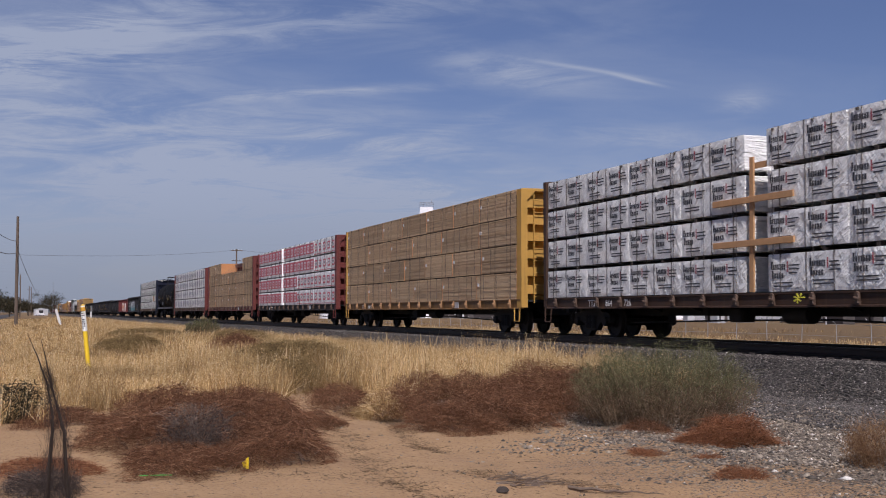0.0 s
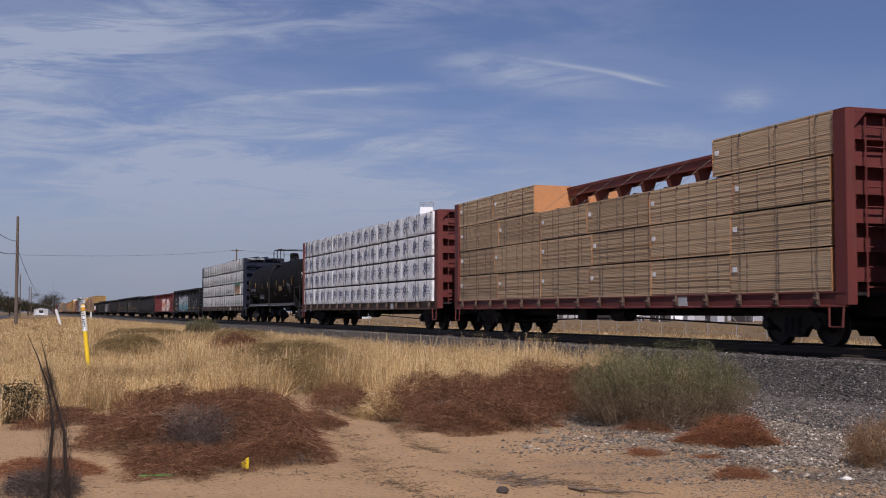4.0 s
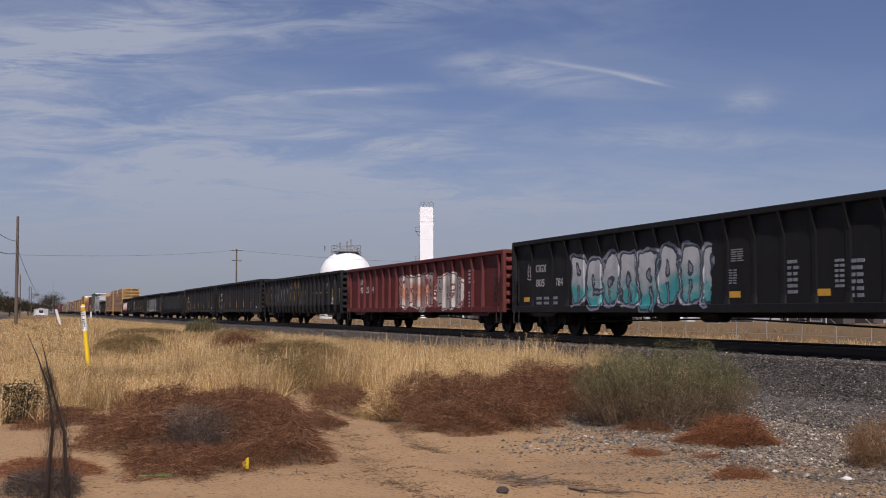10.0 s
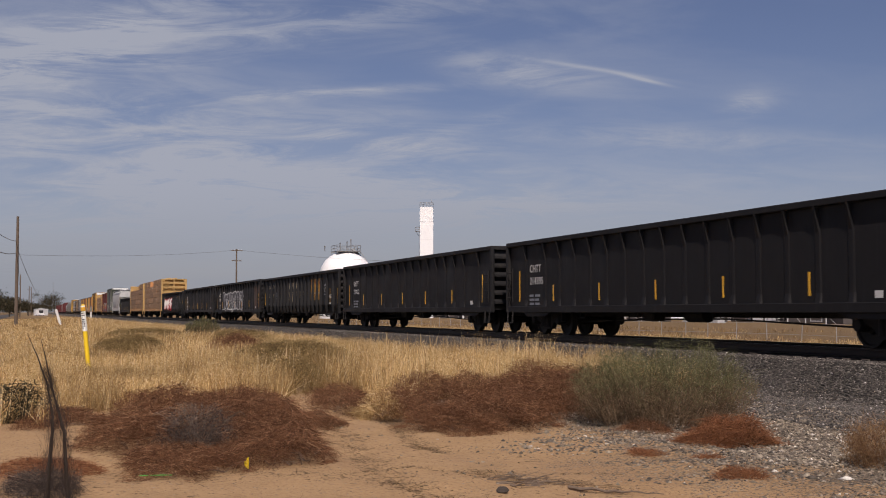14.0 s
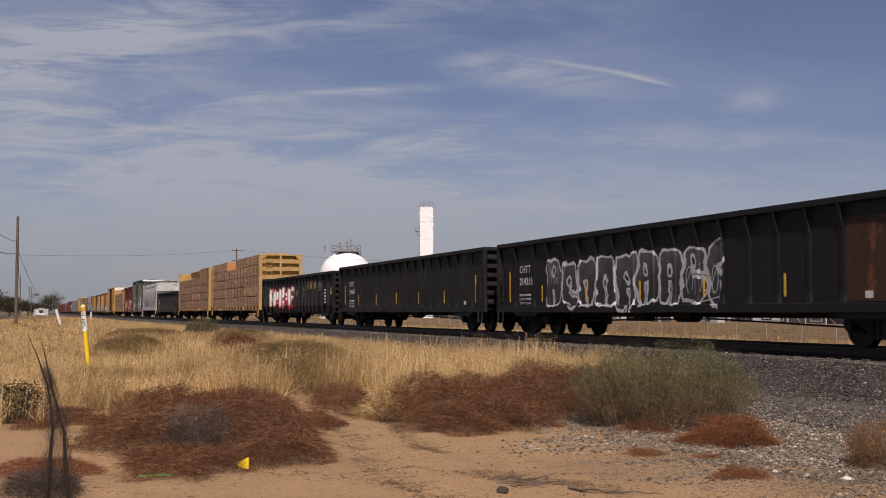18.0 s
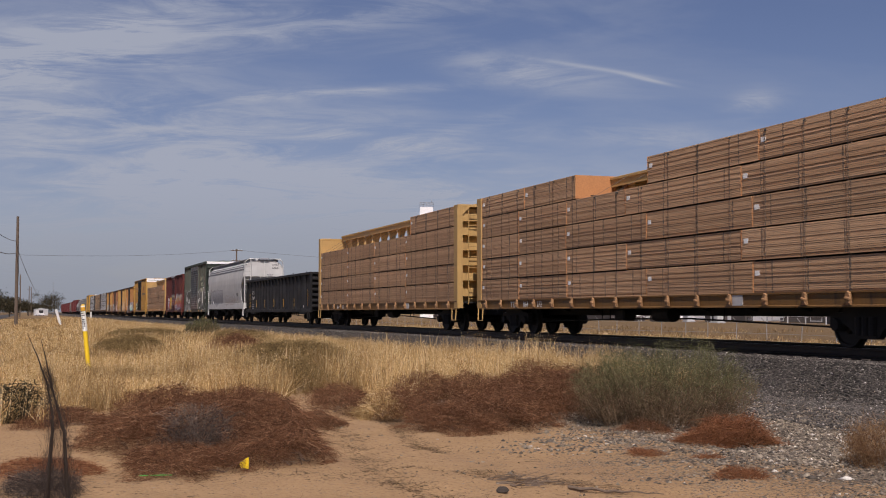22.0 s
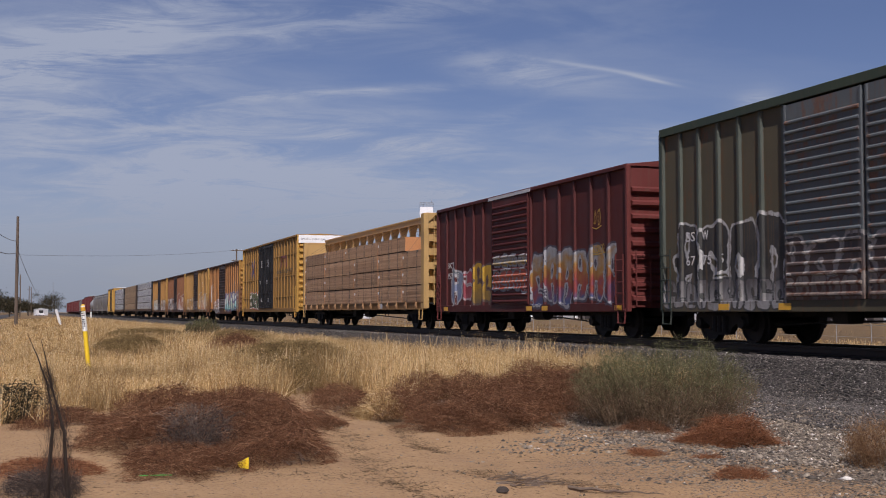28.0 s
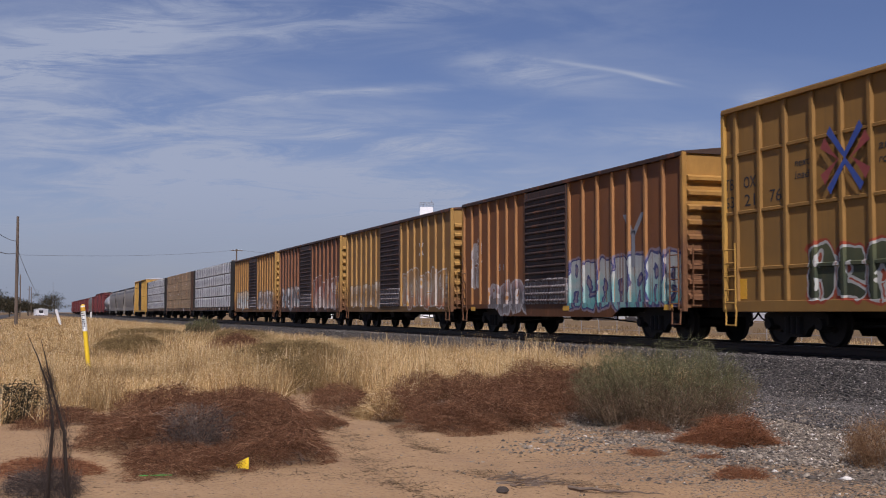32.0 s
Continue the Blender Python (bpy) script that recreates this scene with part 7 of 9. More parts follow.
q.face([(6.0, BP - 0.06, 3.5), (6.18, BP - 0.06, 3.5), (6.6, BP - 0.06, 4.2), (6.42, BP - 0.06, 4.2)])
q.face([(6.42, BP - 0.062, 3.5), (6.6, BP - 0.062, 3.5), (6.18, BP - 0.062, 4.2), (6.0, BP - 0.062, 4.2)])
part("faded_mark", q, RD, b23)
letters("RAIL CARPOOLING EXPERTS", 0.24, BM, b23, 3.3, BP - 0.063, 3.12, width=4.8)
for x0_, z0_ in ((-1.9, 3.7), (0.3, 3.7), (-2.3, 2.6), (0.0, 2.6), (-1.9, 1.4), (0.5, 1.4)):
    bars(b23, WM, x0_, -1.54, z0_, 0.6, 0.5 if z0_ > 3 else 0.25, 6 if z0_ > 3 else 3, 1, int(z0_ * 10))
part("height_plate", MB().box(9.51, 9.525, -1.42, 1.42, 4.80, 5.27), MAT["tag"], b23, "white plate across the top of the end")
end_letters("EXCESS HEIGHT CAR", 0.10, BM, b23, 9.528, -1.30, 4.98, width=1.5)
patch(b23, -8.9, -8.6, 1.0, 1.45, BP, MAT["yellow_mark"], "reflector")
part("white_roof_end", MB().box(7.6, 7.86, -1.46, 1.46, 5.03, 5.24), MAT["tag"], b20, "white panel across the top of the end")
# brown boxcar: pale Y-shaped overspray and numbers
q = MB()
for pts in (((4.55, 3.3), (4.75, 3.3), (5.12, 2.85), (5.02, 2.7)), ((5.75, 3.3), (5.55, 3.3), (5.12, 2.85), (5.22, 2.7)), ((5.02, 2.85), (5.22, 2.85), (5.22, 1.9), (5.02, 1.9))):
    q.face([(a, BP - 0.004, c) for a, c in pts])
part("grey_overspray", q, MAT["galv_dull"], b24)
letters("35 16", 0.22, MAT["galv_dull"], b24, -4.6, BP, 2.1, width=1.0)
scrawl(b24, BP - 0.002, -6.4, 2.3, 0.5, 1.1, 94)
q = MB()
q.face([(3.7, BP - 0.004, 3.0), (3.85, BP - 0.004, 3.0), (4.35, BP - 0.004, 3.5), (4.2, BP - 0.004, 3.5)])
q.face([(4.2, BP - 0.006, 3.0), (4.35, BP - 0.006, 3.0), (3.85, BP - 0.006, 3.5), (3.7, BP - 0.006, 3.5)])
part("cross_mark", q, WM, b25)

# tank car stencils
def on_tank(text, size, x, z, width, material):
    """Lettering laid on the curve of the tank's side."""
    ob = letters(text, size, material, tk, 0, 0, 0, width=width)
    for v in ob.data.vertices:
        zz = z + v.co.y - 2.56
        depth = v.co.z
        v.co = Vector((x + v.co.x, -math.sqrt(1.52 ** 2 - zz * zz) - 0.008 - depth, 2.56 + zz))
    ob.matrix_basis = Matrix()
    return ob


DIM = plain("dusty_stencil", (0.13, 0.125, 0.12), 0.8, 0, 0.3)
on_tank("GATX 54670", 0.21, -6.9, 2.12, 1.86, MAT["galv_dull"])
for txt, size_, z_, w_ in (("GATX", 0.19, 2.92, 0.72), ("CAPY", 0.10, 2.72, 0.36), ("CAPY", 0.10, 2.58, 0.36)):
    mark = letters(txt, size_, WM, tk, 0, 0, 0, width=w_)
    mark.matrix_basis = Matrix.Translation((8.16, -1.16, z_)) @ Matrix.Rotation(radians(71), 4, "Z") @ FACE
for x_, z_, w_ in ((-6.75, 1.92, 1.3), (-6.75, 1.80, 1.3), (0.95, 1.95, 0.85), (0.95, 1.83, 0.85), (3.7, 1.72, 0.9)):
    zz = z_ - 2.56
    part("stencil", MB().box(x_, x_ + w_, -math.sqrt(1.52 ** 2 - zz * zz) - 0.012, -math.sqrt(1.52 ** 2 - zz * zz) + 0.004, z_, z_ + 0.05), DIM, tk)
for i, w_ in enumerate((0.5, 0.95, 0.95, 0.95, 0.95, 0.7)):
    zz = 2.42 - i * 0.105 - 2.56
    part("stencil", MB().box(5.72, 5.72 + w_, -math.sqrt(1.52 ** 2 - zz * zz) - 0.012, -math.sqrt(1.52 ** 2 - zz * zz) + 0.004, 2.56 + zz, 2.64 + zz), DIM, tk)
scrawl(tk, -1.375, -3.95, 1.66, 1.6, 0.34, 97, MAT["galv_dull"])
scrawl(tk, -1.372, -3.8, 1.60, 1.4, 0.30, 98, MAT["galv_dull"])
part("placard", MB().box(3.22, 4.03, -1.51, -1.487, 2.06, 2.36), plain("dull_yellow_placard", (0.16, 0.115, 0.035), 0.6), tk)

# the blue car's near bulkhead: raised wings and a warning line on its top plate
end_letters("CAUTION", 0.11, WM, blue_car, 11.155, -0.55, 4.57, width=0.55)
for i in range(2):
    part("stencil", MB().box(11.15, 11.156, -1.25, -0.65, 4.62 - i * 0.07, 4.65 - i * 0.07), WM, blue_car)
for y_ in (-0.45, 0.25):
    part("top_wing", MB().prism([(y_ - 0.75, 4.70), (y_ + 0.1, 4.70), (y_ + 0.1, 4.83), (y_ - 0.1, 4.80)], 10.86, 10.92, "x"), MAT["blue"], blue_car)
pale_car = [o for o, _ in CARS if o.name.startswith("centerbeam") and abs(o.location.x + 382.15) < 0.1][0]
for y_ in (-0.45, 0.25):
    part("top_wing", MB().prism([(y_ - 0.75, 4.70), (y_ + 0.1, 4.70), (y_ + 0.1, 4.83), (y_ - 0.1, 4.80)], 10.86, 10.92, "x"), MAT["faded_yellow"], pale_car)
# torn wrap on the green-printed load, and the braces in the gap of the first load
green_load = [o for o, _ in CARS if o.name.startswith("lumber_load")][5]
b = MB()
jag = random.Random(3)
up = [(7.0 + i * 0.24, 2.88 + jag.uniform(-0.10, 0.04)) for i in range(13)]
dn = [(9.88 - i * 0.26, 2.06 + jag.uniform(-0.02, 0.06)) for i in range(11)]
b.face([(x, -1.470, z) for x, z in up + dn])
part("torn_opening", b, PINK, green_load, "bare boards behind a torn wrap")
fl = MB()
for i in range(12):
    x_, z_ = up[i]
    fl.face([(x_, -1.474, z_ + 0.06), (x_ + 0.26, -1.474, up[i + 1][1] + 0.06), (x_ + 0.2, -1.53 - 0.02 * (i % 3), z_ - 0.10), (x_ + 0.05, -1.52, z_ - 0.06)])
part("torn_flap", fl, [WRAPS["green"][1]], green_load)
fl = MB()
for i in range(4):
    fl.face([(6.95 + 0.02 * i, -1.475, 2.8 - i * 0.2), (7.3 - 0.05 * i, -1.56, 2.72 - i * 0.2), (7.2, -1.54, 2.5 - i * 0.2), (6.92, -1.475, 2.55 - i * 0.2)])
    fl.face([(9.9, -1.475, 2.9 - i * 0.2), (9.72, -1.55, 2.8 - i * 0.2), (9.78, -1.53, 2.6 - i * 0.2), (9.92, -1.475, 2.66 - i * 0.2)])
part("torn_flap", fl, [WRAPS["green"][0]], green_load)
first_load = [o for o, _ in CARS if o.name.startswith("lumber_load")][0]
for z_ in (2.15, 3.10):
    part("brace", MB().box(-1.6, 1.45, -1.53, -1.485, z_, z_ + 0.14, c=0.006), MAT["pine"], first_load, "new timber brace board")
part("brace", MB().prism([(-0.22, 1.15), (-0.06, 1.15), (-0.02, 4.1), (-0.16, 4.1)], -1.484, -1.44, "y"), MAT["pine"], first_load, "new timber brace board")
part("brace", MB().box(-0.25, 0.35, -1.40, -1.36, 3.85, 3.98), MAT["pine"], first_load, "new timber brace board")


first_car = [o for o, _ in CARS if o.name.startswith("centerbeam")][0]
rb = MB()
for k in range(7):
    a0 = k * 0.9
    rb.prism([(1.72, 1.0), (1.72 + 0.16 * math.cos(a0), 1.0 + 0.10 * math.sin(a0)), (1.72 + 0.17 * math.cos(a0 + 0.35), 1.0 + 0.11 * math.sin(a0 + 0.35))], -1.60 - 0.01 * k, -1.59 - 0.01 * k, "y")
part("yellow_ribbon", rb, plain("bright_yellow_tape", (0.72, 0.66, 0.05), 0.5, 0, 0.1), first_car, "bright yellow plastic tape knotted on a winch")


# ---- plants ----
MAT["steel"] = plain("painted_grey_steel", (0.20, 0.20, 0.20), 0.6, 0.2, 0.2)


def mesh_from_arrays(name, verts, quads, material, tris=None):
    """A mesh out of numpy arrays of corners, four to a face (and three)."""
    me = bpy.data.meshes.new(name)
    nq, nt = len(quads), 0 if tris is None else len(tris)
    me.vertices.add(len(verts))
    me.vertices.foreach_set("co", np.asarray(verts, dtype=np.float32).ravel())
    loops = quads.ravel() if nt == 0 else np.concatenate([quads.ravel(), tris.ravel()])
    me.loops.add(len(loops))
    me.loops.foreach_set("vertex_index", loops.astype(np.int32))
    me.polygons.add(nq + nt)
    start = np.concatenate([np.arange(nq) * 4, nq * 4 + np.arange(nt) * 3])
    me.polygons.foreach_set("loop_start", start.astype(np.int32))
    me.update(calc_edges=True)
    me.materials.append(material)
    me.validate()
    return me


def strands(rng, root, tip_dir, length, width, bend, segs=2):
    """Ribbons from roots: tip_dir unit vectors, drooping by bend. Returns corners and faces."""
    n = len(root)
    side = np.cross(tip_dir, rng.normal(0, 1, (n, 3)))
    side /= np.linalg.norm(side, axis=1, keepdims=True) + 1e-9
    out = np.stack([tip_dir[:, 0], tip_dir[:, 1], np.zeros(n)], 1)
    rows = []
    for k in range(segs + 1):
        u = k / segs
        p = root + tip_dir * (length * u)[:, None] + out * (bend * length * u * u)[:, None] - np.array([0, 0, 1.0]) * (0.5 * bend * length * u * u)[:, None]
        w = (width * (1.0 - 0.75 * u))[:, None]
        rows.append(p - side * w)
        rows.append(p + side * w)
    m = 2 * (segs + 1)
    v = np.stack(rows, 1).reshape(-1, 3)
    base = (np.arange(n) * m)[:, None, None]
    q = np.array([[2 * k, 2 * k + 1, 2 * k + 3, 2 * k + 2] for k in range(segs)])[None]
    return v, (base + q).reshape(-1, 4)


def plant_material(name, stops, patch=None, rough=0.85, through=0.25):
    k = Nodes(name)
    g = k.n.new("ShaderNodeNewGeometry")
    col = k.ramp(g.outputs["Random Per Island"], stops)
    n = k.noise(k.co(vary=False), 0.32, 6, 0.62)
    if patch:
        col = k.mix(k.step(n, 0.48, 0.64, 0, 0.75), col, patch)
    m = k.done(col, rough, 0, 0.15)
    tl = k.n.new("ShaderNodeBsdfTranslucent")
    mx = k.n.new("ShaderNodeMixShader")
    mx.inputs[0].default_value = through
    k.l.new(col, tl.inputs["Color"])
    k.l.new(k.b.outputs[0], mx.inputs[1])
    k.l.new(tl.outputs[0], mx.inputs[2])
    k.l.new(mx.outputs[0], k.out.inputs["Surface"])
    return m


STRAW = plant_material("dry_straw", [(0.0, (0.13, 0.072, 0.026)), (0.3, (0.43, 0.27, 0.108)), (0.7, (0.76, 0.52, 0.235)), (1.0, (0.96, 0.80, 0.50))], (0.17, 0.105, 0.042), through=0.22)
FRONT = [(-4.0, -15.5), (-0.4, -16.6), (0.9, -19.6), (2.7, -21.6), (4.7, -21.6), (6.7, -20.6), (9.0, -20.4), (10.6, -21.0), (14.0, -21.6)]


def front_x(y):
    return np.interp(y, [p[0] for p in FRONT], [p[1] for p in FRONT])


CLEARINGS = [(-31.5, 6.6, 4.5, 1.5), (-62.0, 5.6, 7.5, 2.0), (-50.0, 8.4, 3.0, 1.4), (-66.0, 9.0, 1.6, 1.2), (-18.6, 4.9, 1.6, 0.8), (-25.0, 5.2, 2.6, 0.9), (-40.0, 6.5, 3.4, 1.0), (-46.0, 3.6, 6.0, 1.3), (-70.0, 9.6, 5.0, 1.6)]


def open_ground(x, y):
    ok = np.ones(len(x), bool)
    for cx, cy, rx, ry in CLEARINGS:
        ok &= ((x - cx) / rx) ** 2 + ((y - cy) / ry) ** 2 > 0.5 + 0.5 * np.sin(x * 3.1 + y * 5.0) ** 2
    return ok


def grass_field():
    """Oat-like dry grass: thin leaning stems in tufts, with small drooping spikelets round their tops."""
    rng = np.random.default_rng(5)
    V, Q, off = [], [], 0

    def add(v, q):
        nonlocal off
        V.append(v)
        Q.append(q + off)
        off += len(v)

    def sow(n, x0, x1, y0, y1, hgt, wid, keep, ears=4, upright=0.40):
        x = rng.uniform(x0, x1, n)
        y = rng.uniform(y0, y1, n)
        clump = 0.5 + 0.5 * np.sin(x * 1.9 + 1.3 * np.sin(y * 1.1)) * np.sin(y * 2.3 + 0.8 * np.sin(x * 0.7))
        tuft = 0.5 + 0.5 * np.sin(x * 7.3 + 2.1 * np.sin(y * 4.7)) * np.sin(y * 8.9 + 1.7 * np.sin(x * 5.1))
        ok = keep(x, y) & (rng.uniform(0, 1, n) < (0.2 + 0.8 * clump) * (0.35 + 0.65 * tuft))
        x, y, clump, tuft = x[ok], y[ok], clump[ok], tuft[ok]
        m = len(x)
        # each tuft leans its own way, and its stems spread from that
        a = 0.6 + 1.6 * np.sin(x * 2.7 + y * 1.9) + rng.normal(0.0, 0.8, m)
        lean = np.abs(0.10 + rng.normal(0.0, upright, m))
        d = np.stack([np.sin(lean) * np.cos(a), np.sin(lean) * np.sin(a), np.cos(lean)], 1)
        tall = np.interp(y, [-4, 2, 5, 11, 14], [0.75, 0.85, 1.1, 1.05, 0.55])
        low = np.interp(x, [-36, -24, -20], [0.62, 0.72, 1.0]) * (y < 3.2) + (y >= 3.2)
        L = hgt * low * tall * (0.50 + 0.35 * clump + 0.15 * tuft) * rng.uniform(0.5, 1.25, m)
        v, q = strands(rng, np.stack([x, y, np.full(m, GROUND - 0.02)], 1), d, L, wid * rng.uniform(0.6, 1.5, m), rng.uniform(0.02, 0.35, m), 2)
        add(v, q)
        tips = v.reshape(m, 6, 3)[:, 4:6].mean(1)
        for k in range(ears):
            pick = rng.uniform(0, 1, m) < 0.75
            c = pick.sum()
            at = tips[pick] - d[pick] * (L[pick] * rng.uniform(0.0, 0.30, c))[:, None] + rng.normal(0, 1, (c, 3)) * (0.045 * hgt + wid)
            dd = rng.normal(0, 0.55, (c, 3)) + np.array([0, 0, -0.6])
            dd /= np.linalg.norm(dd, axis=1, keepdims=True)
            v, q = strands(rng, at, dd, wid * rng.uniform(3.0, 7.0, c), wid * rng.uniform(1.1, 1.9, c), np.zeros(c), 1)
            add(v, q)
    inside = lambda x, y: (x < front_x(y) + 1.4 * np.sin(y * 2.1) * 0.4 + 0.5 * np.sin(y * 6.3)) & (y < 13.1 - 0.4 * np.sin(x * 0.9)) & (y > -0.03 * np.abs(x) - 1.5) & open_ground(x, y)
    sow(170000, -34, -15.5, -2, 13.3, 0.74, 0.0044, inside)
    sow(120000, -60, -34, -3.5, 13.3, 0.74, 0.0072, inside, 2)
    sow(90000, -120, -60, -5, 13.3, 0.70, 0.013, inside, 1)
    sow(56000, -260, -120, -8, 13.2, 0.7, 0.03, inside, 0)
    strip = lambda x, y: inside(x, y) & (x > front_x(y) - 8.0) & (y > 5.6)
    sow(30000, -34, -19, 5.6, 13.2, 1.02, 0.0046, strip, 5, 0.24)
    sow(9000, -34, -16, -1, 5, 0.85, 0.0046, inside, 3)
    beyond = lambda x, y: y > 19.6
    bank = lambda x, y: (y > 22.0) & (y < 35.5 + 1.0 * np.sin(x * 0.4) + np.sin(x * 1.3))
    sow(70000, -110, -18, 22.0, 37, 0.80, 0.011, bank, 1, 0.3)
    ob = new("grass", mesh_from_arrays("grass", np.concatenate(V), np.concatenate(Q), STRAW))
    tagged(ob, "tall dry golden grass swaying beside the railway", "grass", kind="stuff")
    V, Q, off = [], [], 0
    sow(40000, -75, -14, 19.6, 38, 0.55, 0.012, beyond, 0)
    sow(16000, -120, -60, 24, 44, 0.5, 0.02, beyond, 0)
    sow(26000, -260, -75, 19.6, 60, 0.6, 0.035, beyond, 0)
    dull = plant_material("dull_stubble", [(0.0, (0.13, 0.08, 0.035)), (0.4, (0.28, 0.18, 0.085)), (1.0, (0.50, 0.36, 0.19))], (0.15, 0.095, 0.045), through=0.2)
    tagged(new("stubble", mesh_from_arrays("stubble", np.concatenate(V), np.concatenate(Q), dull)), "dull brown dry stubble field beyond the railway", "grass", kind="stuff")


grass_field()

TWIG = {
    "russet": plant_material("russet_twigs", [(0, (0.050, 0.023, 0.011)), (0.5, (0.140, 0.062, 0.030)), (0.88, (0.235, 0.115, 0.058)), (1, (0.46, 0.29, 0.17))], None, through=0.15),
    "rust": plant_material("rust_twigs", [(0, (0.080, 0.030, 0.014)), (0.5, (0.19, 0.074, 0.032)), (1, (0.36, 0.17, 0.08))], None, through=0.15),
    "grey": plant_material("grey_twigs", [(0, (0.030, 0.022, 0.018)), (0.6, (0.075, 0.056, 0.046)), (1, (0.17, 0.135, 0.11))], None, through=0.1),
    "pale": plant_material("pale_dead_stems", [(0, (0.11, 0.08, 0.06)), (1, (0.28, 0.22, 0.175))], None, through=0.1),
    "brown": plant_material("brown_stems", [(0, (0.065, 0.042, 0.024)), (0.6, (0.155, 0.102, 0.058)), (1, (0.30, 0.21, 0.13))], None, through=0.1),
    "green": plant_material("grey_green_twigs", [(0, (0.052, 0.056, 0.022)), (0.5, (0.118, 0.118, 0.052)), (0.85, (0.19, 0.18, 0.09)), (1, (0.34, 0.29, 0.18))], None, through=0.25),
    "dark": plant_material("dark_green_leaves", [(0, (0.020, 0.018, 0.011)), (0.6, (0.042, 0.038, 0.021)), (1, (0.11, 0.085, 0.045))], None, through=0.2),
    "olive": plant_material("olive_straw", [(0, (0.085, 0.056, 0.023)), (0.6, (0.20, 0.138, 0.058)), (1, (0.42, 0.30, 0.14))], None, through=0.3),
    "straw": STRAW,
    "amber": plant_material("amber_twigs", [(0, (0.11, 0.055, 0.025)), (0.5, (0.21, 0.115, 0.052)), (1, (0.36, 0.23, 0.125))], None, through=0.25),
}


def twig_mesh(name, v, q, kind, parent):
    v[:, 2] = np.maximum(v[:, 2], -0.02)
    o = new(name, mesh_from_arrays(name, v, q, TWIG[kind]))
    o.parent = parent
    return tagged(o, kind="stuff")


def shrub(name, x, y, rx, ry, h, kind, n, label, upright=0.3, seed=1, width=0.0030, arch=1.0):
    """A low dry shrub: lumpy mounds of thin twigs that arch outwards and down from each lump."""
    rng = np.random.default_rng(seed)
    ob = thing(name, pose(x, y, ground_height(x, y) - 0.01), label, "shrub", "dry shrubs")
    lumps = 4 + int(5 * rx)
    la, lr = rng.uniform(0, 2 * np.pi, lumps), np.sqrt(rng.uniform(0, 0.75, lumps))
    lx, ly, lh = rx * lr * np.cos(la), ry * lr * np.sin(la), rng.uniform(0.62, 1.0, lumps)
    spread = 0.33 * math.sqrt(rx * ry)

    def surface(px, py):
        d2 = (px[:, None] - lx) ** 2 + (py[:, None] - ly) ** 2
        f = lh * np.exp(-d2 / (2 * spread * spread))
        k = f.argmax(1)
        edge = np.clip(1.12 - (px / rx) ** 2 - (py / ry) ** 2, 0, 1) ** 0.35
        return 1.3 * h * (0.18 + 0.82 * f.max(1)) * (0.15 + 0.85 * edge), px - lx[k], py - ly[k]

    def scatter(m):
        r = np.sqrt(rng.uniform(0, 1, m))
        a = rng.uniform(0, 2 * np.pi, m)
        lob = 1 + 0.16 * np.sin(3 * a + seed) + 0.12 * np.sin(7 * a + 2 * seed) + 0.10 * rng.normal(0, 1, m)
        return rx * r * lob * np.cos(a), ry * r * lob * np.sin(a)
    # fine twigs through the whole mound
    m = int(n * 2.3)
    px, py = scatter(m)
    top, ox, oy = surface(px, py)
    rnd = rng.normal(0, 1.0, (m, 3))
    rnd[:, 2] = rnd[:, 2] * 0.5 + 2.0 * upright
    d = rnd / np.linalg.norm(rnd, axis=1, keepdims=True)
    L = rng.uniform(0.3, 1.0, m) * (0.05 + 0.13 * h)
    v, q = strands(rng, np.stack([px, py, top * rng.uniform(0.0, 0.95, m) ** 0.6], 1), d, L, 0.62 * width * rng.uniform(0.5, 1.3, m), rng.uniform(-0.9, 0.9, m), 2)
    # arching sprays over it
    m = int(n * 0.40 * arch)
    px, py = scatter(m)
    top, ox, oy = surface(px, py)
    g = np.hypot(ox, oy) + 1e-6
    d = np.stack([ox / g, oy / g, np.full(m, -0.15 + 1.2 * upright)], 1) + rng.normal(0, 0.75, (m, 3))
    d /= np.linalg.norm(d, axis=1, keepdims=True)
    L = rng.uniform(0.3, 1.2, m) * (0.08 + 0.16 * h)
    w, f = strands(rng, np.stack([px, py, top * rng.uniform(0.80, 1.06, m)], 1), d, L, 0.8 * width * rng.uniform(0.4, 1.3, m), rng.uniform(0.1, 0.9, m), 3)
    twig_mesh("twig_tangle", np.concatenate([v, w]), np.concatenate([q, f + len(v)]), kind, ob)
    # main stems
    m = 14 + int(16 * rx)
    a = rng.uniform(0, 2 * np.pi, m)
    d = np.stack([np.cos(a) * 0.8, np.sin(a) * 0.8, rng.uniform(0.25, 1.0, m)], 1)
    d /= np.linalg.norm(d, axis=1, keepdims=True)
    k = rng.integers(0, lumps, m)
    v, q = strands(rng, np.stack([lx[k], ly[k], np.zeros(m)], 1), d, rng.uniform(0.5, 1.0, m) * (0.1 + 0.9 * h), np.full(m, width * 1.8), rng.uniform(0.2, 0.6, m), 3)
    twig_mesh("stem_fan", v, q, "pale" if kind in ("russet", "grey") else kind, ob)
    return ob


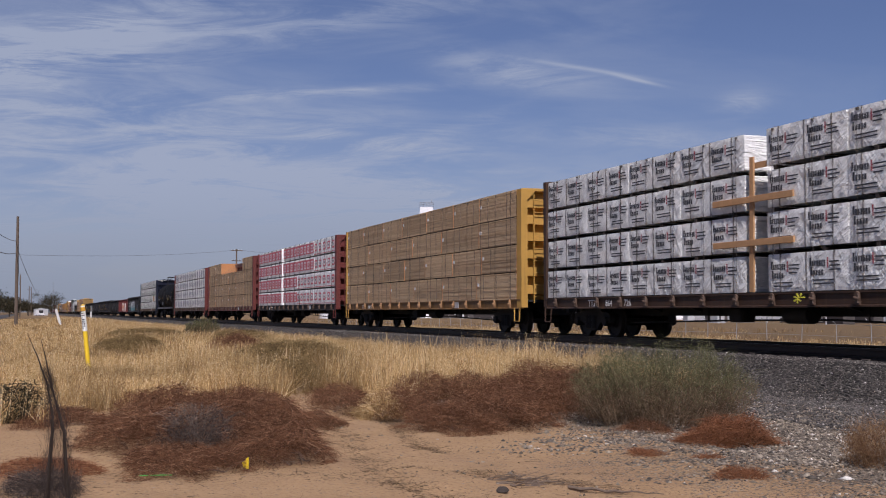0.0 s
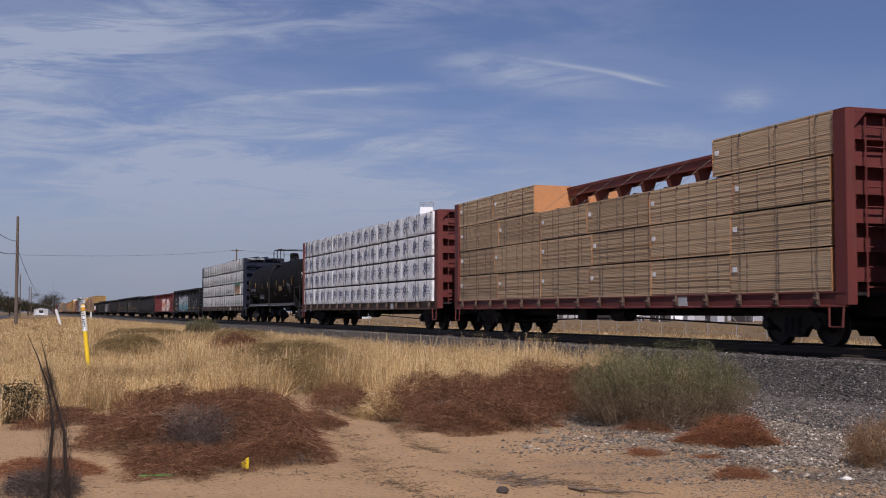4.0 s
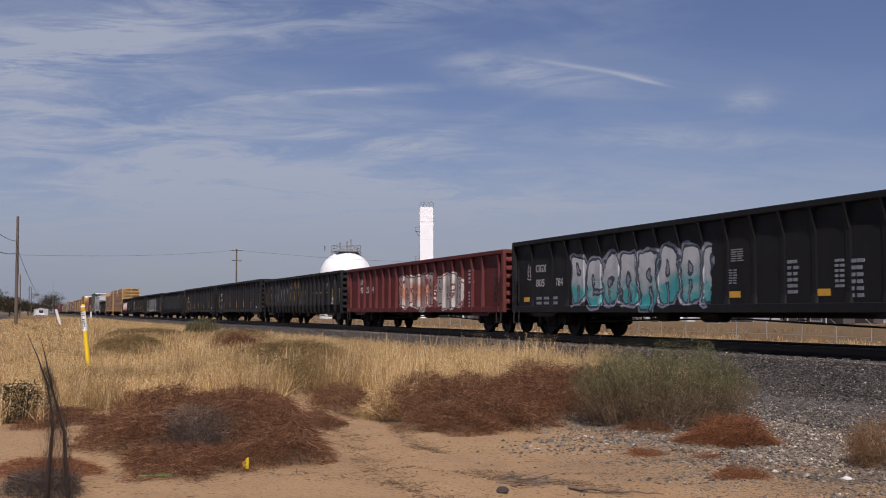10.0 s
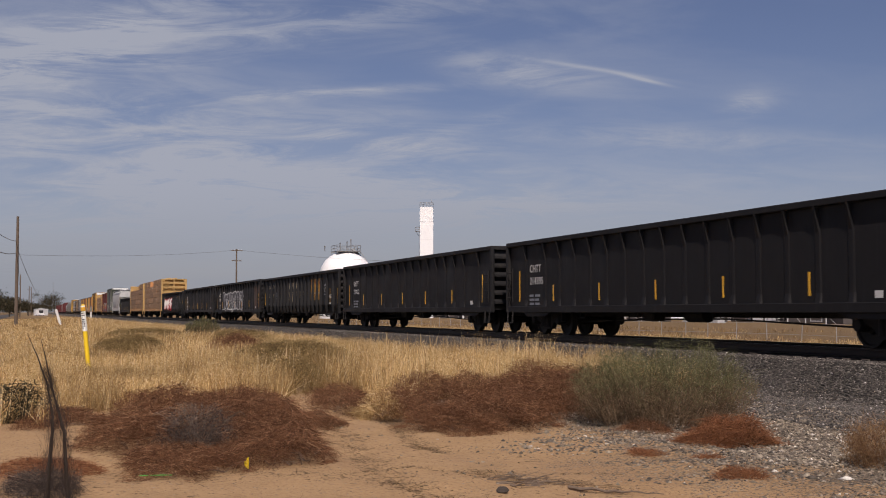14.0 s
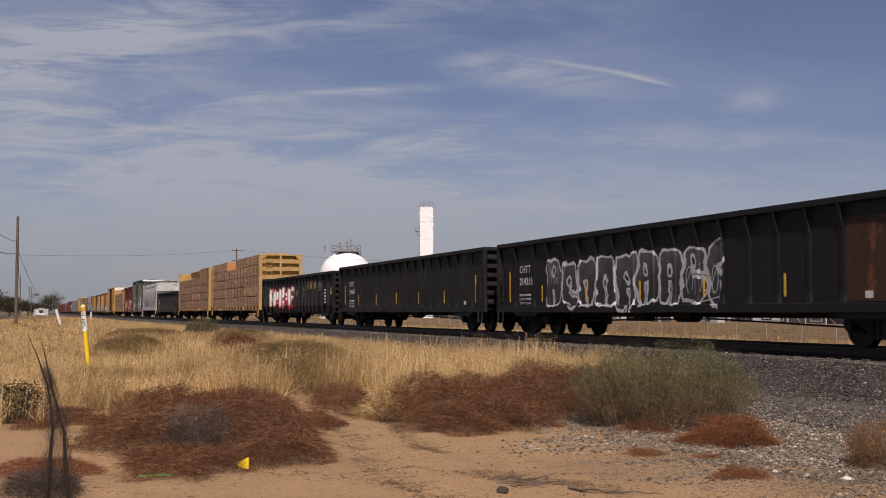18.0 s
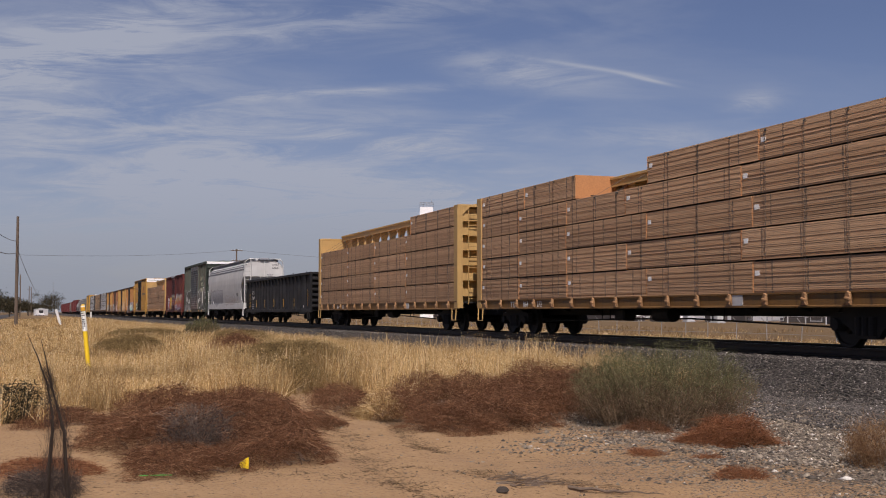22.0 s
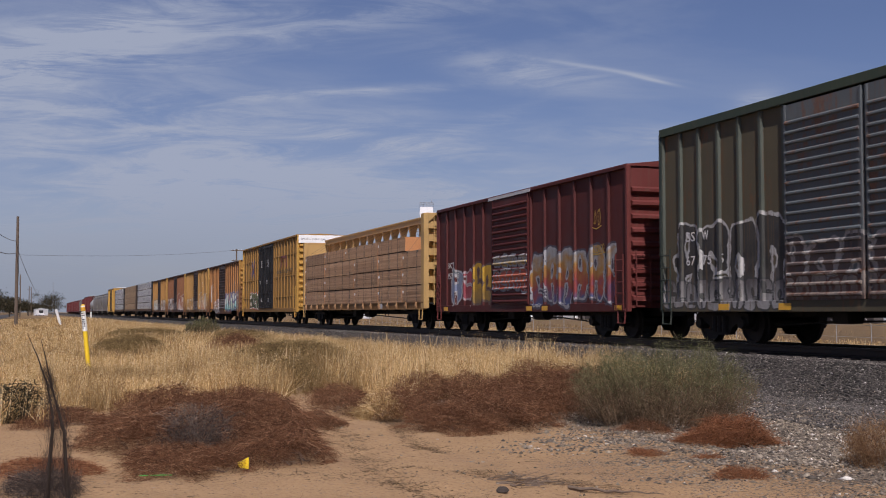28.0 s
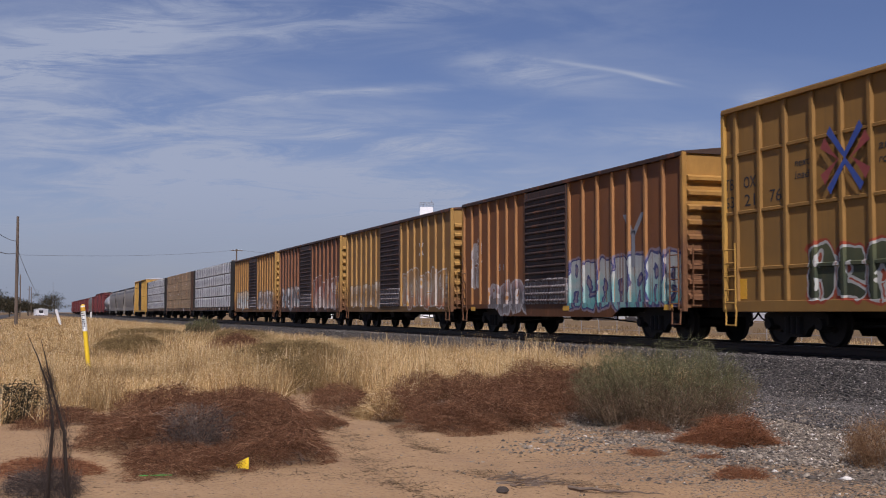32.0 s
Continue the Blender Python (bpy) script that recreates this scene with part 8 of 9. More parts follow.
def wire_ball(x, y, rx, ry, h, n, label, seed):
    """A dead rounded tumbleweed: a see-through dark tangle held by pale arching stems."""
    rng = np.random.default_rng(seed)
    ob = thing("tumbleweed", pose(x, y, ground_height(x, y)), label, "shrub", "dry shrubs")
    d = rng.normal(0, 1, (n, 3))
    d /= np.linalg.norm(d, axis=1, keepdims=True)
    p = d * rng.uniform(0.15, 1.0, n)[:, None] ** 0.5 * np.array([rx, ry, h])
    p[:, 2] = np.abs(p[:, 2])
    t = np.cross(d, rng.normal(0, 1, (n, 3)))
    t = t / np.linalg.norm(t, axis=1, keepdims=True) + 0.4 * d
    t /= np.linalg.norm(t, axis=1, keepdims=True)
    v, q = strands(rng, p, t, rng.uniform(0.04, 0.16, n), 0.0022 * rng.uniform(0.5, 1.3, n), rng.uniform(-0.8, 0.8, n), 2)
    twig_mesh("twig_tangle", v, q, "grey", ob)
    b = MB()
    for i in range(30):
        a, e = rng.uniform(0, 6.28), rng.uniform(0.15, 1.25)
        pts = [(rx * math.cos(a) * math.sin(u * e * 1.25), ry * math.sin(a) * math.sin(u * e * 1.25), h * 1.02 * (math.sin(u * 1.7) if u < 0.92 else 1.0) * (0.45 + 0.55 * math.cos(e * u * 0.9))) for u in (0.0, 0.25, 0.5, 0.75, 1.0)]
        b.path(pts, 0.0022, 3)
    part("stem_fan", b, TWIG["pale"], ob)
    return ob


def branching_bush(name, x, y, rx, ry, h, label, seed, stems=220, per=95, width=0.0021, upper="green", lower="brown"):
    """A broad bush of slender stems that fan out from its foot and carry short fine twigs along their upper parts."""
    rng = np.random.default_rng(seed)
    ob = thing(name, pose(x, y, ground_height(x, y) - 0.01), label, "shrub", "dry shrubs")
    r, a = np.sqrt(rng.uniform(0, 1, stems)), rng.uniform(0, 2 * np.pi, stems)
    ex, ey = rx * r * np.cos(a), ry * r * np.sin(a)
    ez = h * np.sqrt(np.clip(1 - (0.93 * r) ** 4, 0, 1)) * rng.uniform(0.66, 1.0, stems) * (0.95 + 0.06 * np.sin(3.1 * ex + 1) + 0.05 * np.sin(4.3 * ey))
    foot = np.stack([0.72 * ex + rng.normal(0, 0.08, stems), 0.72 * ey + rng.normal(0, 0.08, stems), np.zeros(stems)], 1)
    tip = np.stack([ex, ey, ez], 1)
    along = tip - foot
    L = np.linalg.norm(along, axis=1)
    v, q = strands(rng, foot, along / L[:, None], L, np.full(stems, width * 2.0), rng.uniform(-0.05, 0.12, stems), 3)
    twig_mesh("stem_fan", v, q, lower, ob)
    u = rng.uniform(0.03, 1.03, (stems, per)) ** 0.85
    p = (foot[:, None] + along[:, None] * u[..., None]).reshape(-1, 3) + rng.normal(0, 0.045, (stems * per, 3))
    d = np.repeat(along / L[:, None], per, 0) * 0.35 + rng.normal(0, 0.6, (stems * per, 3))
    d[:, 2] += 0.25
    d /= np.linalg.norm(d, axis=1, keepdims=True)
    v, q = strands(rng, p, d, rng.uniform(0.05, 0.17, len(p)), width * rng.uniform(0.5, 1.2, len(p)), rng.uniform(-0.4, 0.5, len(p)), 2)
    q = q.reshape(len(p), 2, 4)
    low = p[:, 2] < h * (0.42 + 0.16 * rng.normal(0, 1, len(p)))
    twig_mesh("leafy_crown", v.copy(), q[~low].reshape(-1, 4), upper, ob)
    twig_mesh("dry_foot", v, q[low].reshape(-1, 4), lower, ob)
    return ob


RUSSET = "low russet dried tumbleweed on sandy ground"
for i, (x, y, rx, ry, h, n) in enumerate([(-12.5, 1.50, 1.0, 0.62, 0.22, 9000), (-12.9, 2.50, 1.0, 0.58, 0.34, 8500), (-14.5, 1.30, 1.2, 0.75, 0.36, 10000), (-14.9, 2.65, 1.3, 0.75, 0.50, 10000),
                                       (-16.9, 2.0, 1.4, 0.9, 0.44, 9000), (-17.6, 2.95, 1.3, 0.8, 0.42, 8000), (-16.4, 3.85, 0.7, 0.40, 0.20, 3000)]):
    shrub("tumbleweed", x, y, rx, ry, h, "russet", n, RUSSET, 0.06, 10 + i)
wire_ball(-13.5, 1.80, 0.60, 0.52, 0.56, 4200, "rounded grey dead tumbleweed among russet weeds", 31)
for i, (x, y, rx, ry, h, n) in enumerate([(-14.9, 5.35, 0.9, 0.6, 0.34, 6500), (-15.6, 6.2, 1.1, 0.7, 0.46, 8500), (-16.8, 7.2, 1.3, 0.85, 0.56, 10000), (-18.2, 8.3, 1.3, 0.95, 0.66, 10000), (-18.9, 6.6, 1.2, 0.9, 0.5, 8000), (-17.2, 5.4, 1.0, 0.7, 0.4, 6000), (-19.0, 9.4, 0.9, 0.7, 0.6, 5000)]):
    shrub("tumbleweed", x, y, rx, ry, h, "russet", n, "russet dried weeds in front of golden grass", 0.2, 40 + i)
shrub("tumbleweed", -12.4, 8.05, 0.48, 0.46, 0.36, "rust", 5000, "small rust-red dried weed on gravel", 0.1, 61)
shrub("tumbleweed", -12.45, 7.58, 0.34, 0.30, 0.22, "rust", 2200, "small rust-red dried weed on gravel", 0.1, 60)
shrub("tumbleweed", -11.65, 6.42, 0.28, 0.2, 0.07, "rust", 700, "small flat rust-red weed on gravel", 0.06, 62)
shrub("tumbleweed", -11.1, 6.85, 0.22, 0.2, 0.05, "rust", 450, "small flat rust-red weed on gravel", 0.06, 59)
shrub("tumbleweed", -9.7, 6.35, 0.27, 0.23, 0.10, "rust", 900, "small flat rust-red weed on gravel", 0.08, 63)
branching_bush("tumbleweed", -9.75, 8.2, 0.58, 0.45, 0.52, "amber dried weed on gravel", 64, 90, 70, 0.0018, "amber", "amber")
shrub("tumbleweed", -12.3, 0.15, 0.9, 0.5, 0.10, "rust", 4500, "flat rust-red weed on sand", 0.05, 65)
wire_ball(-10.9, 0.12, 0.5, 0.36, 0.20, 3500, "low grey dead weed on sand", 66)
shrub("tumbleweed", -17.6, 0.4, 0.9, 0.6, 0.22, "russet", 5000, RUSSET, 0.1, 67)
branching_bush("green_bush", -14.9, 8.46, 1.42, 1.30, 1.17, "tall grey-green bushy weed with brown foot on gravel", 71, 330, 125)
shrub("tumbleweed", -14.1, 7.75, 0.45, 0.34, 0.16, "russet", 1600, "russet dried weed at the foot of a green bush", 0.1, 70)
shrub("dark_bush", -18.3, -0.12, 0.46, 0.34, 0.52, "dark", 1100, "small dark bush in dry grass", 0.12, 72, 0.0085)
shrub("straw_weed", -17.2, 4.95, 0.50, 0.36, 0.42, "straw", 2600, "sparse golden weed beside the sand", 0.5, 73, 0.0040)
shrub("tumbleweed", -18.6, 4.9, 1.4, 0.7, 0.36, "russet", 6000, "dark russet weeds at the edge of the grass", 0.1, 74)
shrub("straw_weed", -25.0, 5.2, 2.4, 0.8, 0.5, "olive", 8000, "olive-brown weeds in the golden grass", 0.3, 79, 0.0045)
shrub("straw_weed", -31.5, 6.6, 4.2, 1.5, 0.66, "olive", 14000, "olive-brown weeds in the golden grass", 0.3, 77, 0.006)
shrub("tumbleweed", -40.0, 6.5, 2.8, 0.9, 0.72, "russet", 7000, "dark russet weeds in the golden grass", 0.2, 76, 0.007)
shrub("tumbleweed", -50.0, 8.4, 2.8, 1.3, 0.70, "olive", 6000, "olive-brown weeds in the golden grass", 0.3, 80, 0.009)
shrub("straw_weed", -46.0, 3.6, 5.6, 1.3, 0.6, "olive", 9000, "olive-brown weeds in the golden grass", 0.3, 81, 0.008)
shrub("straw_weed", -62.0, 5.6, 7.0, 2.2, 0.6, "olive", 9000, "olive-brown weeds in the golden grass", 0.4, 78, 0.012)
branching_bush("green_bush", -66.0, 9.0, 1.3, 1.0, 1.35, "grey-green bush in the far grass", 75, 150, 80, 0.008)


# a dry forked stalk that stands in the foreground
STALKS = (("a", [(-0.62, 0.13, 0.0), (-0.60, 0.15, 0.48), (-0.58, 0.165, 0.71), (-0.585, 0.165, 0.82), (-0.595, 0.125, 1.05), (-0.61, 0.055, 1.25), (-0.63, -0.02, 1.42)]),
          ("b", [(-0.57, 0.30, 0.0), (-0.56, 0.26, 0.48), (-0.56, 0.245, 0.71), (-0.57, 0.215, 0.82), (-0.587, 0.150, 1.05), (-0.592, 0.108, 1.25), (-0.597, 0.075, 1.38)]))


def stalk():
    ob = thing("dead_stalk", pose(-8.4, 0.0, GROUND), "thin dark forked dead weed stalk on sand", "weed")
    dark_stem = plain("dark_dead_stem", (0.035, 0.024, 0.018), 0.9, 0, 0.3)
    for side_, pts in (STALKS):
        b = MB()
        for i, (p, q) in enumerate(zip(pts, pts[1:])):
            b.tube(p, q, 0.016 - 0.0024 * i, 6, r2=0.016 - 0.0024 * (i + 1))
        part("stem", b, dark_stem, ob)
    # a fuzz of fine dead side shoots, thicker towards the foot
    rng = np.random.default_rng(2)
    roots, ways = [], []
    for side_, pts in STALKS:
        z = rng.uniform(0, 1, 2600) ** 1.8 * 1.15
        c = np.stack([np.interp(z, [p[2] for p in pts], [p[i] for p in pts]) for i in (0, 1)] + [z], 1)
        roots.append(c + rng.normal(0, 1, (2600, 3)) * np.interp(z, [0, 0.7, 0.8, 0.95, 1.3], [0.034, 0.026, 0.040, 0.016, 0.006])[:, None])
        ways.append(rng.normal(0, 0.35, (2600, 3)) + np.array([0, 0, 1.0]))
    r, d = np.concatenate(roots), np.concatenate(ways)
    d /= np.linalg.norm(d, axis=1, keepdims=True)
    v, q = strands(rng, r, d, rng.uniform(0.02, 0.09, len(r)), np.full(len(r), 0.0010), rng.uniform(-0.4, 0.4, len(r)), 2)
    o = new("side_shoot_fuzz", mesh_from_arrays("side_shoot_fuzz", v, q, dark_stem))
    o.parent = ob
    return ob


stalk()


# ---- stones ----
def stones():
    rng = np.random.default_rng(8)
    oct_v = np.array([(1, 0, 0), (0, 1, 0), (-1, 0, 0), (0, -1, 0), (0, 0, 0.8), (0, 0, -0.8)], float)
    oct_f = np.array([(0, 1, 4), (1, 2, 4), (2, 3, 4), (3, 0, 4), (1, 0, 5), (2, 1, 5), (3, 2, 5), (0, 3, 5)])

    def heap(n, x, y, z, size, name, material, label):
        m = len(x)
        v = oct_v[None] * rng.uniform(0.55, 1.25, (m, 6, 1)) * np.stack([rng.uniform(0.7, 1.4, m), rng.uniform(0.7, 1.4, m), rng.uniform(0.45, 0.95, m)], 1)[:, None]
        v = v * size[:, None, None]
        a = rng.uniform(0, 6.28, m)
        c, s = np.cos(a)[:, None], np.sin(a)[:, None]
        vx, vy = v[..., 0] * c - v[..., 1] * s, v[..., 0] * s + v[..., 1] * c
        v = np.stack([vx + x[:, None], vy + y[:, None], v[..., 2] + z[:, None]], 2).reshape(-1, 3)
        f = (oct_f[None] + (np.arange(m) * 6)[:, None, None]).reshape(-1, 3)
        me = mesh_from_arrays(name, v, np.zeros((0, 4), int), material, f)
        tagged(new(name, me), label, "stones", kind="stuff")

    def stone_mat(name, stops):
        k = Nodes(name)
        g = k.n.new("ShaderNodeNewGeometry")
        col = k.ramp(g.outputs["Random Per Island"], stops)
        fine = k.noise(k.co(vary=False), 60, 3, 0.6)
        col = k.mix(k.step(fine, 0.4, 0.7, 0, 0.4), col, (0.05, 0.045, 0.04))
        return k.done(col, 0.9, 0, 0.2)
    n = 150000
    x = -8.3 - rng.uniform(0, 1, n) ** 1.4 * 16
    y = rng.uniform(3.6, 13.8, n)
    keep = rng.uniform(0, 1, n) < np.clip((y - 5.5 + 0.5 * np.sin(x * 0.9) + 0.5 * np.sin(x * 2.3 + y) + 0.4 * np.sin(x * 5.1 - 2 * y)) / 2.8, 0.025, 1) ** 1.4
    x, y = x[keep], y[keep]
    z = np.array([ground_height(a, b) for a, b in zip(x, y)])
    z = np.maximum(z, np.interp(y - TRACK_Y, [-3.6, -2.85, -1.75], [GROUND - 0.15, GROUND + 0.05, -0.27]))
    heap(n, x, y, z + 0.002, (0.008 + 0.026 * rng.uniform(0, 1, len(x)) ** 2.2) * (1 + (rng.uniform(0, 1, len(x)) > 0.992) * 1.0), "gravel", stone_mat("gravel_stone", [(0, (0.045, 0.037, 0.030)), (0.35, (0.125, 0.104, 0.082)), (0.75, (0.25, 0.205, 0.155)), (0.96, (0.40, 0.335, 0.25)), (1, (0.72, 0.67, 0.60))]), "loose grey gravel on sandy ground")
    n = 90000
    x = -13 - rng.uniform(0, 1, n) ** 1.5 * 48
    u = rng.uniform(0, 1, n)
    u = np.where(rng.uniform(0, 1, n) < 0.72, u * 2.6, 2.4 + 2.4 * u ** 1.8)
    y = TRACK_Y - 1.30 - u
    ground_z = np.array([ground_height(a, b) for a, b in zip(x, y)])
    z = np.maximum(np.interp(u + 1.30, [1.30, 1.75, 2.85, 3.2, 4.0], [-0.225, -0.26, GROUND + 0.06, GROUND - 0.04, GROUND - 0.2]), ground_z)
    heap(n, x, y, z + 0.012, rng.uniform(0.014, 0.036, n), "ballast_stone", stone_mat("ballast_stone", [(0, (0.035, 0.031, 0.029)), (0.5, (0.080, 0.071, 0.064)), (0.85, (0.135, 0.12, 0.105)), (0.975, (0.19, 0.17, 0.15)), (1, (0.50, 0.46, 0.42))]), "dark crushed ballast stones on the track shoulder")


stones()


def litter():
    """Twig scraps on the sand: thinly everywhere, thickly along the old wheel ruts."""
    rng = np.random.default_rng(21)
    n = 7000
    x = -8.6 - rng.uniform(0, 1, n) ** 1.2 * 12
    y = rng.uniform(-0.4, 8.5, n)
    keep = rng.uniform(0, 1, n) < 0.12 + 0.88 * (np.sin(x * 1.7 + 2 * np.sin(y * 1.3)) * np.sin(y * 2.1) > 0.25)
    xs, ys = [x[keep]], [y[keep]]
    for pts, wide, count in RUTS:
        t = rng.uniform(0, 1, count)
        u = np.linspace(0, 1, len(pts))
        xs.append(np.interp(t, u, [p[0] for p in pts]) + rng.normal(0, wide, count))
        ys.append(np.interp(t, u, [p[1] for p in pts]) + rng.normal(0, wide * 0.6, count))
    x, y = np.concatenate(xs), np.concatenate(ys)
    m = len(x)
    z = np.array([ground_height(a, b) for a, b in zip(x, y)])
    d = rng.normal(0, 1, (m, 3))
    d[:, 2] = np.abs(d[:, 2]) * 0.12
    d /= np.linalg.norm(d, axis=1, keepdims=True)
    v, q = strands(rng, np.stack([x, y, z + 0.004], 1), d, 0.015 + 0.10 * rng.uniform(0, 1, m) ** 2.5, rng.uniform(0.0012, 0.0036, m), rng.uniform(-0.4, 0.4, m), 2)
    tagged(new("twig_litter", mesh_from_arrays("twig_litter", v, q, TWIG["brown"])), "scattered dead twigs and straw on sand", "twigs", kind="stuff")


litter()


def debris():
    rnd = random.Random(4)

    def limb(x, y, a, L, r, bends, forks=0):
        """One crooked dead branch with thinner side shoots."""
        pts, p, ang = [], Vector((0, 0, r)), a
        for k in range(bends * 2 + 1):
            pts.append((p.copy(), r * (1.15 - 0.95 * k / (bends * 2)) * rnd.uniform(0.75, 1.2)))
            ang = a + rnd.uniform(-0.45, 0.45)
            p = Vector((p.x + math.cos(ang) * L / bends / 2, p.y + math.sin(ang) * L / bends / 2, max(r * 0.5, p.z + rnd.uniform(-0.014, 0.016))))
        b = MB()
        for k, (p, rr) in enumerate(pts):
            b.v += [tuple(p + Vector((-math.sin(a) * math.cos(j * 1.0472), math.cos(a) * math.cos(j * 1.0472), 0.75 * math.sin(j * 1.0472))) * rr * rnd.uniform(0.75, 1.2)) for j in range(6)]
            if k:
                b.f += [((k - 1) * 6 + j, (k - 1) * 6 + (j + 1) % 6, k * 6 + (j + 1) % 6, k * 6 + j) for j in range(6)]
                b.s += [0] * 6
        wood = part("driftwood", b, MAT["wood_grey"], at=pose(x, y, ground_height(x, y) - r * 0.3))
        tagged(wood, "weathered grey piece of dead wood on sand", "wood", "dead wood pieces")
        for k in range(forks * 3):
            q, rr = pts[rnd.randint(2, bends * 2 - 1)]
            fa, fl = a + rnd.choice((-1, 1)) * rnd.uniform(0.25, 0.7), L * rnd.uniform(0.15, 0.4)
            part("side_shoot", MB().tube(q, q + Vector((math.cos(fa) * fl, math.sin(fa) * fl, rnd.uniform(-0.01, 0.03))), rr * 0.45, 5, r2=rr * 0.1), MAT["wood_grey"], wood)
    limb(-9.75, 4.58, 0.75, 0.95, 0.022, 6, 1)
    for i in range(16):
        limb(-10.35 + rnd.uniform(-0.12, 0.42), 4.05 + rnd.uniform(0.0, 0.45), 1.05 + rnd.uniform(-0.30, 0.35), rnd.uniform(0.25, 0.62), rnd.uniform(0.006, 0.015), 5, 1)
    b = MB().lathe([(-0.03, 0.0), (-0.02, 0.04), (0.0, 0.06), (0.025, 0.04), (0.035, 0.0)], 9, "z")
    tagged(part("dark_rock", b, MAT["tie"], at=pose(-9.66, 3.91, ground_height(-9.66, 3.91) + 0.02, 8, 5, 30)), "dark rounded rock lying on sand", "rock")
    b = MB().path([(0, -0.16, 0.012), (0, 0.15, 0.02)], 0.006, 6)
    tagged(part("green_rod", b, plain("bright_green_rod", (0.10, 0.50, 0.08), 0.4), at=pose(-11.72, 1.17, ground_height(-11.72, 1.17) + 0.01, 0, 0, -18)), "thin bright green rod lying on sand", "rod")


MAT["wood_grey"] = plain("weathered_wood", (0.145, 0.105, 0.075), 0.9, 0, 0.35, 9, 0.4)
debris()


# ---- marker post and flag ----
def marker():
    m = thing("marker_post", pose(-32.0, 1.40, GROUND, 0, -1.5, 0), "leaning yellow pipeline marker post with a white label", "marker post")
    m.matrix_basis = pose(-32.0, 1.46, GROUND, 6.0, 0, 0)
    part("post", MB().lathe([(0, 0.058), (1.72, 0.058), (1.76, 0.05), (1.78, 0.0)], 14, "z"), plain("yellow_plastic", (0.78, 0.52, 0.02), 0.45, 0, 0.12), m, smooth=True)
    part("label", MB().lathe([(1.08, 0.060), (1.74, 0.060)], 14, "z"), plain("white_label", (0.78, 0.78, 0.74), 0.5, 0, 0.08), m, "white label band")
    b = MB()
    rnd = random.Random(3)
    for i in range(9):
        z = 1.14 + i * 0.055
        for j in range(rnd.randint(1, 2)):
            a0 = radians(-60 + j * 40 + rnd.uniform(0, 12))
            a1 = a0 + radians(rnd.uniform(22, 36))
            b.face([(0.062 * math.cos(a), 0.062 * math.sin(a), zz) for a, zz in ((a0, z), (a1, z), (a1, z + 0.035), (a0, z + 0.035))])
    part("print", b, MAT["black_mark"], m)
    part("band", MB().lathe([(1.60, 0.0615), (1.70, 0.0615)], 14, "z"), MAT["yellow_mark"], m)


marker()


def pin_flag():
    f = thing("pin_flag", pose(-11.85, 2.08, ground_height(-11.85, 2.08)), "small yellow utility marking flag on a wire", "flag")
    part("wire", MB().tube((0, 0, 0), (0, 0, 0.16), 0.0025, 5), MAT["strap"], f)
    b = MB()
    n = 5
    xs = [i * 0.13 / n for i in range(n + 1)]
    for i in range(n):
        y0, y1 = 0.010 * math.sin(i * 1.3), 0.010 * math.sin((i + 1) * 1.3)
        b.face([(xs[i], y0, 0.03), (xs[i + 1], y1, 0.03 + 0.03 * (i + 1) / n), (xs[i + 1], y1, 0.15 - 0.06 * (i + 1) / n), (xs[i], y0, 0.15 - 0.06 * i / n)])
    return part("cloth", b, plain("yellow_vinyl", (0.80, 0.56, 0.02), 0.4, 0, 0.1), f)


FLAG = pin_flag()


# ---- poles and wires ----
POLE_WOOD = plain("pole_timber", (0.115, 0.085, 0.062), 0.85, 0, 0.3, 3, 0.3)


def utility_pole(x, y, top, lean=0.0, arms=(), label="weathered wooden utility pole", r=0.16):
    p = thing("utility_pole", pose(x, y, GROUND, 0, lean, 0), label, "utility pole", "utility poles")
    part("pole", MB().tube((0, 0, -0.1), (0, 0, top - GROUND), r, 12, r2=r * 0.68), POLE_WOOD, p, smooth=True)
    for z, half in arms:
        part("crossarm", MB().box(-0.06, 0.06, -half, half, z - GROUND - 0.07, z - GROUND + 0.07, c=0.01), POLE_WOOD, p)
        for s in (-0.9, -0.35, 0.35, 0.9):
            part("insulator", MB().lathe([(0, 0.03), (0.06, 0.06), (0.1, 0.03), (0.16, 0.05), (0.2, 0.0)], 8, "z", (0, s * half, z - GROUND + 0.07)), MAT["galv"], p)
    return p


utility_pole(-147.3, -1.55, 11.9, 0.3, label="leaning weathered wooden utility pole in dry grass", r=0.22)
utility_pole(-363.6, -2.8, 11.5, 0.0, r=0.2)
utility_pole(-520.0, -0.5, 11.5, 0.6, ((9.9, 0.9),), r=0.2)
utility_pole(-545.0, 0.4, 11.5, 0.0, r=0.2)
utility_pole(-36.0, -5.6, 11.9, 0.0, r=0.2)
utility_pole(-220.1, 36.0, 12.4, 0.0, ((12.1, 1.1), (10.2, 0.9)), "wooden utility pole with two crossarms beyond the railway", r=0.18)


def span(a, e, sag, r, label, n=16):
    a, e = Vector(a), Vector(e)
    pts = [a.lerp(e, i / n) - Vector((0, 0, sag * 4 * (i / n) * (1 - i / n))) for i in range(n + 1)]
    tagged(part("overhead_wire", MB().cable(pts, r, 5), MAT["strap"]), label, "wire", "overhead wires")


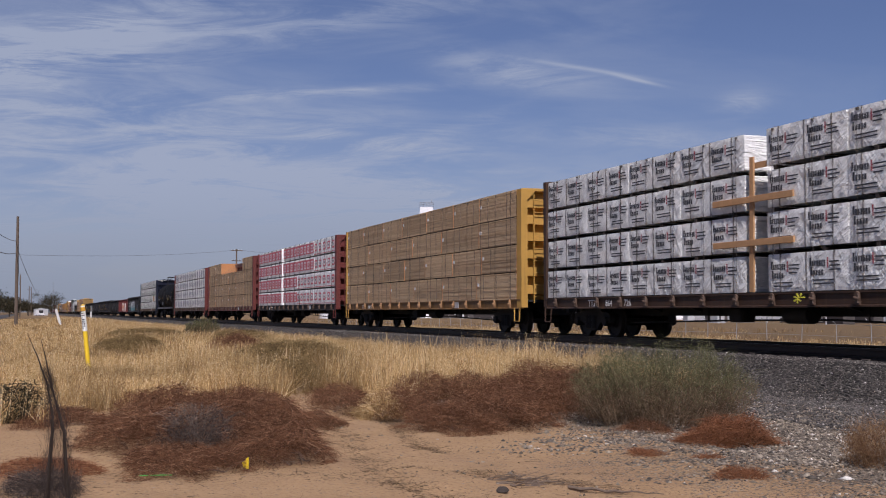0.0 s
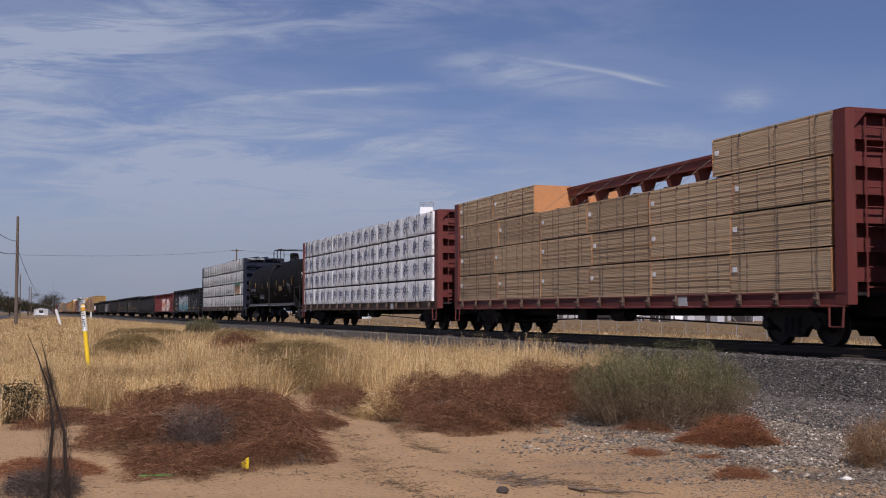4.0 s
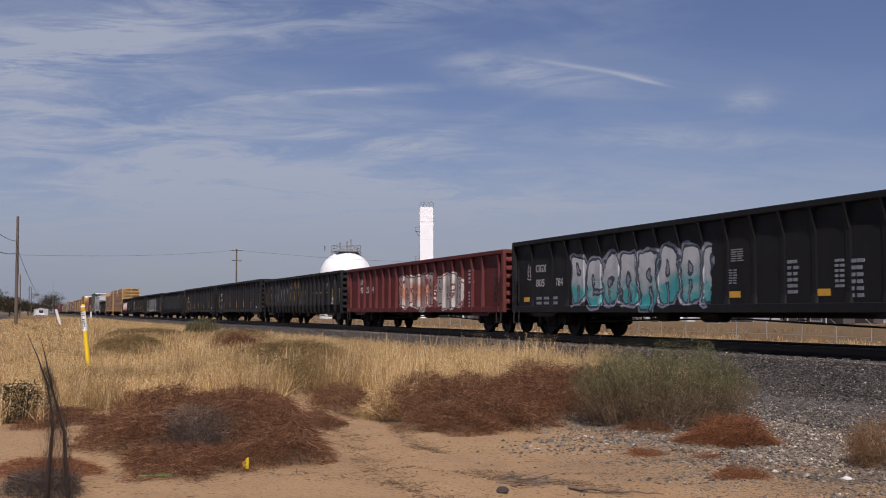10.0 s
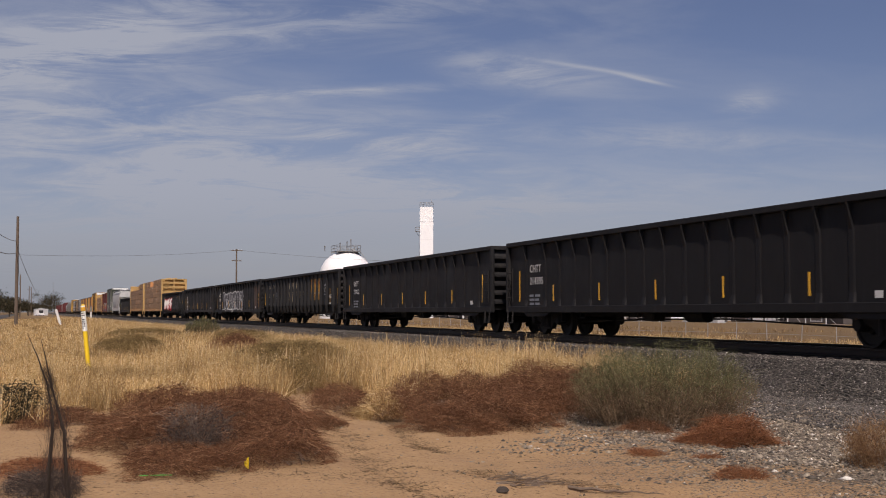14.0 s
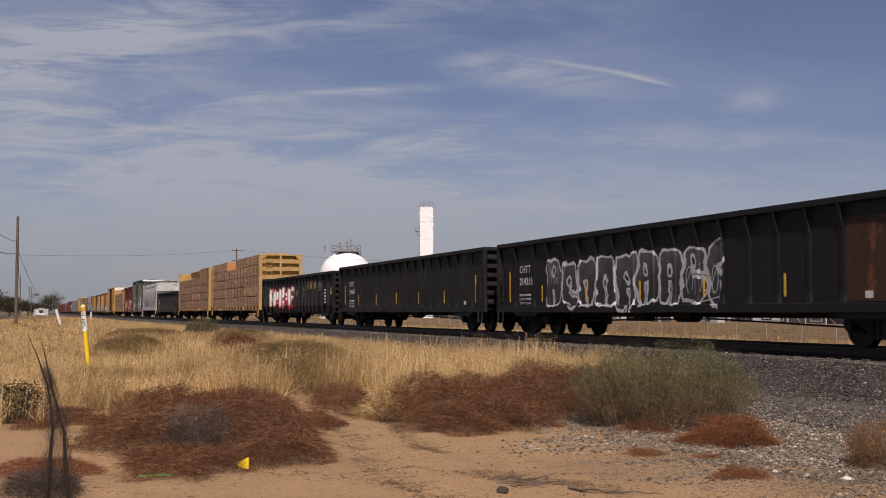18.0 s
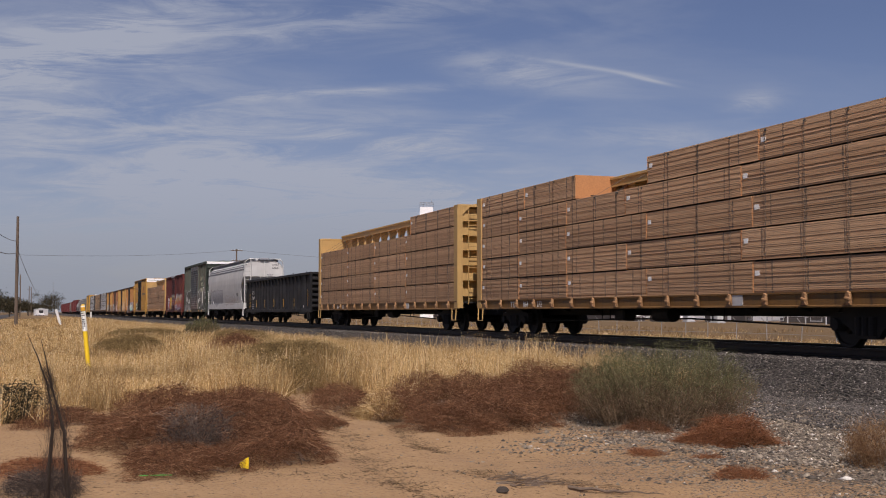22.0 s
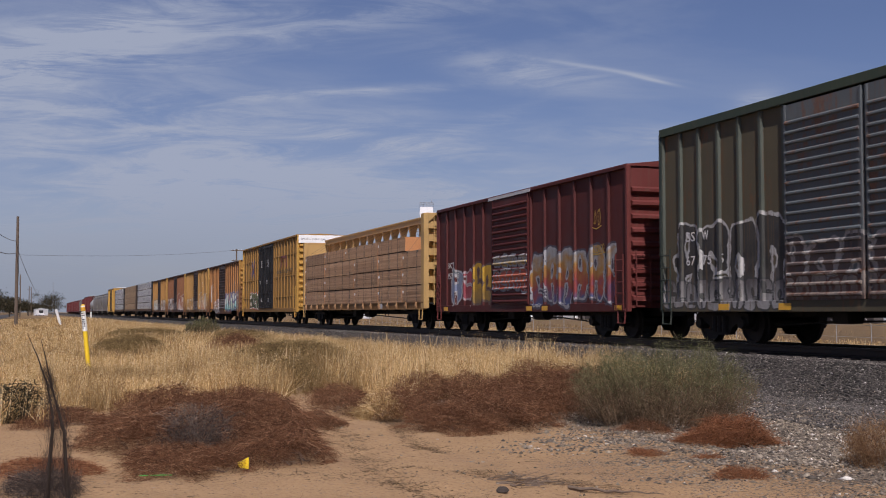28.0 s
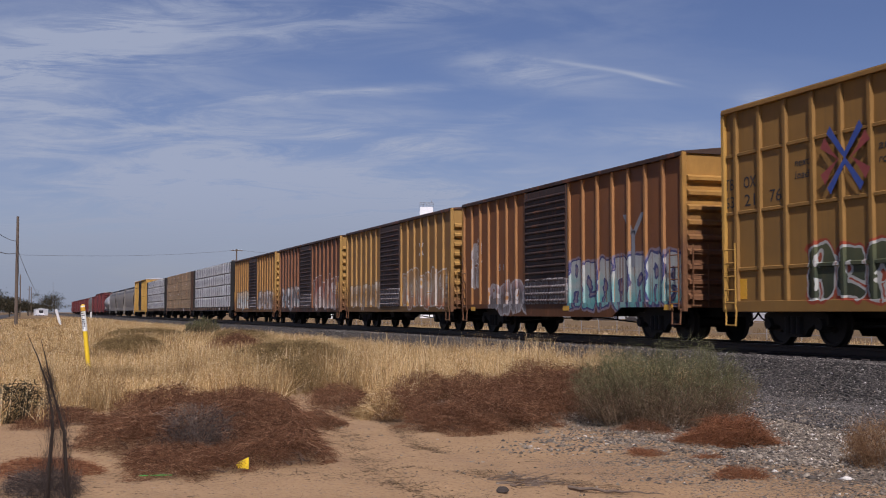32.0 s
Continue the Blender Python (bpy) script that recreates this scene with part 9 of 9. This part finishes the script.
span((-147.3, -1.7, 9.0), (-36.0, -5.6, 9.6), 1.6, 0.03, "thick sagging black overhead cable between poles")
span((-147.3, -1.7, 7.6), (-36.0, -5.6, 7.9), 1.8, 0.035, "thick sagging black overhead cable between poles")
span((-147.3, -1.5, 9.0), (-363.6, -2.8, 9.0), 2.5, 0.03, "thick sagging black overhead cable between poles")
span((-147.3, -1.4, 7.7), (-368.0, 6.2, 3.0), 2.6, 0.03, "thick sagging black overhead cable between poles")
span((-147.3, -1.4, 7.4), (-220.1, 36.0, 12.2), 0.5, 0.016, "thin overhead wire crossing above the railway")
span((-220.1, 36.0, 12.2), (-260.0, 110.0, 12.6), 1.0, 0.018, "thin overhead wire crossing above the railway")
tagged(part("antenna_mast", MB().tube((0, 0, 0), (0, 0, 10.3), 0.08, 8, r2=0.04), MAT["steel"], at=pose(-368.4, 6.3, GROUND)), "slim grey antenna mast", "mast")

b = MB().box(-0.03, 0.03, -0.14, 0.14, 0.0, 2.0, c=0.008)
tagged(part("leaning_board", b, MAT["white_mark"], at=pose(-140.0, 3.3, GROUND - 0.05, 17, 0, 0)), "white board post leaning in dry grass", "post")
for x, y, h in ((-249.9, 11.6, 1.6), (-330.0, 16.6, 1.8)):
    b = MB().box(-0.16, 0.16, -0.16, 0.16, 0, h, c=0.02)
    tagged(part("white_post", b, MAT["white_mark"], at=pose(x, y, GROUND)), "short white post beside the track", "post", "white posts")


# ---- plant beyond the railway ----
WHITEWASH = plain("white_steel_cladding", (0.80, 0.80, 0.79), 0.45, 0, 0.05, 0.8)


def storage_tank(x, y, r, shoulder, apex):
    t = thing("storage_tank", pose(x, y, GROUND), "white domed industrial storage tank with railings", "tank")
    s, a = shoulder - GROUND, apex - GROUND
    part("shell", MB().lathe([(0, r), (s, r)], 48, "z"), WHITEWASH, t, smooth=True)
    part("dome", MB().lathe([(s, r), (s + 0.02, r + 0.08)] + [(s + (a - s) * math.sin(k * math.pi / 24), r * math.cos(k * math.pi / 24)) for k in range(1, 13)], 48, "z"), WHITEWASH, t, smooth=True)
    tp = MB()
    tp.box(-2.9, 2.9, -2.9, 2.9, a - 0.12, a + 0.06)
    for u, w in ((-2.9, -2.9), (2.9, -2.9), (2.9, 2.9), (-2.9, 2.9), (0, -2.9), (0, 2.9), (-2.9, 0), (2.9, 0)):
        tp.tube((u, w, a - 0.7), (u, w, a + 1.4), 0.07, 4)
    for z in (a + 0.7, a + 1.4):
        tp.path([(-2.9, -2.9, z), (2.9, -2.9, z), (2.9, 2.9, z), (-2.9, 2.9, z), (-2.9, -2.9, z)], 0.06, 4)
    part("top_platform", tp, MAT["steel"], t)
    for u, w, hh in ((-0.5, 0.4, 2.4), (0.7, -1.6, 2.0), (0.2, 1.2, 2.9), (0.1, -5.2, 1.2)):
        part("vent", MB().tube((u, w, a), (u, w, a + hh), 0.12, 8).box(u - 0.35, u + 0.35, w - 0.1, w + 0.1, a + hh - 0.15, a + hh + 0.05), MAT["steel"], t)
    st = MB()
    pts = []
    for k in range(13):
        an = math.radians(60 - k * 2)
        rr = 1.5 + (r + 0.9 - 1.5) * k / 12
        pts.append((rr * 0.35, rr * 0.93, a + 0.4 - (a - s + 2.2) * (k / 12) ** 1.6))
    st.path(pts, 0.30, 6)
    st.path([(p[0], p[1], p[2] + 1.1) for p in pts], 0.08, 4)
    part("stair", st, MAT["steel"], t)
    return t


storage_tank(-276.3, 71.4, 6.2, 9.6, 15.2)


def cold_tower(x, y, w, top):
    t = thing("cold_box_tower", pose(x, y, GROUND, 0, 0, -18.4), "tall slim white process tower with side platforms", "tower")
    h = top - GROUND
    part("cladding", MB().box(-w / 2, w / 2, -w / 2, w / 2, 0, h - 0.9, c=0.03), WHITEWASH, t)
    for z in (h * 0.25, h * 0.5, h * 0.68, h * 0.84):
        part("seam", MB().box(-w / 2 - 0.02, w / 2 + 0.02, -w / 2 - 0.02, w / 2 + 0.02, z, z + 0.06), MAT["galv"], t)
    rl = MB()
    k = w / 2
    for u in range(5):
        for p, q in ((-k + u * w / 4, -k), (-k + u * w / 4, k), (-k, -k + u * w / 4), (k, -k + u * w / 4)):
            rl.tube((p, q, h - 0.9), (p, q, h + 0.2), 0.05, 4)
    for z in (h - 0.35, h + 0.2):
        rl.path([(-k, -k, z), (k, -k, z), (k, k, z), (-k, k, z), (-k, -k, z)], 0.05, 4)
    part("railing", rl, MAT["steel"], t)
    for z in (h * 0.50, h * 0.755):
        pf = MB().box(-0.9, 0.9, -k - 1.2, -k, z, z + 0.12)
        for p, q in ((-0.9, -k - 1.2), (0.9, -k - 1.2), (-0.9, -k - 0.1), (0.9, -k - 0.1)):
            pf.tube((p, q, z), (p, q, z + 1.2), 0.05, 4)
        pf.path([(-0.9, -k, z + 1.2), (-0.9, -k - 1.2, z + 1.2), (0.9, -k - 1.2, z + 1.2), (0.9, -k, z + 1.2)], 0.05, 4)
        pf.path([(-0.9, -k, z + 0.6), (-0.9, -k - 1.2, z + 0.6), (0.9, -k - 1.2, z + 0.6), (0.9, -k, z + 0.6)], 0.05, 4)
        pf.tube((0, -k, z - 1.4), (0, -k - 1.0, z), 0.06, 4)
        part("platform", pf, MAT["steel"], t)
    lad = MB()
    for s in (-0.25, 0.25):
        lad.tube((s, -k - 0.2, 0), (s, -k - 0.2, h * 0.80), 0.04, 4)
    n = int(h * 0.8 / 0.4)
    for i in range(n):
        lad.tube((-0.25, -k - 0.2, i * 0.4), (0.25, -k - 0.2, i * 0.4), 0.025, 4)
    part("ladder", lad, MAT["steel"], t)
    lamp = MB().tube((1.2, 1.2, h), (1.2, 1.2, h + 1.0), 0.05, 4)
    part("lightning_rod", lamp, MAT["steel"], t)


cold_tower(-283.7, 94.3, 3.35, 28.0)


def low_building(x, y, w, d, h, label, mat, rz=0):
    b = thing("plant_building", pose(x, y, GROUND, 0, 0, rz), label, "building", "plant buildings")
    part("wall", MB().box(-w / 2, w / 2, -d / 2, d / 2, 0, h), mat, b)
    part("roof", MB().prism([(-d / 2 - 0.3, h), (d / 2 + 0.3, h), (d / 2 + 0.3, h + 0.15), (0, h + 0.7), (-d / 2 - 0.3, h + 0.15)], -w / 2 - 0.3, w / 2 + 0.3, "x"), MAT["galv"], b)
    n = max(1, int(w / 6))
    for i in range(n):
        xx = -w / 2 + (i + 0.5) * w / n
        part("window", MB().box(xx - 0.8, xx + 0.8, -d / 2 - 0.03, -d / 2 + 0.02, 1.0, 2.0), MAT["black_mark"], b)
    return b


low_building(-262.0, 104.0, 14, 8, 13.0, "white clad process building beside the tower", WHITEWASH, 20)
rnd = random.Random(12)
for i in range(45):
    x, y = -38 - i * 5.5 + rnd.uniform(-3, 3), 86 + rnd.uniform(0, 60)
    if i % 3 == 0:
        b = MB().lathe([(-1.6, 0.0), (-1.5, 0.45), (-1.2, 0.6), (1.2, 0.6), (1.5, 0.45), (1.6, 0.0)], 14, "x", (0, 0, 0.85)).box(-1.1, -0.9, -0.4, 0.4, 0, 0.6).box(0.9, 1.1, -0.4, 0.4, 0, 0.6)
        tagged(part("gas_tank", b, WHITEWASH, at=pose(x, y, GROUND, 0, 0, rnd.uniform(-20, 20))), "white horizontal gas tank on saddles", "tank", "gas tanks")
    elif i % 3 == 1:
        b = MB()
        w = rnd.uniform(2, 4)
        b.path([(-w, 0, 0), (-w, 0, 1.0), (w, 0, 1.0), (w, 0, 0)], 0.09, 6)
        b.path([(-w * 0.5, 0, 1.0), (-w * 0.5, 0, 0.4), (w * 0.6, 0, 0.4), (w * 0.6, 0, 1.0)], 0.07, 6)
        tagged(part("pipe_rack", b, MAT["galv"], at=pose(x, y, GROUND, 0, 0, rnd.uniform(-25, 25))), "pale grey pipework on low supports", "pipes", "pipe racks")
    else:
        b = MB().box(-0.9, 0.9, -0.6, 0.6, 0.1, 1.3, c=0.05).box(-1.0, 1.0, -0.7, 0.7, 0.0, 0.1)
        tagged(part("equipment_cabinet", b, MAT["galv"], at=pose(x, y, GROUND, 0, 0, rnd.uniform(-20, 20))), "pale grey equipment cabinet on a slab", "cabinet", "equipment cabinets")

for x_, y_, w_, h_ in ((-118.0, 118.0, 46, 2.5), (-176.0, 124.0, 52, 2.7), (-236.0, 128.0, 44, 2.4), (-292.0, 132.0, 50, 2.7), (-352.0, 138.0, 56, 2.6)):
    low_building(x_, y_, w_, 9, h_, "long low white shed beyond the yard", WHITEWASH, 0)
rnd = random.Random(31)
dark_bale = plain("dark_yard_stack", (0.07, 0.06, 0.055), 0.85, 0, 0.4, 2.0)
for i in range(36):
    x_, y_ = -62 - i * 7.2 + rnd.uniform(-2, 2), 96 + rnd.uniform(0, 14)
    w_, hh = rnd.uniform(1.2, 3.4), rnd.uniform(0.6, 1.5)
    b = MB().box(-w_, w_, -0.8, 0.8, 0.0, hh, c=0.06).box(-w_ * 0.7, w_ * 0.4, -0.7, 0.7, hh, hh + rnd.uniform(0.15, 0.5), c=0.06)
    tagged(part("storage_crate", b, dark_bale, at=pose(x_, y_, GROUND, 0, 0, rnd.uniform(-15, 15))), "dark storage crate standing in a far yard", "crate", "storage crates")

fence = thing("chain_fence", pose(0, 37.0, GROUND), "low galvanised post-and-rail fence with raked arms beyond the railway", "fence")
FENCE_STEEL = plain("dull_galvanised_tube", (0.30, 0.29, 0.28), 0.6, 0.2, 0.3)
pm = MB().tube((0, 0, -0.05), (0, 0, 1.0), 0.024, 6).mesh("post", FENCE_STEEL)
arm = MB().tube((0, 0, 0.98), (-0.30, -0.1, 1.26), 0.014, 5).mesh("arm", FENCE_STEEL)
rnd = random.Random(8)
for i in range(48):
    m = pose(-26 - i * 2.8 + rnd.uniform(-0.25, 0.25), 0, rnd.uniform(-0.12, 0.05), rnd.uniform(-2, 2), rnd.uniform(-3, 3), 0)
    part("post", pm, None, fence, at=m)
    part("arm", arm, None, fence, at=m)
for z in (0.40, 0.97):
    part("rail", MB().cable([(-26 - k * 6.6, 0, z + 0.03 * math.sin(k * 1.7)) for k in range(21)], 0.009, 5), FENCE_STEEL, fence)

# scrap showing over the rim of the last black gondola
rnd = random.Random(5)
scrap = thing("scrap_load", pose((-440.3 - 419.7) / 2, TRACK_Y, 0), "tangled rusty scrap metal in an open gondola", "scrap metal")
CARS.append((scrap, (-440.3 - 419.7) / 2))
b = MB().prism([(-9.6, 0.99), (9.6, 0.99), (9.0, 2.3), (4.0, 2.6), (-3.0, 2.5), (-9.0, 2.2)], -1.25, 1.25, "y")
part("heap", b, plain("rusty_scrap", (0.10, 0.06, 0.045), 0.85, 0.2, 0.5, 4, 0.8, 0.1), scrap)
for x in (-4.5, 1.5, 3.6, 6.2):
    b = MB()
    p = Vector((x, rnd.uniform(-0.6, 0.2), 2.4))
    for k in range(4):
        q = p + Vector((rnd.uniform(-0.35, 0.35), rnd.uniform(-0.2, 0.2), rnd.uniform(0.10, 0.30)))
        b.tube(p, q, 0.03, 5)
        p = q
    part("bent_bar", b, MAT["under"], scrap)


# ---- road, trees and vehicles far off ----
rd = MB()
rd.box(-900, 60, -13.0, -6.2, GROUND - 0.1, GROUND + 0.02)
tagged(part("road", rd, plain("asphalt", (0.055, 0.053, 0.052), 0.9, 0, 0.25, 0.8)), "grey asphalt road beside the field", "road", kind="structure")


def tree(x, y, h, spread, seed, name="tree", label="dark green rounded tree far off"):
    rng = np.random.default_rng(seed)
    rr = random.Random(seed)
    t = thing(name, pose(x, y, GROUND), label, "tree", "far trees")
    b = MB().tube((0, 0, -0.1), (0.1, 0, h * 0.45), 0.22, 8, r2=0.14)
    for k in range(5):
        a = k * 1.256 + rr.random()
        b.tube((0.1, 0, h * (0.3 + 0.04 * k)), (spread * 0.5 * math.cos(a), spread * 0.5 * math.sin(a), h * (0.6 + 0.05 * k)), 0.09, 6, r2=0.03)
    part("trunk", b, POLE_WOOD, t)
    m = 2600
    cl = rng.normal(0, 1, (16, 3)) * np.array([spread * 0.36, spread * 0.36, h * 0.15]) + np.array([0, 0, h * 0.66])
    p = cl[rng.integers(0, 16, m)] + rng.normal(0, 1, (m, 3)) * np.array([spread * 0.17, spread * 0.17, h * 0.085])
    d = rng.normal(0, 1, (m, 3))
    d /= np.linalg.norm(d, axis=1, keepdims=True)
    v, q = strands(rng, p, d, rng.uniform(0.25, 0.6, m), np.full(m, 0.13), np.zeros(m), 2)
    o = new("crown", mesh_from_arrays("crown", v, q, TWIG["dark"]))
    o.parent = t


for i, (x, y, h, s) in enumerate([(-300, -9.5, 5.0, 9), (-330, -12, 6, 9), (-360, -16, 7.5, 10), (-420, -6.5, 6.0, 8), (-560, -1.0, 5.5, 8), (-640, 7.5, 10.5, 9), (-700, 1.0, 6.5, 9), (-760, 8.0, 7, 12), (-820, 15.0, 10, 10), (-900, -10, 8, 14), (-520, -6, 5, 8)]):
    tree(x, y, h, s, 100 + i)


def far_vehicle(x, y, rz, mat, label, name, tall):
    v = thing(name, pose(x, y, GROUND + 0.02, 0, 0, rz), label, "vehicle")
    b = MB().prism([(-2.3, 0.35), (2.3, 0.35), (2.35, 0.8), (1.3, 1.0), (0.7, tall), (-1.0 if tall < 1.8 else -2.2, tall), (-1.7 if tall < 1.8 else -2.3, 1.0), (-2.3, 0.95)], -0.9, 0.9, "y")
    part("body", b, mat, v)
    part("windscreen", MB().box(0.62, 1.28, -0.78, 0.78, 1.02, tall - 0.08), MAT["black_mark"], v)
    for s in (-1, 1):
        for k in (-1, 1):
            part("wheel", MB().lathe([(-0.11, 0.0), (-0.11, 0.30), (-0.08, 0.34), (0.08, 0.34), (0.11, 0.30), (0.11, 0.0)], 16, "y", (k * 1.4, s * 0.85, 0.34)), MAT["black_mark"], v)


far_vehicle(-205.0, -7.6, 0, MAT["black"], "small dark car on the far road", "parked_car", 1.45)
far_vehicle(-470.0, 3.5, 20, WHITEWASH, "white van far off beside the track", "parked_van", 2.3)
low_building(-560.0, 4.5, 8, 6, 2.6, "small pale building far off", MAT["galv"], 0)


# ---- what moves ----
def motions():
    for ob, x in CARS:
        walk(ob, [(0.0, pose(x, TRACK_Y, 0)), (SECONDS, pose(x + SPEED * SECONDS, TRACK_Y, 0))])
    # every wheelset turns alike; front and rear axles differ in their place in the truck only
    n = int(SECONDS * FPS)
    for k in (-1, 1):
        first = WHEELSETS[k][0]
        walk(first, [(i / FPS, Matrix.Translation((k * AXLE_X, 0, 0)) @ Matrix.Rotation(SPEED * i / FPS / WHEEL_R % (2 * math.pi), 4, "Y")) for i in range(n + 1)])
        for w in WHEELSETS[k][1:]:
            w.rotation_mode = "QUATERNION"
            w.animation_data_create()
            w.animation_data.action = first.animation_data.action
            w.animation_data.action_slot = first.animation_data.action_slot
    turns = [200, 185, 205, 190, 240, 200, 215, 190, 180, 230, 250, 215, 270, 235, 225, 215, 240]
    walk(FLAG, [(i * 2.0, pose(0, 0, 0, 0, 0, a)) for i, a in enumerate(turns)])
    walk(CLOUDS, [(0.0, pose(0, 0, 0, 0, 0, 0)), (SECONDS, pose(0, 0, 0, 0, 0, -0.75))])


motions()
